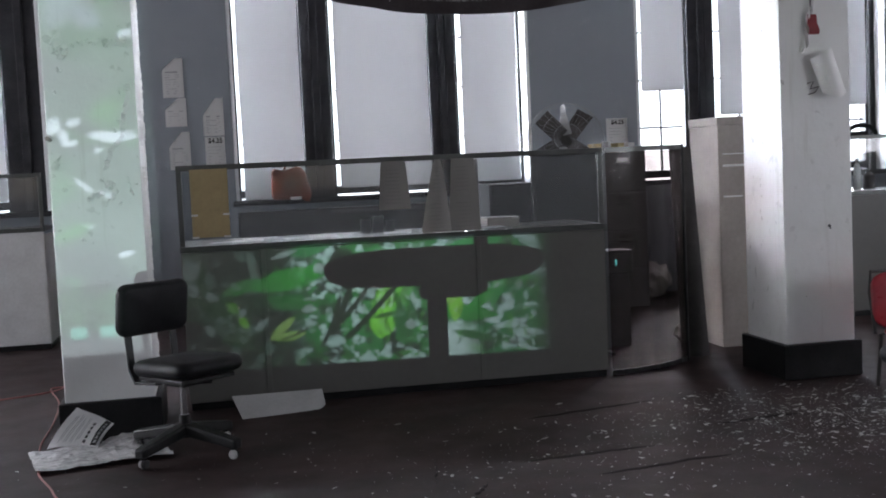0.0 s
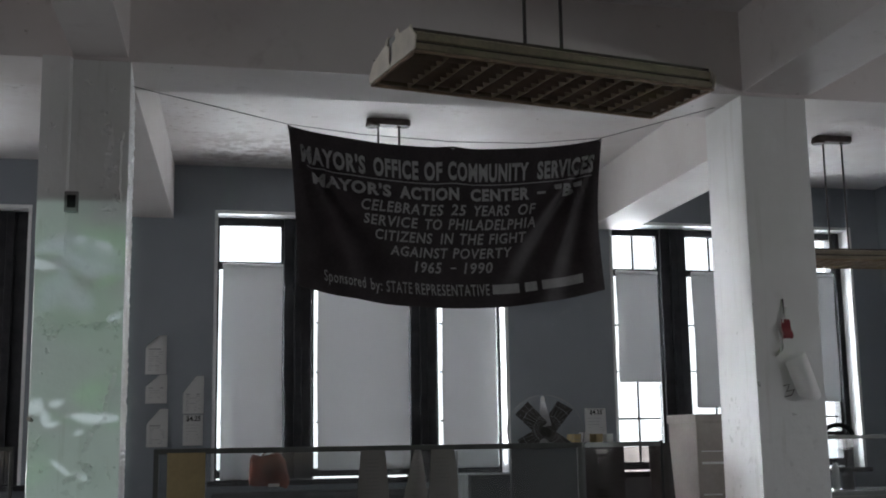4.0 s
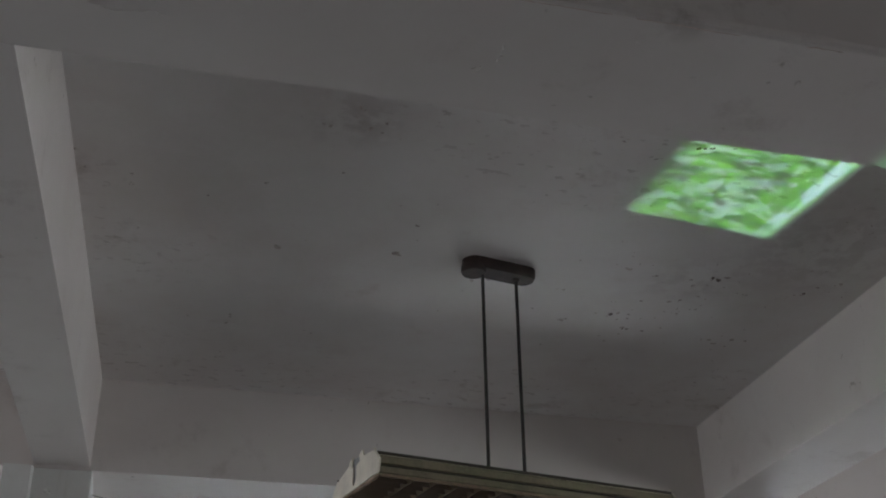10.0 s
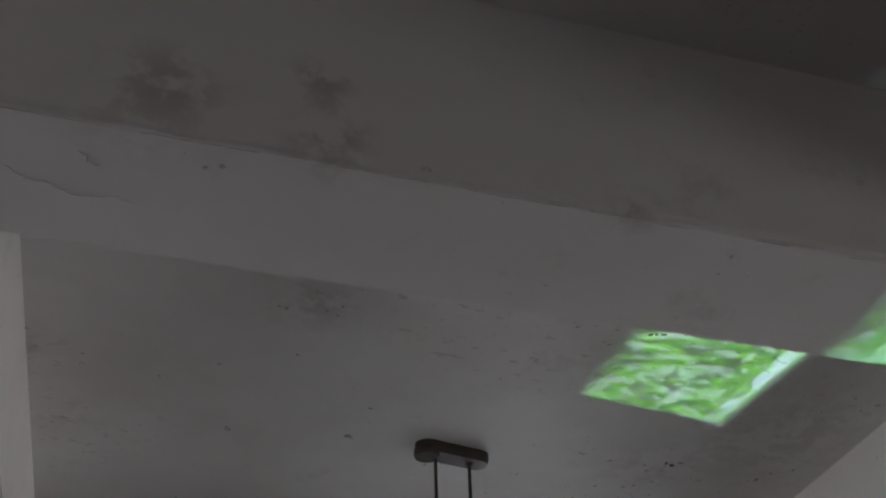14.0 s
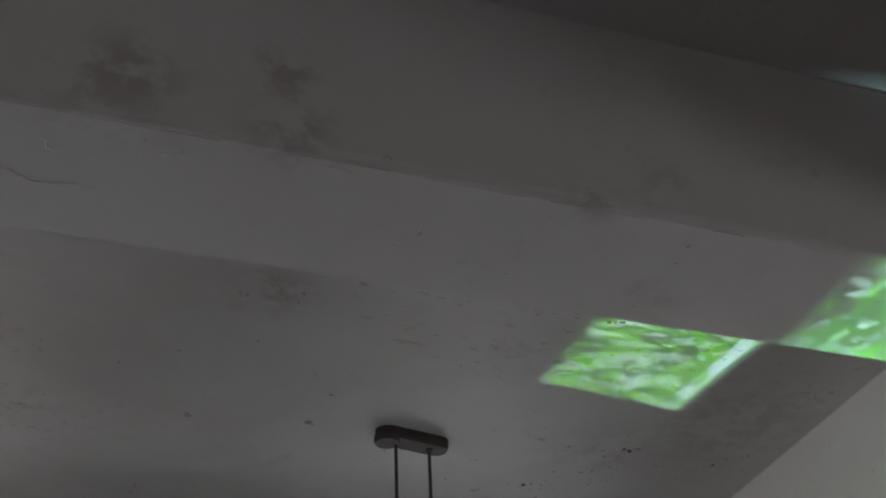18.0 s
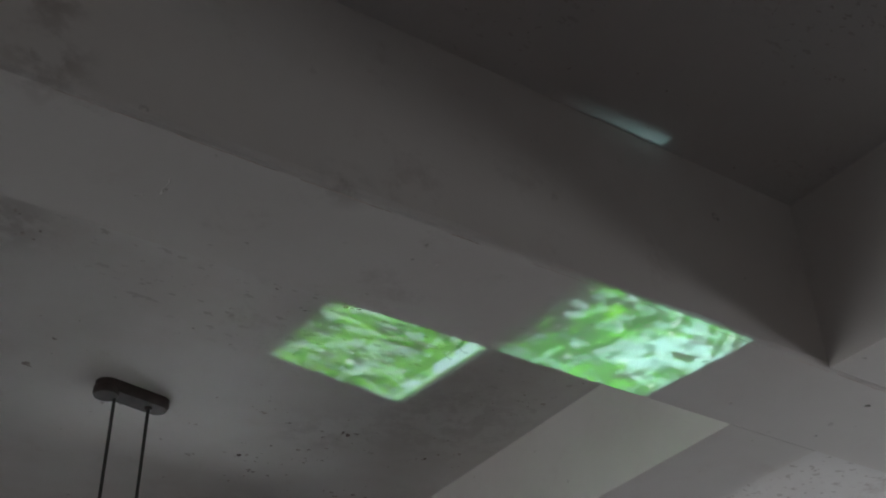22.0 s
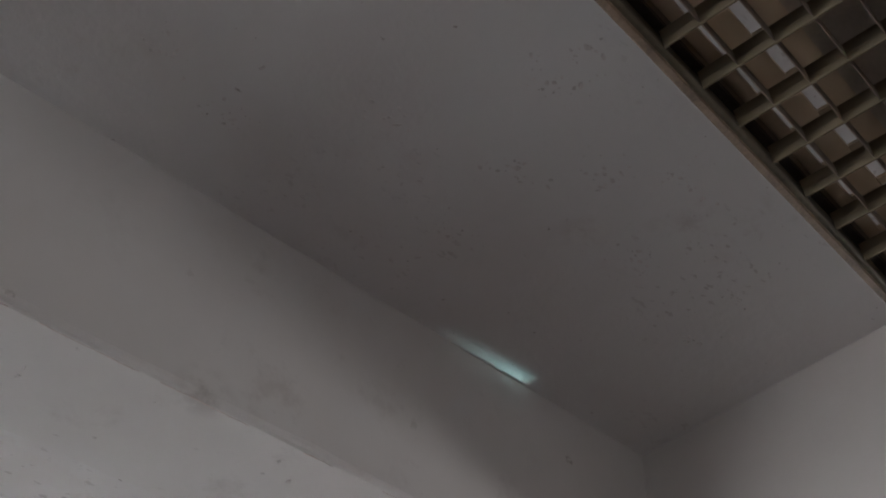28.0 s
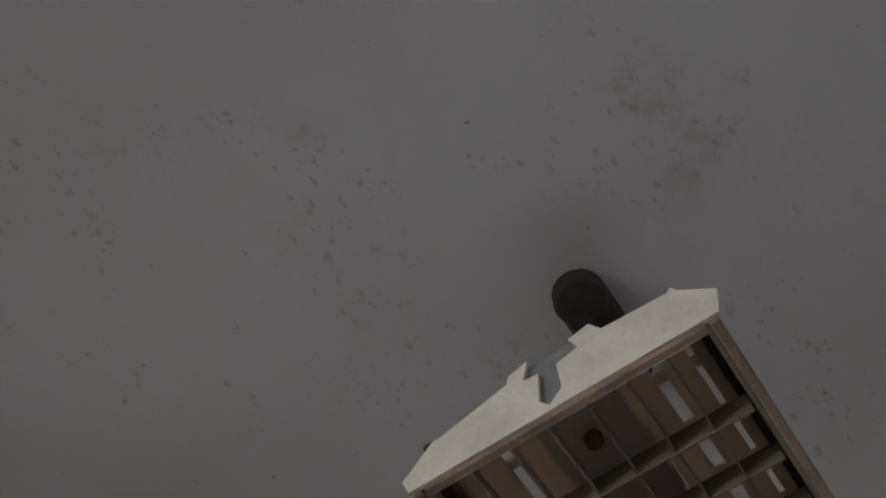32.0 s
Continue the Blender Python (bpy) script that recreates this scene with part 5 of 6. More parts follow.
part("rocker", box(B(), -0.02, 0.022, -0.042, -0.0355, 0.02, 0.085, 0.004), M_BLACK, sw, "black rocker")

# torn wrapping that hangs on the right column
hang = thing("torn_wrapping", (3.4, 6.13, 1.55), "torn white wrapping with a red patch hanging on the column", "wrapping")
M_WRAP = cloth("white_wrapping", (0.85, 0.85, 0.84), 0.15, 0.1)


def roll_of(u, v):
    x = (-0.005 + 0.14 * u) * (1 - v) + (-0.07 + 0.13 * u) * v
    z = (0.035 - 0.03 * math.sin(math.pi * u)) * (1 - v) + (0.22 + 0.06 * u) * v
    return (x, -0.02 - 0.075 * math.sin(math.pi * (0.1 + 0.8 * u)) * (1 - 0.5 * v), z)


def flap_of(u, v):
    w = 0.012 + 0.022 * math.sin(math.pi * v) + 0.006 * math.sin(19 * v)
    return (-0.112 + 0.057 * v + 0.012 * math.sin(8 * v) + w * u, -0.012 - 0.014 * math.sin(3 * u + 9 * v) ** 2, 0.26 + 0.275 * v)


part("roll", sheet(B(), 0.1, 0.26, 14, 8, roll_of, 0.002), M_WRAP, hang, smooth=True)
part("flap", sheet(B(), 0.1, 0.3, 6, 24, flap_of, 0.001), M_WRAP, hang, "torn white flap", smooth=True)
part("patch", sheet(B(), 0.06, 0.13, 6, 8, lambda u, v: (-0.075 + 0.065 * u * (1 - 0.2 * v) + 0.004 * math.sin(9 * v), -0.03 - 0.008 * math.sin(5 * v), 0.355 + 0.11 * v), 0.001), plain("dull_dark_red_plastic", (0.2, 0.015, 0.02), 0.45, vary=0.25, scale=12), hang, "dark red patch", smooth=True)
part("string", tube(B(), [(-0.06, -0.02, 0.42), (-0.05, -0.016, 0.5), (-0.045, -0.004, 0.58)], 0.004, 6), M_DARKMETAL, hang)
part("wire_twist", tube(B(), [(-0.075, -0.008, 0.09), (-0.04, -0.012, 0.1), (-0.06, -0.012, 0.06), (-0.01, -0.012, 0.07), (-0.03, -0.01, 0.04), (-0.07, -0.008, 0.03)], 0.003, 6), M_DARKMETAL, hang, "twist of dark wire")

# things on the counter behind the right column
blk = thing("black_bag", (4.92, 8.2, 1.366), "black bag with a curved handle on the rail", "bag")
part("handle", tube(B(), [(0.12 * math.cos(a) - 0.02, 0, 0.075 * math.sin(a)) for a in (math.pi * i / 12 for i in range(13))], 0.018), M_VINYL, blk, smooth=True)
part("body", box(B(), -0.16, 0.02, -0.02, 0.05, 0.0, 0.03, 0.008), M_VINYL, blk)
for x, r, h, mat, lab in ((4.76, 0.03, 0.2, M_TAN, "small tan bottle in the glass case"), (4.86, 0.05, 0.16, M_RUST, "brown jar in the glass case"), (4.98, 0.028, 0.24, M_PAPER, "white bottle in the glass case"), (5.08, 0.045, 0.15, M_DARKMETAL, "dark jar in the glass case")):
    bt = thing("bottle" if r < 0.04 else "jar", (x, 8.4, 0.951), lab, "bottle" if r < 0.04 else "jar")
    part("body", lathe(B(), ((r, 0.0), (r, h * 0.7), (r * 0.6, h * 0.82), (r * 0.45, h * 0.85)), 18), mat, bt, smooth=True)
    part("cap", lathe(B(), ((r * 0.5, h * 0.851), (r * 0.5, h)), 14), M_BLACK, bt, smooth=True)
# a dark box with a lit indicator, seen through the curved screen
eq = thing("equipment_box", (2.72, 7.62, 0), "dark grey equipment box with a small cyan indicator light", "box")
part("shell", box(B(), -0.1, 0.12, 0.0, 0.2, 0.5, 0.66, 0.01), M_STEEL, eq)
part("stand", box(B(), -0.08, 0.1, 0.02, 0.18, 0.001, 0.499, 0.01), M_STEEL, eq)
m, t, p = shader("cyan_indicator")
p.inputs["Base Color"].default_value = (0.05, 0.3, 0.3, 1)
p.inputs["Emission Color"].default_value, p.inputs["Emission Strength"].default_value = (0.2, 1.0, 0.95, 1), 1.2
part("indicator", box(B(), -0.008, 0.002, -0.006, -0.0005, 0.56, 0.6, 0.002), m, eq, "lit cyan indicator")
# folders and slats that stand on the cabinet behind the curved screen
for k, (x, w, h, col) in enumerate(((3.28, 0.06, 0.3, M_MANILA), (3.4, 0.025, 0.36, M_PAPER), (3.49, 0.06, 0.3, M_MANILA), (3.59, 0.06, 0.3, M_PAPER))):
    fd = thing("folder", (x, 9.6 + 0.02 * k, 1.331), "pale folder standing on the filing cabinet", "folder", "folders")
    part("body", box(B(), 0, w, 0, 0.2, 0, h * 0.25, 0.002), col, fd)

# lifted paint on the columns and beams
def blister(parent, places, place_of, seed, size, name="paint_blister", mat=M_BEAM):
    """Small lifted scabs of paint: ragged low shells, each with its own edge. place_of(a, b, h) gives a point a, b on the face, h proud of it."""
    rnd = random.Random(seed)
    for a, b in places:
        r = size * rnd.uniform(0.7, 1.5)
        n, bm = 11, B()
        sx, sy, rot = rnd.uniform(0.5, 1.2), rnd.uniform(0.6, 1.3), rnd.uniform(0, 3)
        tip = bm.verts.new(place_of(a, b, r * 0.16))
        rim, low = [], []
        for k in range(n):
            an = 2 * math.pi * k / n
            rr = r * rnd.uniform(0.55, 1.15)
            u, v = rr * sx * math.cos(an), rr * sy * math.sin(an)
            u, v = u * math.cos(rot) - v * math.sin(rot), u * math.sin(rot) + v * math.cos(rot)
            rim.append(bm.verts.new(place_of(a + u, b + v, r * rnd.uniform(0.08, 0.55))))
            low.append(bm.verts.new(place_of(a + u * 0.96, b + v * 0.96, -0.002)))
        for k in range(n):
            j = (k + 1) % n
            bm.faces.new((tip, rim[k], rim[j]))
            bm.faces.new((rim[k], low[k], low[j], rim[j]))
        part(name, bm, mat, bpy.data.objects[parent])


def crack(parent, line, place_of, seed, name="paint_crack", mat=M_BEAM, w=0.012, lift=0.009, wander=0.006):
    """A crack whose one lip stands proud, along a wandering line."""
    rnd = random.Random(seed)
    pts = []
    for (a0, b0), (a1, b1) in zip(line, line[1:]):
        for k in range(6):
            f = k / 6
            pts.append((a0 + (a1 - a0) * f + rnd.uniform(-1, 1) * wander, b0 + (b1 - b0) * f + rnd.uniform(-1, 1) * wander))
    bm = B()
    rows = []
    for i, (a, b) in enumerate(pts):
        c, d = pts[min(i + 1, len(pts) - 1)], pts[max(i - 1, 0)]
        dx, dy = c[0] - d[0], c[1] - d[1]
        q = math.hypot(dx, dy) or 1
        nx, ny = -dy / q, dx / q
        h = lift * rnd.uniform(0.4, 1.2) * (0.2 if i in (0, len(pts) - 1) else 1)
        rows.append([bm.verts.new(place_of(a + nx * e, b + ny * e, z)) for e, z in ((w, -0.001), (0.0, h), (-0.002, h - 0.002), (0.001, -0.001))])
    for r0, r1 in zip(rows, rows[1:]):
        for k in range(3):
            bm.faces.new((r0[k], r0[k + 1], r1[k + 1], r1[k]))
    part(name, bm, mat, bpy.data.objects[parent])


def on_left_column(a, b, h):
    return (a, 6.13 - h, b)


def on_column_side(a, b, h):
    return (-0.255 + h, a, b)


def on_near_soffit(a, b, h):
    return (a, b, SOFFIT - h)


blister("column_left", ((-0.625, 2.0), (-0.61, 1.95), (-0.60, 1.915), (-0.32, 1.98), (-0.30, 1.95), (-0.5, 1.955), (-0.44, 1.96), (-0.38, 1.95), (-0.41, 1.26), (-0.40, 1.2),
                        (-0.43, 1.17), (-0.645, 1.38), (-0.34, 1.58), (-0.61, 1.83), (-0.6, 2.4), (-0.33, 2.75), (-0.3, 2.9), (-0.38, 3.05), (-0.62, 2.75), (-0.55, 1.0)), on_left_column, 3, 0.025, mat=M_COL)
crack("column_left", ((-0.30, 1.76), (-0.315, 1.66), (-0.34, 1.58), (-0.345, 1.5), (-0.40, 1.44), (-0.42, 1.38), (-0.44, 1.33)), on_left_column, 4, mat=M_COL, w=0.024, lift=0.015)
blister("column_left", ((-0.63, 1.975), (-0.585, 1.9), (-0.54, 1.945), (-0.47, 1.965), (-0.35, 1.97), (-0.315, 2.03), (-0.33, 1.72), (-0.36, 1.53), (-0.37, 1.47), (-0.44, 1.29), (-0.46, 1.22), (-0.38, 1.23), (-0.5, 1.2), (-0.36, 1.17), (-0.64, 1.72), (-0.62, 1.25)), on_left_column, 13, 0.021, mat=M_COL)
rnd = random.Random(17)
for k in range(11):
    z = 0.25 + 0.27 * k
    for y in (6.2, 6.33, 6.46, 6.57):
        crack("column_left", [(y + rnd.uniform(-0.04, 0.04), z + 0.07 * i) for i in range(5)], on_column_side, 30 + k, mat=M_COL, w=0.03, lift=0.009)
blister("column_left", ((-0.632, 1.985), (-0.622, 1.94), (-0.6, 1.905), (-0.315, 1.96), (-0.405, 1.262)), on_left_column, 23, 0.03, mat=M_COL)
nail = B()
rod(nail, (-0.672, 6.135, 1.492), (-0.682, 6.085, 1.5), 0.008, 0.011)
part("nail_stub", nail, M_TAN, bpy.data.objects["column_left"], "pale stub of a fixing", smooth=True)
blister("column_right", ((3.443, 0.85), (3.447, 0.838)), on_left_column, 61, 0.009, mat=M_STEEL)
blister("column_right", ((3.385, 1.48), (3.4, 1.475), (3.415, 1.485)), on_left_column, 62, 0.008, mat=M_COL)
crack("column_left", ((-0.33, 1.3), (-0.315, 1.24), (-0.3, 1.2)), on_left_column, 5, mat=M_COL)
blister("column_left", ((-0.46, 3.2), (-0.34, 3.17), (-0.36, 2.98), (-0.37, 2.94), (-0.36, 2.72), (-0.37, 2.66), (-0.36, 2.55), (-0.33, 2.53), (-0.345, 2.86), (-0.31, 2.6)), on_left_column, 71, 0.026, mat=M_COL)
blister("column_left", ((-0.57, 3.11), (-0.63, 2.95), (-0.65, 2.83), (-0.64, 2.62)), lambda a, b, h: on_left_column(a, b, h + 0.04), 72, 0.018, mat=M_COL)
crack("column_left", ((-0.37, 3.0), (-0.355, 2.9), (-0.375, 2.8), (-0.37, 2.65)), on_left_column, 73, mat=M_COL, w=0.03, lift=0.016)
crack("column_left", ((-0.29, 2.95), (-0.3, 2.7), (-0.29, 2.55)), on_left_column, 6, mat=M_COL)
crack("beam_near", ((-0.36, 2.36), (-0.31, 2.39), (-0.25, 2.40), (-0.2, 2.43), (-0.11, 2.41), (-0.03, 2.42)), on_near_soffit, 7, w=0.006, lift=0.003)
crack("beam_near", ((-0.19, 2.25), (-0.17, 2.29), (-0.13, 2.3)), on_near_soffit, 8, w=0.006, lift=0.003)
crack("beam_near", ((0.47, 2.17), (0.52, 2.18), (0.56, 2.175)), on_near_soffit, 9, w=0.006, lift=0.003)
crack("beam_near", ((0.78, 2.33), (0.785, 2.38), (0.78, 2.41)), on_near_soffit, 10, w=0.006, lift=0.003)
blister("beam_near", ((0.1, 2.24), (1.11, 2.24), (0.74, 2.44), (0.05, 2.2), (0.14, 2.22), (2.2, 2.4), (1.6, 2.3), (3.0, 2.5), (3.21, 2.63), (3.48, 2.53), (3.45, 2.43), (3.45, 2.26), (3.3, 2.6)), on_near_soffit, 11, 0.008)
# scuffed and lifted scabs on the ceilings, thick in places
M_SCAB = plain("bare_brownish_plaster", (0.5, 0.44, 0.42), 0.85, vary=0.3, scale=30)
M_SCUFF = plain("scuffed_pinkish_paint", (0.74, 0.695, 0.68), 0.8, vary=0.2, scale=30)


def scabs(parent, z, clumps, seed, spread, count, size, mat):
    """Many small flat scabs in clumps, joined, each with a ragged edge of its own."""
    rnd = random.Random(seed)
    bm = B()
    for cx, cy in clumps:
        slant = rnd.uniform(-0.5, 0.5)
        for _ in range(rnd.randint(count // 2, count)):
            x, y = rnd.gauss(cx, spread), rnd.gauss(cy, spread * 0.6)
            r = size * (0.35 + rnd.random() ** 3)
            long, spin, n = rnd.uniform(1.0, 1.9), slant + rnd.gauss(0, 0.5), 7
            low, top = [], []
            for k in range(n):
                a, q = 6.2832 * k / n, r * rnd.uniform(0.45, 1.25)
                ex, ey = q * long * math.cos(a), q * math.sin(a)
                dx, dy = ex * math.cos(spin) - ey * math.sin(spin), ex * math.sin(spin) + ey * math.cos(spin)
                low.append(bm.verts.new((x + dx, y + dy, z - rnd.uniform(0.0004, 0.002))))
                top.append(bm.verts.new((x + dx * 1.02, y + dy * 1.02, z + 0.001)))
            bm.faces.new(low)
            for k in range(n):
                bm.faces.new((low[k], low[(k + 1) % n], top[(k + 1) % n], top[k]))
    part("paint_scabs", bm, mat, bpy.data.objects[parent])["kind"] = "stuff"


scabs("ceiling_near", CEIL_NEAR, ((0.8, 1.25), (1.01, 1.06), (1.1, 0.89), (0.94, 1.83), (1.25, 1.53), (1.52, 1.13), (1.52, 1.0), (2.08, 1.1), (2.22, 1.42), (2.69, 1.57), (1.74, 1.72), (1.67, 1.43),
                                  (0.67, 1.76), (1.19, 0.8), (0.5, 0.6), (0.75, 0.45), (0.9, 0.2), (0.4, 1.0), (1.9, 1.25)), 3, 0.05, 26, 0.0065, M_SCUFF)
scabs("ceiling_near", CEIL_NEAR, ((0.92, 1.61), (1.22, 1.93), (1.6, 0.6), (0.6, 1.3), (0.3, 0.3), (1.0, -0.2)), 4, 0.015, 4, 0.008, M_SCUFF)
scabs("ceiling_middle", CEIL, ((2.43, 4.31), (2.89, 4.36), (2.1, 4.72), (1.98, 4.27), (2.21, 4.92), (2.43, 4.55), (2.82, 3.75), (2.93, 3.64), (2.41, 4.63), (2.9, 4.2), (2.75, 5.0), (2.95, 5.4)), 5, 0.1, 10, 0.0085, M_SCAB)
scabs("ceiling_middle", CEIL, ((0.61, 3.37), (0.51, 3.5), (0.66, 3.49), (0.45, 4.44), (0.95, 4.39), (0.58, 5.73), (1.76, 4.55), (1.86, 4.86), (-0.17, 4.06), (-0.01, 3.05), (1.97, 4.29)), 6, 0.014, 6, 0.008, M_SCAB)
# larger curls of dark paint that hang from the middle ceiling
M_CURL = plain("dark_curled_paint", (0.26, 0.21, 0.2), 0.8, vary=0.3, scale=20)
blister("ceiling_middle", ((1.86, 3.325), (1.885, 3.32), (1.91, 3.312), (2.39, 4.29), (2.42, 4.3), (2.875, 4.34), (2.08, 4.75), (2.2, 4.9)), lambda a, b, h: (a, b, CEIL - h), 81, 0.0095, name="paint_curl", mat=M_CURL)
blister("ceiling_middle", ((3.96, 3.35), (4.0, 3.36), (4.06, 3.35), (4.09, 3.34), (4.02, 3.33)), lambda a, b, h: (a, b, CEIL - h), 82, 0.016, name="paint_curl", mat=M_CEIL)
# worn paint along the edge of the near beam
M_WORN = plain("brown_worn_edge", (0.6, 0.5, 0.46), 0.8, vary=0.3, scale=12)
rnd = random.Random(71)
x = -1.0
while x < 3.3:
    n = rnd.randint(2, 5)
    crack("beam_near", [(x + 0.06 * i, 2.15 + rnd.uniform(0, 0.004)) for i in range(n + 1)], on_near_soffit, int(1000 + x * 100), name="worn_edge", mat=M_WORN, w=0.003 + 0.004 * rnd.random(), lift=0.001, wander=0.0012)
    x += 0.06 * n + rnd.uniform(0.02, 0.2)
# ridges in the floor covering
M_RIDGE = plain("dark_floor_ridge", (0.014, 0.009, 0.009), 0.7, vary=0.3, spec=0.2)
for x0, y0, x1, y1 in ((1.55, 5.75, 2.3, 5.93), (1.3, 4.95, 1.95, 5.02), (1.55, 4.65, 2.2, 4.77), (2.35, 5.3, 2.85, 5.36), (0.9, 4.75, 0.98, 5.2), (1.0, 4.5, 1.1, 4.7)):
    bm = B()
    n = 14
    rows = []
    for i in range(n + 1):
        f = i / n
        x, y = x0 + (x1 - x0) * f + 0.012 * noise.noise(Vector((9 * f, x0, y0))), y0 + (y1 - y0) * f + 0.02 * noise.noise(Vector((7 * f, y1, x1)))
        s = math.sin(math.pi * f) ** 0.5 + 0.02
        rows.append([bm.verts.new((x, y + e * s, z * s + 0.0004)) for e, z in ((-0.016, 0.0), (-0.004, 0.005), (0.004, 0.006), (0.016, 0.0))])
    for r0, r1 in zip(rows, rows[1:]):
        for k in range(3):
            bm.faces.new((r0[k], r0[k + 1], r1[k + 1], r1[k]))
    part("floor_ridge", bm, M_RIDGE, bpy.data.objects["floor"], smooth=True)
# paint flakes on the floor
rnd = random.Random(5)
bm = B()
for i in range(4600):
    if i < 3500:
        x, y = rnd.gauss(3.05, 0.5), rnd.gauss(5.25, 0.5)
    elif i < 4200:
        x, y = rnd.gauss(1.7, 0.7), rnd.gauss(4.9, 0.6)
    else:
        x, y = rnd.uniform(-1.6, 3.2), rnd.uniform(3.6, 6.5)
    if y > 6.05 or y < 3.0 or x > 5.5:
        continue
    r = 0.0014 + 0.011 * rnd.random() ** 9
    long, spin = rnd.uniform(1.0, 2.4), rnd.uniform(0, 3.14)
    n = rnd.choice((4, 5))
    a0 = rnd.random() * 6.28
    z, tx, ty = 0.0015, rnd.uniform(-0.25, 0.25), rnd.uniform(-0.25, 0.25)
    ring = []
    for k in range(n):
        a = a0 + 6.283 * k / n
        rr = r * rnd.uniform(0.6, 1.3)
        ex, ey = rr * long * math.cos(a), rr * math.sin(a)
        dx, dy = ex * math.cos(spin) - ey * math.sin(spin), ex * math.sin(spin) + ey * math.cos(spin)
        ring.append((x + dx, y + dy, z + r * 0.35 + tx * dx + ty * dy))
    top = [bm.verts.new(c) for c in ring]
    low = [bm.verts.new((cx, cy, cz - 0.001)) for cx, cy, cz in ring]
    bm.faces.new(top)
    bm.faces.new(low[::-1])
    for k in range(n):
        bm.faces.new((top[k], low[k], low[(k + 1) % n], top[(k + 1) % n]))
M_FLAKE = plain("white_paint_flakes", (0.45, 0.44, 0.43), 0.7, vary=0.25, scale=3)
tagged(part("paint_flakes", bm, M_FLAKE), "white paint flakes scattered over the floor", "debris", "", "stuff")


# ---- projectors ----
def film_paint(name):
    """A transparent picture whose colours are those of the film's dots."""
    m, t, p = shader(name)
    dots = t.nodes.new("ShaderNodeVertexColor")
    dots.layer_name = "picture"
    tr = t.nodes.new("ShaderNodeBsdfTransparent")
    t.links.new(dots.outputs["Color"], tr.inputs[0])
    t.links.new(tr.outputs[0], t.nodes["Material Output"].inputs["Surface"])
    return m


M_FILM = film_paint("picture_film")


class Slide:
    """A picture of leaves, painted dot by dot: nu by nv dots, u to the right and v up, wide times as wide as high."""

    def __init__(self, nu, nv, wide, ground, seed):
        self.rnd = random.Random(seed)
        self.wide = wide
        self.u, self.v = np.meshgrid(np.linspace(0, 1, nu + 1), np.linspace(0, 1, nv + 1))
        self.c = np.ones((nv + 1, nu + 1, 3)) * np.array(ground)
        self.nu, self.nv, self.seed = nu, nv, seed

    def cloud(self, scale, shift=0, stretch=1.0):
        """Uneven smooth noise in four octaves, about 0 to 1; scale: patches in the height; stretch: how much longer they are than high."""
        r = np.random.RandomState(self.seed * 31 + int(shift))
        total, weight = 0.0, 0.0
        for k in range(4):
            f = scale * 2 ** k
            grid = r.rand(int(f) + 3, int(f * self.wide / stretch) + 3)
            x, y = self.u * self.wide * f / stretch, self.v * f
            i, j = x.astype(int), y.astype(int)
            a, b = x - i, y - j
            a, b = a * a * (3 - 2 * a), b * b * (3 - 2 * b)
            value = (grid[j, i] * (1 - a) + grid[j, i + 1] * a) * (1 - b) + (grid[j + 1, i] * (1 - a) + grid[j + 1, i + 1] * a) * b
            total, weight = total + value * 0.55 ** k, weight + 0.55 ** k
        return np.clip(0.5 + (total / weight - 0.5) * 1.6, 0, 1)

    def lay(self, mask, colour):
        mask = np.clip(mask, 0, 1)[..., None]
        self.c = self.c * (1 - mask) + np.array(colour) * mask

    def leaf(self, u, v, length, width, turn, colour, edge=0.12, strength=1.0):
        """A pointed leaf; sizes are in parts of the height, turn in degrees."""
        a = radians(turn)
        x, y = (self.u - u) * self.wide, self.v - v
        p, q = (x * math.cos(a) + y * math.sin(a)) / length, (-x * math.sin(a) + y * math.cos(a)) / width
        d = 1 - np.abs(q) - p * p
        self.lay(np.clip(d / edge, 0, 1) * strength, colour)

    def stem(self, u0, v0, u1, v1, width, colour, bow=0.0):
        x0, y0, x1, y1 = u0 * self.wide, v0, u1 * self.wide, v1
        dx, dy = x1 - x0, y1 - y0
        n = math.hypot(dx, dy)
        x, y = self.u * self.wide - x0, self.v - y0
        s = (x * dx + y * dy) / n / n
        d = np.abs((-x * dy + y * dx) / n + bow * 4 * s * (1 - s))
        inside = np.clip(np.minimum(s, 1 - s) * 20 + 0.5, 0, 1)
        self.lay(np.clip((width - d) / (0.35 * width), 0, 1) * inside, colour)

    def scatter(self, n, box4, size, slim, colours, turn=None, strength=1.0, edge=0.2):
        r = self.rnd
        for _ in range(n):
            k = r.uniform(*size)
            self.leaf(r.uniform(box4[0], box4[1]), r.uniform(box4[2], box4[3]), k, k * r.uniform(*slim), r.uniform(0, 180) if turn is None else r.gauss(turn, 22), r.choice(colours), edge, strength * r.uniform(0.6, 1.0))

    def fade(self, left, right, low, high):
        """The picture dies away towards its rims, over these parts of its width or height."""
        f = 1.0
        for value, reach in ((self.u, left), (1 - self.u, right), (self.v, low), (1 - self.v, high)):
            k = np.clip(value / reach, 0, 1)
            f = f * k * k * (3 - 2 * k)
        self.c = self.c * f[..., None]

    def film(self, quad):
        """The film as a sheet of dots over a quad of four corners."""
        a, b, c, d = (np.array(q) for q in quad)
        U, V = self.u[..., None], self.v[..., None]
        co = (a * (1 - U) + b * U) * (1 - V) + (d * (1 - U) + c * U) * V
        w = self.nu + 1
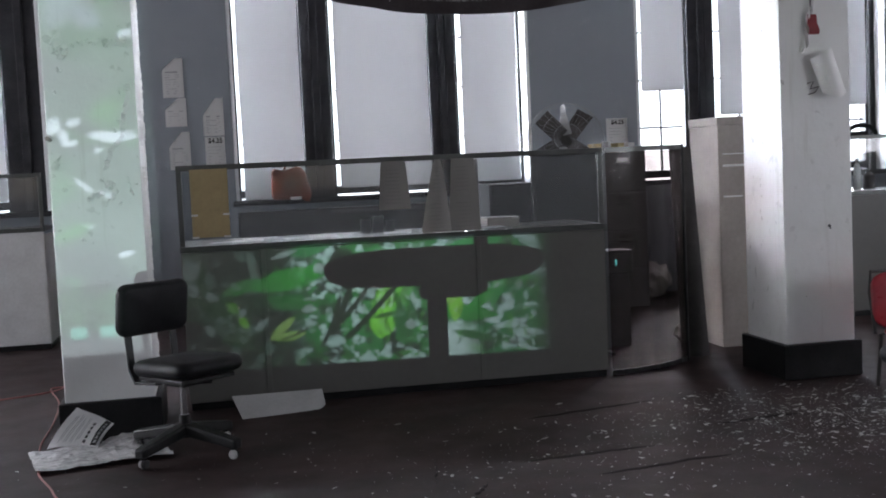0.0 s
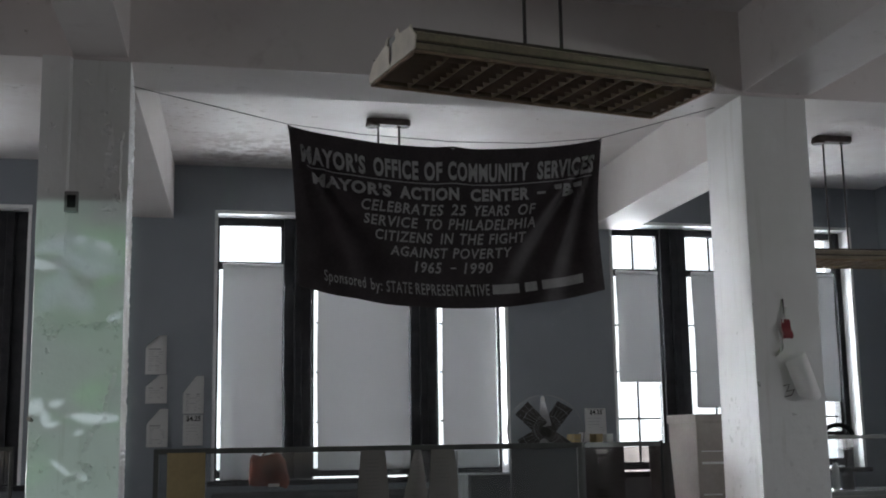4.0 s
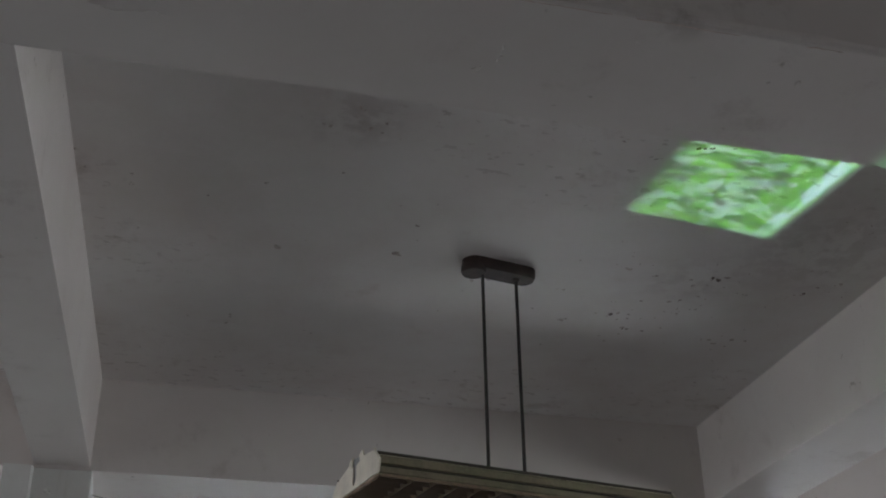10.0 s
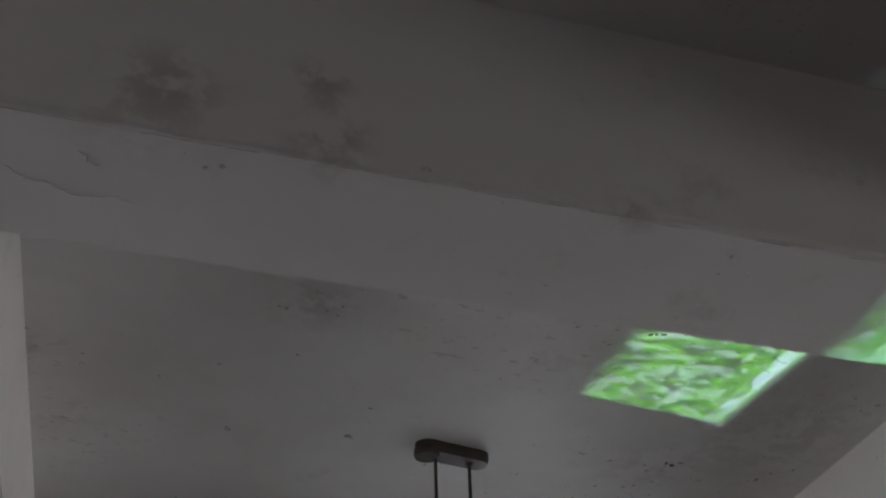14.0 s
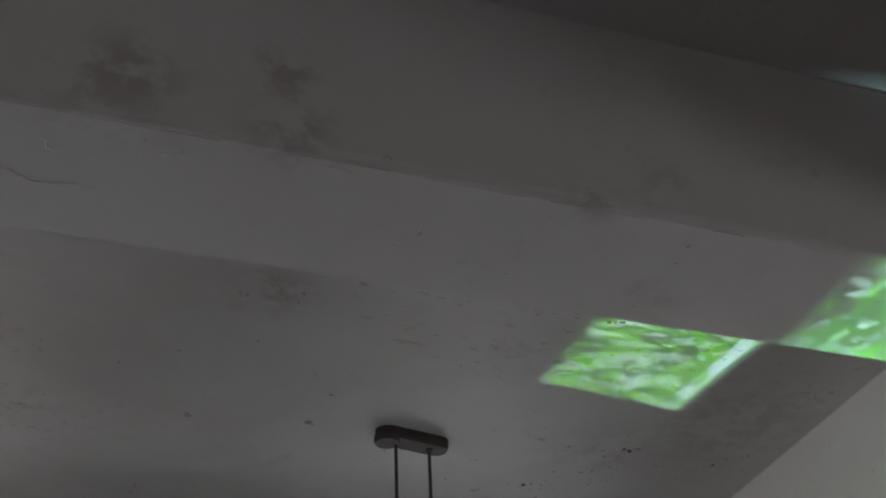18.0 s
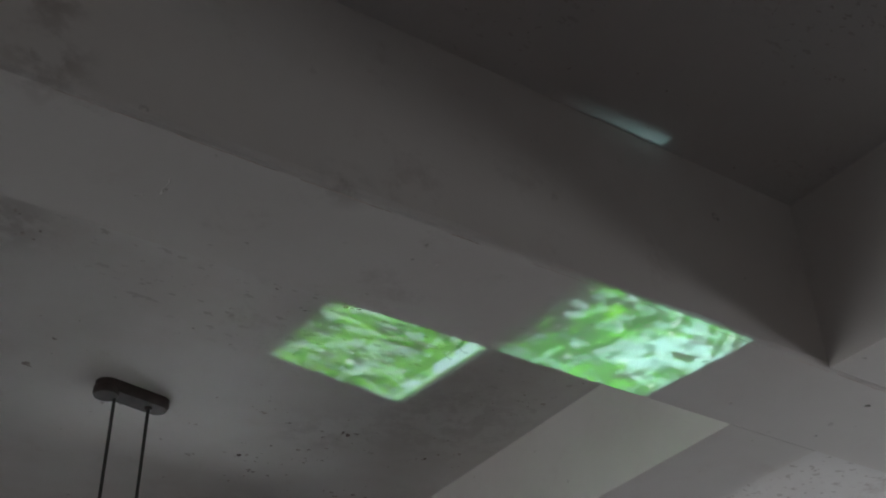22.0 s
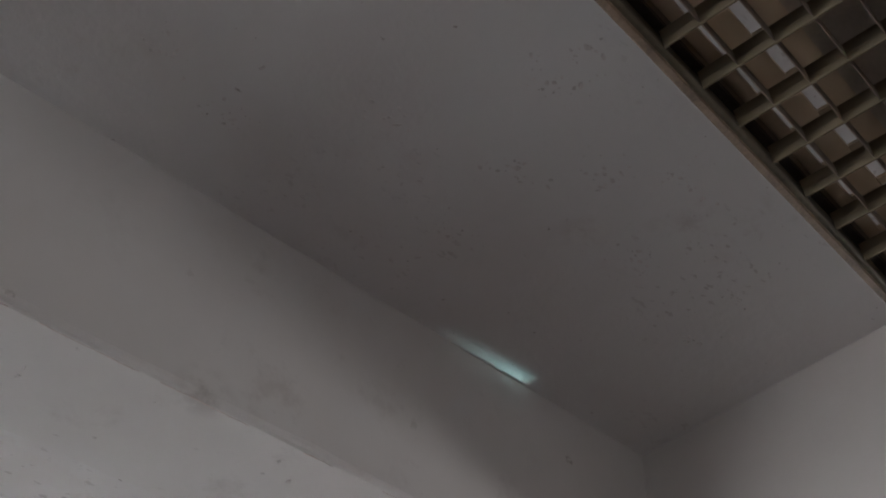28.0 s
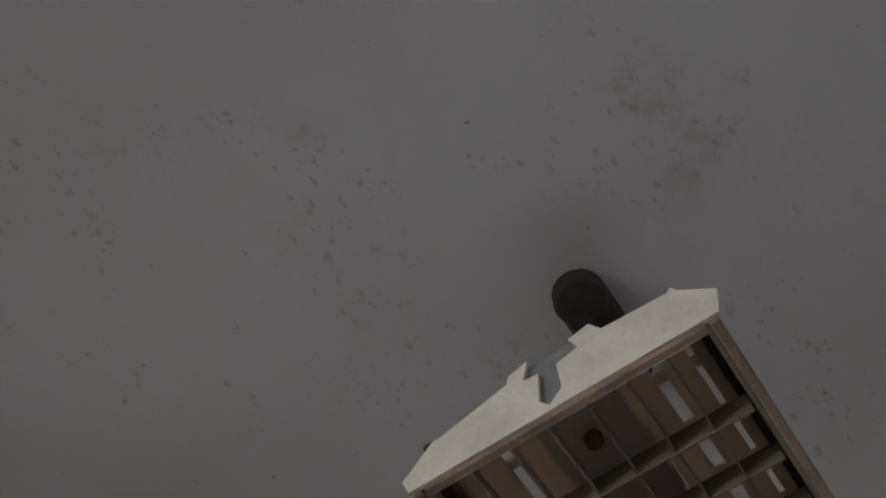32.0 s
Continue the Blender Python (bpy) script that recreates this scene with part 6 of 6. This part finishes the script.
        faces = [(j * w + i, j * w + i + 1, (j + 1) * w + i + 1, (j + 1) * w + i) for j in range(self.nv) for i in range(self.nu)]
        me = bpy.data.meshes.new("picture_film")
        me.from_pydata(co.reshape(-1, 3).tolist(), [], faces)
        layer = me.color_attributes.new("picture", "FLOAT_COLOR", "POINT")
        layer.data.foreach_set("color", np.concatenate([np.clip(self.c, 0, 1), np.ones((*self.u.shape, 1))], axis=2).astype(np.float32).ravel())
        me.materials.append(M_FILM)
        return me


GREENS = ((0.03, 0.22, 0.03), (0.05, 0.34, 0.04), (0.02, 0.13, 0.03), (0.1, 0.42, 0.06))
LIMES = ((0.35, 0.72, 0.06), (0.22, 0.62, 0.06), (0.5, 0.8, 0.2))
SKIES = ((0.62, 0.86, 0.82), (0.8, 0.97, 0.93), (0.45, 0.66, 0.62))
DARKS = ((0.012, 0.025, 0.014), (0.02, 0.05, 0.02), (0.03, 0.04, 0.035))


def counter_slide():
    """Broad leaves, slanting dark stems and gaps of sky; dim towards the column."""
    p = Slide(320, 120, 3.1, (0.012, 0.03, 0.016), 5)
    p.lay((p.cloud(4) - 0.5) * 3, (0.02, 0.09, 0.025))
    p.scatter(30, (0.6, 1.0, 0.0, 1.0), (0.05, 0.16), (0.25, 0.5), GREENS)
    p.scatter(160, (0.0, 0.62, 0.0, 1.0), (0.015, 0.06), (0.3, 0.7), GREENS[:1] + DARKS, strength=0.6)

    def at(x, z):
        return (x + 0.2) / 2.19, (z - 0.2) / 0.685
    mid = np.clip((p.u - 0.3) / 0.08, 0, 1)
    p.lay(mid * (p.cloud(11, 21) - 0.35) * 4, (0.035, 0.2, 0.05))
    p.lay(mid * (p.cloud(16, 22) - 0.56) * 8, (0.34, 0.5, 0.44))
    p.lay((1 - mid) * (p.cloud(12, 23) - 0.6) * 5, (0.1, 0.17, 0.13))
    pale, grey = (0.52, 0.68, 0.62), (0.26, 0.34, 0.31)
    for x, z, l, w, a, c in (
            # broad leaves one over the other
            (0.46, 0.69, 0.36, 0.1, 11, (0.03, 0.3, 0.035)), (0.2, 0.66, 0.18, 0.06, 20, (0.03, 0.24, 0.04)), (0.45, 0.565, 0.3, 0.075, -4, (0.02, 0.17, 0.03)), (0.26, 0.57, 0.17, 0.1, 165, (0.012, 0.045, 0.016)),
            (0.15, 0.55, 0.07, 0.045, 130, (0.12, 0.36, 0.04)), (0.205, 0.465, 0.07, 0.035, 120, (0.2, 0.55, 0.05)), (0.41, 0.42, 0.15, 0.04, 42, (0.3, 0.5, 0.12)), (0.45, 0.375, 0.14, 0.04, 9, (0.3, 0.52, 0.12)),
            (0.73, 0.71, 0.12, 0.05, 45, (0.03, 0.22, 0.05)), (0.66, 0.73, 0.1, 0.04, 50, (0.03, 0.2, 0.05)), (0.57, 0.85, 0.2, 0.06, 8, (0.03, 0.22, 0.06)),
            # lit leaves at the dark edge
            (1.0, 0.545, 0.27, 0.11, 62, (0.2, 0.62, 0.06)), (0.97, 0.41, 0.13, 0.12, 75, (0.19, 0.64, 0.05)), (0.9, 0.73, 0.1, 0.06, 60, (0.16, 0.5, 0.05)), (1.04, 0.62, 0.16, 0.06, 55, (0.26, 0.6, 0.1)),
            (1.1, 0.44, 0.2, 0.11, 80, (0.02, 0.13, 0.03)), (1.12, 0.6, 0.16, 0.05, 70, (0.1, 0.3, 0.08)), (0.99, 0.46, 0.13, 0.022, 8, (0.02, 0.08, 0.02)), (1.06, 0.54, 0.12, 0.03, 110, (0.02, 0.1, 0.02)), (0.93, 0.5, 0.08, 0.02, 80, (0.03, 0.16, 0.03)),
            # gaps of sky
            (0.63, 0.745, 0.06, 0.05, 30, grey), (0.88, 0.68, 0.14, 0.045, 55, pale), (0.99, 0.66, 0.12, 0.05, 45, pale), (0.76, 0.52, 0.08, 0.05, 60, grey), (0.56, 0.52, 0.06, 0.04, 10, grey), (1.13, 0.4, 0.05, 0.05, 90, grey), (0.86, 0.57, 0.08, 0.02, 45, grey),
            (-0.06, 0.77, 0.09, 0.08, 100, grey), (-0.055, 0.66, 0.07, 0.05, 90, grey), (0.04, 0.62, 0.06, 0.035, 150, grey), (0.025, 0.43, 0.06, 0.04, 110, grey), (0.2, 0.52, 0.05, 0.03, 60, grey), (0.44, 0.83, 0.12, 0.025, 15, grey), (0.3, 0.45, 0.08, 0.03, 40, grey)):
        p.leaf(*at(x, z), l, w, a, c, 0.25, 0.85)
    p.scatter(70, (0.34, 0.56, 0.3, 0.8), (0.012, 0.04), (0.3, 0.7), (pale, grey, grey) + DARKS, strength=0.7)
    p.scatter(50, (0.48, 0.62, 0.45, 0.8), (0.015, 0.05), (0.25, 0.5), (pale, grey) + DARKS + GREENS[:2], turn=50, strength=0.8)
    p.scatter(40, (0.0, 0.2, 0.2, 0.9), (0.012, 0.035), (0.3, 0.7), (grey,) + DARKS, strength=0.7)
    p.scatter(30, (0.52, 0.65, 0.1, 0.6), (0.015, 0.05), (0.25, 0.5), DARKS + GREENS[1:], turn=75, strength=0.7)
    # beyond the dark stripe: a mottle of sky and leaves
    far = np.clip((p.u - 0.655) / 0.02, 0, 1)
    p.lay(far * (p.cloud(9, 24, 1.4) - 0.3) * 3, (0.035, 0.24, 0.07))
    p.lay(far * (p.cloud(13, 25, 1.4) - 0.5) * 6, (0.5, 0.7, 0.66))
    p.lay(far * np.clip((0.3 - p.v) / 0.1, 0, 1) * np.clip((0.8 - p.u) / 0.05, 0, 1) * 0.8, (0.62, 0.8, 0.76))
    p.leaf(0.755, 0.36, 0.3, 0.07, -8, (0.03, 0.28, 0.04))
    p.leaf(0.73, 0.43, 0.16, 0.06, 84, (0.24, 0.66, 0.06))
    p.leaf(0.70, 0.5, 0.12, 0.06, 160, (0.3, 0.62, 0.12))
    p.leaf(0.80, 0.46, 0.22, 0.05, 35, (0.04, 0.34, 0.05))
    p.leaf(0.85, 0.6, 0.24, 0.06, 70, (0.05, 0.34, 0.08))
    p.leaf(0.78, 0.16, 0.2, 0.04, 165, (0.03, 0.16, 0.04))
    p.leaf(0.78, 0.92, 0.3, 0.07, 10, (0.05, 0.38, 0.1))
    p.scatter(110, (0.66, 0.95, 0.05, 1.0), (0.012, 0.05), (0.25, 0.55), (pale, grey) + GREENS + DARKS[1:2], turn=60, strength=0.8)
    p.scatter(60, (0.86, 1.0, 0.0, 1.0), (0.015, 0.05), (0.3, 0.6), SKIES[2:] + GREENS + DARKS[:2], turn=120)
    for x0, z0, x1, z1, w in ((0.68, 0.36, 0.84, 0.76, 0.03), (0.62, 0.3, 0.74, 0.58, 0.02), (0.72, 0.42, 0.96, 0.72, 0.022), (0.76, 0.34, 1.12, 0.7, 0.026), (0.4, 0.36, 0.56, 0.42, 0.01), (0.3, 0.4, 0.4, 0.5, 0.012), (0.62, 0.62, 0.74, 0.78, 0.012)):
        p.stem(*at(x0, z0), *at(x1, z1), w, (0.015, 0.032, 0.016), 0.015)
    dusk = 0.42 + 0.58 * np.clip((p.u - 0.1) / 0.5, 0, 1)
    p.c = p.c * dusk[..., None]
    p.fade(0.02, 0.07, 0.015, 0.05)
    return p


def ceiling_slide():
    """Bright foliage; soft pale leaves where it meets the beam, finer twigs behind it, a white rim on one side."""
    p = Slide(240, 340, 0.45, (0.075, 0.30, 0.06), 9)
    p.lay((p.cloud(14) - 0.48) * 3, (0.075, 0.14, 0.085))
    p.lay((p.cloud(22, 1) - 0.55) * 4, (0.16, 0.55, 0.08))
    # the part on the beam: soft leaves, paler to one side
    pale = np.clip((p.u - 0.45) / 0.2, 0, 1) * np.clip((0.34 - p.v) / 0.05, 0, 1) * np.clip((p.v - 0.03) / 0.06, 0, 1)
    p.lay(pale * np.clip((p.cloud(26, 2) - 0.27) * 4, 0, 1), (0.48, 0.78, 0.72))
    for u, v, l, w, a, c in ((0.12, 0.14, 0.035, 0.022, 10, SKIES[0]), (0.17, 0.18, 0.03, 0.016, 150, SKIES[0]), (0.40, 0.17, 0.028, 0.009, 50, SKIES[1]), (0.58, 0.09, 0.026, 0.009, 75, SKIES[1]), (0.63, 0.13, 0.02, 0.008, 30, SKIES[1]),
                             (0.34, 0.28, 0.022, 0.012, 20, SKIES[0]), (0.38, 0.33, 0.018, 0.012, 60, SKIES[1]), (0.50, 0.25, 0.02, 0.01, 15, SKIES[0]), (0.28, 0.06, 0.022, 0.012, 30, SKIES[2]), (0.25, 0.22, 0.035, 0.018, 80, LIMES[1]),
                             (0.3, 0.13, 0.05, 0.03, 60, LIMES[1]), (0.66, 0.3, 0.04, 0.018, 40, LIMES[1]), (0.8, 0.32, 0.03, 0.012, 20, SKIES[0]), (0.2, 0.3, 0.03, 0.02, 100, GREENS[3])):
        p.leaf(u, v, l, w, a, c, 0.7, 0.8)
    p.scatter(40, (0.45, 0.97, 0.04, 0.34), (0.008, 0.02), (0.35, 0.7), SKIES + GREENS[1:2], strength=0.8)
    p.scatter(160, (0.05, 0.98, 0.05, 0.36), (0.003, 0.011), (0.3, 0.6), LIMES[:2] + GREENS + SKIES[:1], strength=0.45, edge=0.6)
    p.stem(0.22, 0.21, 0.45, 0.15, 0.0016, (0.04, 0.12, 0.05))
    p.stem(0.52, 0.22, 0.78, 0.19, 0.0016, (0.06, 0.16, 0.08))
    front = p.v < 0.5
    p.lay(front * np.clip((p.cloud(30, 11) - 0.5) * 4, 0, 0.5) * np.clip((0.75 - p.u) / 0.3, 0, 1), (0.045, 0.17, 0.07))
    p.lay(front * np.clip((p.cloud(38, 12) - 0.6) * 6, 0, 0.45), (0.42, 0.68, 0.62))
    p.lay(front * np.clip((p.cloud(46, 13, 1.6) - 0.62) * 6, 0, 0.5), (0.05, 0.2, 0.09))
    # behind the beam: fine leaves and twigs
    p.lay((p.cloud(40, 3, 2.5) - 0.42) * 3 * (p.v > 0.62), (0.26, 0.62, 0.08))
    p.scatter(140, (0.0, 0.9, 0.66, 1.0), (0.004, 0.014), (0.2, 0.45), LIMES[:2] + GREENS[:2] + SKIES[:1] + GREENS[2:3], turn=12)
    for k in range(14):
        v = 0.68 + 0.3 * p.rnd.random()
        u = 0.7 * p.rnd.random()
        p.stem(u, v, u + p.rnd.uniform(0.2, 0.4), v + p.rnd.uniform(-0.04, 0.04), 0.0014, (0.03, 0.08, 0.03), 0.004)
    p.lay((p.cloud(40, 4, 2.4) - 0.58) * 3.5 * (p.v > 0.64) * (p.u < 0.85), (0.62, 0.88, 0.76))
    p.lay((p.cloud(60, 7, 2.2) - 0.6) * 5 * (p.v > 0.64) * (p.u < 0.85), (0.03, 0.1, 0.03))
    p.scatter(700, (0.0, 0.88, 0.66, 1.0), (0.002, 0.0065), (0.3, 0.6), LIMES + GREENS[:2] + SKIES[:2] + DARKS[1:2], turn=12, strength=0.8, edge=0.4)
    p.lay((p.v > 0.64) * np.clip((p.cloud(70, 14, 3.0) - 0.55) * 5, 0, 0.6) * (p.u < 0.85), (0.035, 0.14, 0.04))
    p.lay((p.v > 0.64) * np.clip((p.cloud(60, 16, 2.6) - 0.5) * 4, 0, 0.6) * (p.u < 0.85), (0.2, 0.6, 0.06))
    p.lay((p.v > 0.64) * np.clip((p.cloud(85, 15, 2.4) - 0.63) * 7, 0, 0.7) * (p.u < 0.85), (0.58, 0.82, 0.74))
    p.scatter(40, (0.1, 0.8, 0.66, 1.0), (0.0015, 0.003), (0.4, 0.8), DARKS[:1])
    rim = np.clip((p.u - 0.83) / 0.02, 0, 1) * np.clip((0.95 - p.u) / 0.03, 0, 1) * (p.v > 0.5) * np.clip(p.cloud(44, 5) * 2.6 - 0.5, 0.15, 1)
    p.lay(rim, (0.6, 0.84, 0.82))
    p.lay(np.clip((p.u - 0.94) / 0.02, 0, 1) * (p.v > 0.5), (0.16, 0.2, 0.18))
    # the strip that slips past the beam
    strip = np.clip((0.056 - p.v) / 0.006, 0, 1)
    p.lay(strip, (0.0, 0.0, 0.0))
    p.lay(strip * np.clip((p.u - 0.25) / 0.45, 0, 1) ** 1.5 * np.clip((0.8 - p.u) / 0.03, 0, 1) * np.clip(p.v / 0.045, 0, 1) ** 0.7, (0.14, 0.2, 0.2))
    p.fade(0.12, 0.03, 0.03, 0.012)
    p.c = p.c * np.clip(0.12 + p.u / 0.26 + (p.v > 0.5), 0, 1)[..., None]
    p.c = np.clip(p.c, 0, 1) ** 1.3 * 1.12
    return p


def column_slide():
    """Pale green mist with a few sharp pale shards."""
    p = Slide(120, 300, 0.27, (0.27, 0.355, 0.3), 12)
    p.lay((p.cloud(5, 0, 1.5) - 0.5) * 3, (0.22, 0.36, 0.24))
    p.lay((p.cloud(6, 1, 1.5) - 0.55) * 4, (0.22, 0.25, 0.24))
    p.lay((p.cloud(8, 2, 1.5) - 0.62) * 5, (0.25, 0.45, 0.27))

    def at(x, z):
        return (x + 0.8) / 0.58, (z - 0.42) / 2.18
    shard = (0.86, 0.95, 0.97)
    for x, z, l, w, a in ((-0.66, 2.27, 0.04, 0.013, 170), (-0.475, 2.395, 0.016, 0.009, 20), (-0.36, 2.37, 0.024, 0.01, 160), (-0.29, 2.02, 0.024, 0.009, 20), (-0.655, 1.585, 0.024, 0.018, 60),
                          (-0.61, 1.53, 0.022, 0.013, 100), (-0.56, 1.6, 0.022, 0.009, 15), (-0.58, 1.5, 0.022, 0.008, 10), (-0.4, 1.525, 0.055, 0.013, 172), (-0.33, 1.53, 0.04, 0.012, 175), (-0.53, 1.29, 0.032, 0.006, 140), (-0.43, 1.245, 0.02, 0.006, 150),
                          (-0.52, 1.09, 0.018, 0.005, 160), (-0.45, 1.46, 0.014, 0.005, 20), (-0.35, 0.94, 0.025, 0.006, 10)):
        u, v = at(x, z)
        p.leaf(u, v, l, w, a, shard, 0.25, 0.9)
    for x, z, l, w, turn in ((-0.42, 2.36, 0.1, 0.02, 160), (-0.5, 2.3, 0.09, 0.016, 140), (-0.4, 2.27, 0.1, 0.022, 165), (-0.6, 2.14, 0.06, 0.03, 60), (-0.47, 2.1, 0.05, 0.025, 150), (-0.62, 2.36, 0.05, 0.015, 15), (-0.54, 2.22, 0.06, 0.01, 120)):
        p.leaf(*at(x, z), l, w * 1.4, turn, (0.5, 0.58, 0.64), 0.7, 0.6)
    for x, z, l, w in ((-0.6, 1.06, 0.06, 0.022), (-0.4, 1.66, 0.05, 0.03), (-0.33, 2.2, 0.05, 0.02)):
        u, v = at(x, z)
        p.leaf(u, v, l, w, 20, (0.25, 0.46, 0.25), 0.8)
    # Chair-seat shadow low on the column, painted into the film as grey.
    low = p.v < (0.805 - 0.42) / 2.18
    p.lay(low * 0.55, (0.2, 0.2, 0.2))
    for x in (-0.6, -0.46):
        u, v = at(x, 0.545)
        p.lay((np.abs(p.u - u) < 0.065) * (np.abs(p.v - v) < 0.014), (0.34, 0.6, 0.5))
    p.fade(0.04, 0.04, 0.01, 0.012)
    return p


M_BODY = plain("black_projector_shell", (0.015, 0.015, 0.016), 0.5, vary=0.2)


def projector(at, corners, watts, slide, label, blur=0.0003):
    """A video projector on the floor: a shell with an aperture, the picture film in it and a small bright lamp behind."""
    eye = Vector(at)
    ways = [(Vector(c) - eye).normalized() for c in corners]
    axis = sum(ways, Vector()).normalized()
    throw = 0.2
    quad = [eye + w * (throw / w.dot(axis)) for w in ways]
    mid = sum(quad, Vector()) / 4
    rim = [mid + (q - mid) * 1.25 + (q - mid).normalized() * 0.02 for q in quad]
    back = [r - axis * (throw + 0.06) for r in rim]
    t = thing("video_projector", at, label, "projector", "projectors")
    inv = Matrix.Translation(-eye)
    bm = B()
    vs = {k: [bm.verts.new(v) for v in pts] for k, pts in (("q", quad), ("r", rim), ("b", back))}
    for i in range(4):
        j = (i + 1) % 4
        bm.faces.new((vs["q"][i], vs["q"][j], vs["r"][j], vs["r"][i]))
        bm.faces.new((vs["r"][i], vs["r"][j], vs["b"][j], vs["b"][i]))
    bm.faces.new(vs["b"])
    bm.transform(inv)
    part("shell", bm, M_BODY, t)
    bm = B()
    rod(bm, (0, 0, -eye.z), (0, 0, -0.02), 0.05, 0.03)
    part("foot", bm, M_BODY, t)
    film = new("picture_film", slide.film([q - eye for q in quad]))
    film.parent = t
    film["label"] = "bright green leaf picture"
    data = bpy.data.lights.new("projector_lamp", "SPOT")
    data.spot_size, data.spot_blend = 2.1 * max(w.angle(axis) for w in ways), 0.0
    data.energy, data.shadow_soft_size, data.color = watts, blur, (0.88, 1.0, 1.0)
    new("projector_lamp", data).matrix_world = look(eye, eye + axis)
    return t


projector((3.25, 2.17, 0.42), ((2.0, 2.06, SOFFIT), (2.755, 2.06, SOFFIT), (2.594, 3.667, SOFFIT), (1.952, 3.58, SOFFIT)), 950, ceiling_slide(), "black video projector on the floor throwing a leaf picture upwards", 0.00016)
projector((1.5, -1.5, 0.272), ((-0.2, 6.65, 0.21), (1.99, 6.65, 0.19), (1.99, 6.65, 0.885), (-0.2, 6.65, 0.89)), 3000, counter_slide(), "black video projector on the floor facing the counter", 0.00014)
projector((-1.3, -0.8, 0.36), ((-0.8, 6.13, 0.42), (-0.22, 6.13, 0.42), (-0.22, 6.13, 2.6), (-0.8, 6.13, 2.6)), 1600, column_slide(), "black video projector on the floor facing the column")
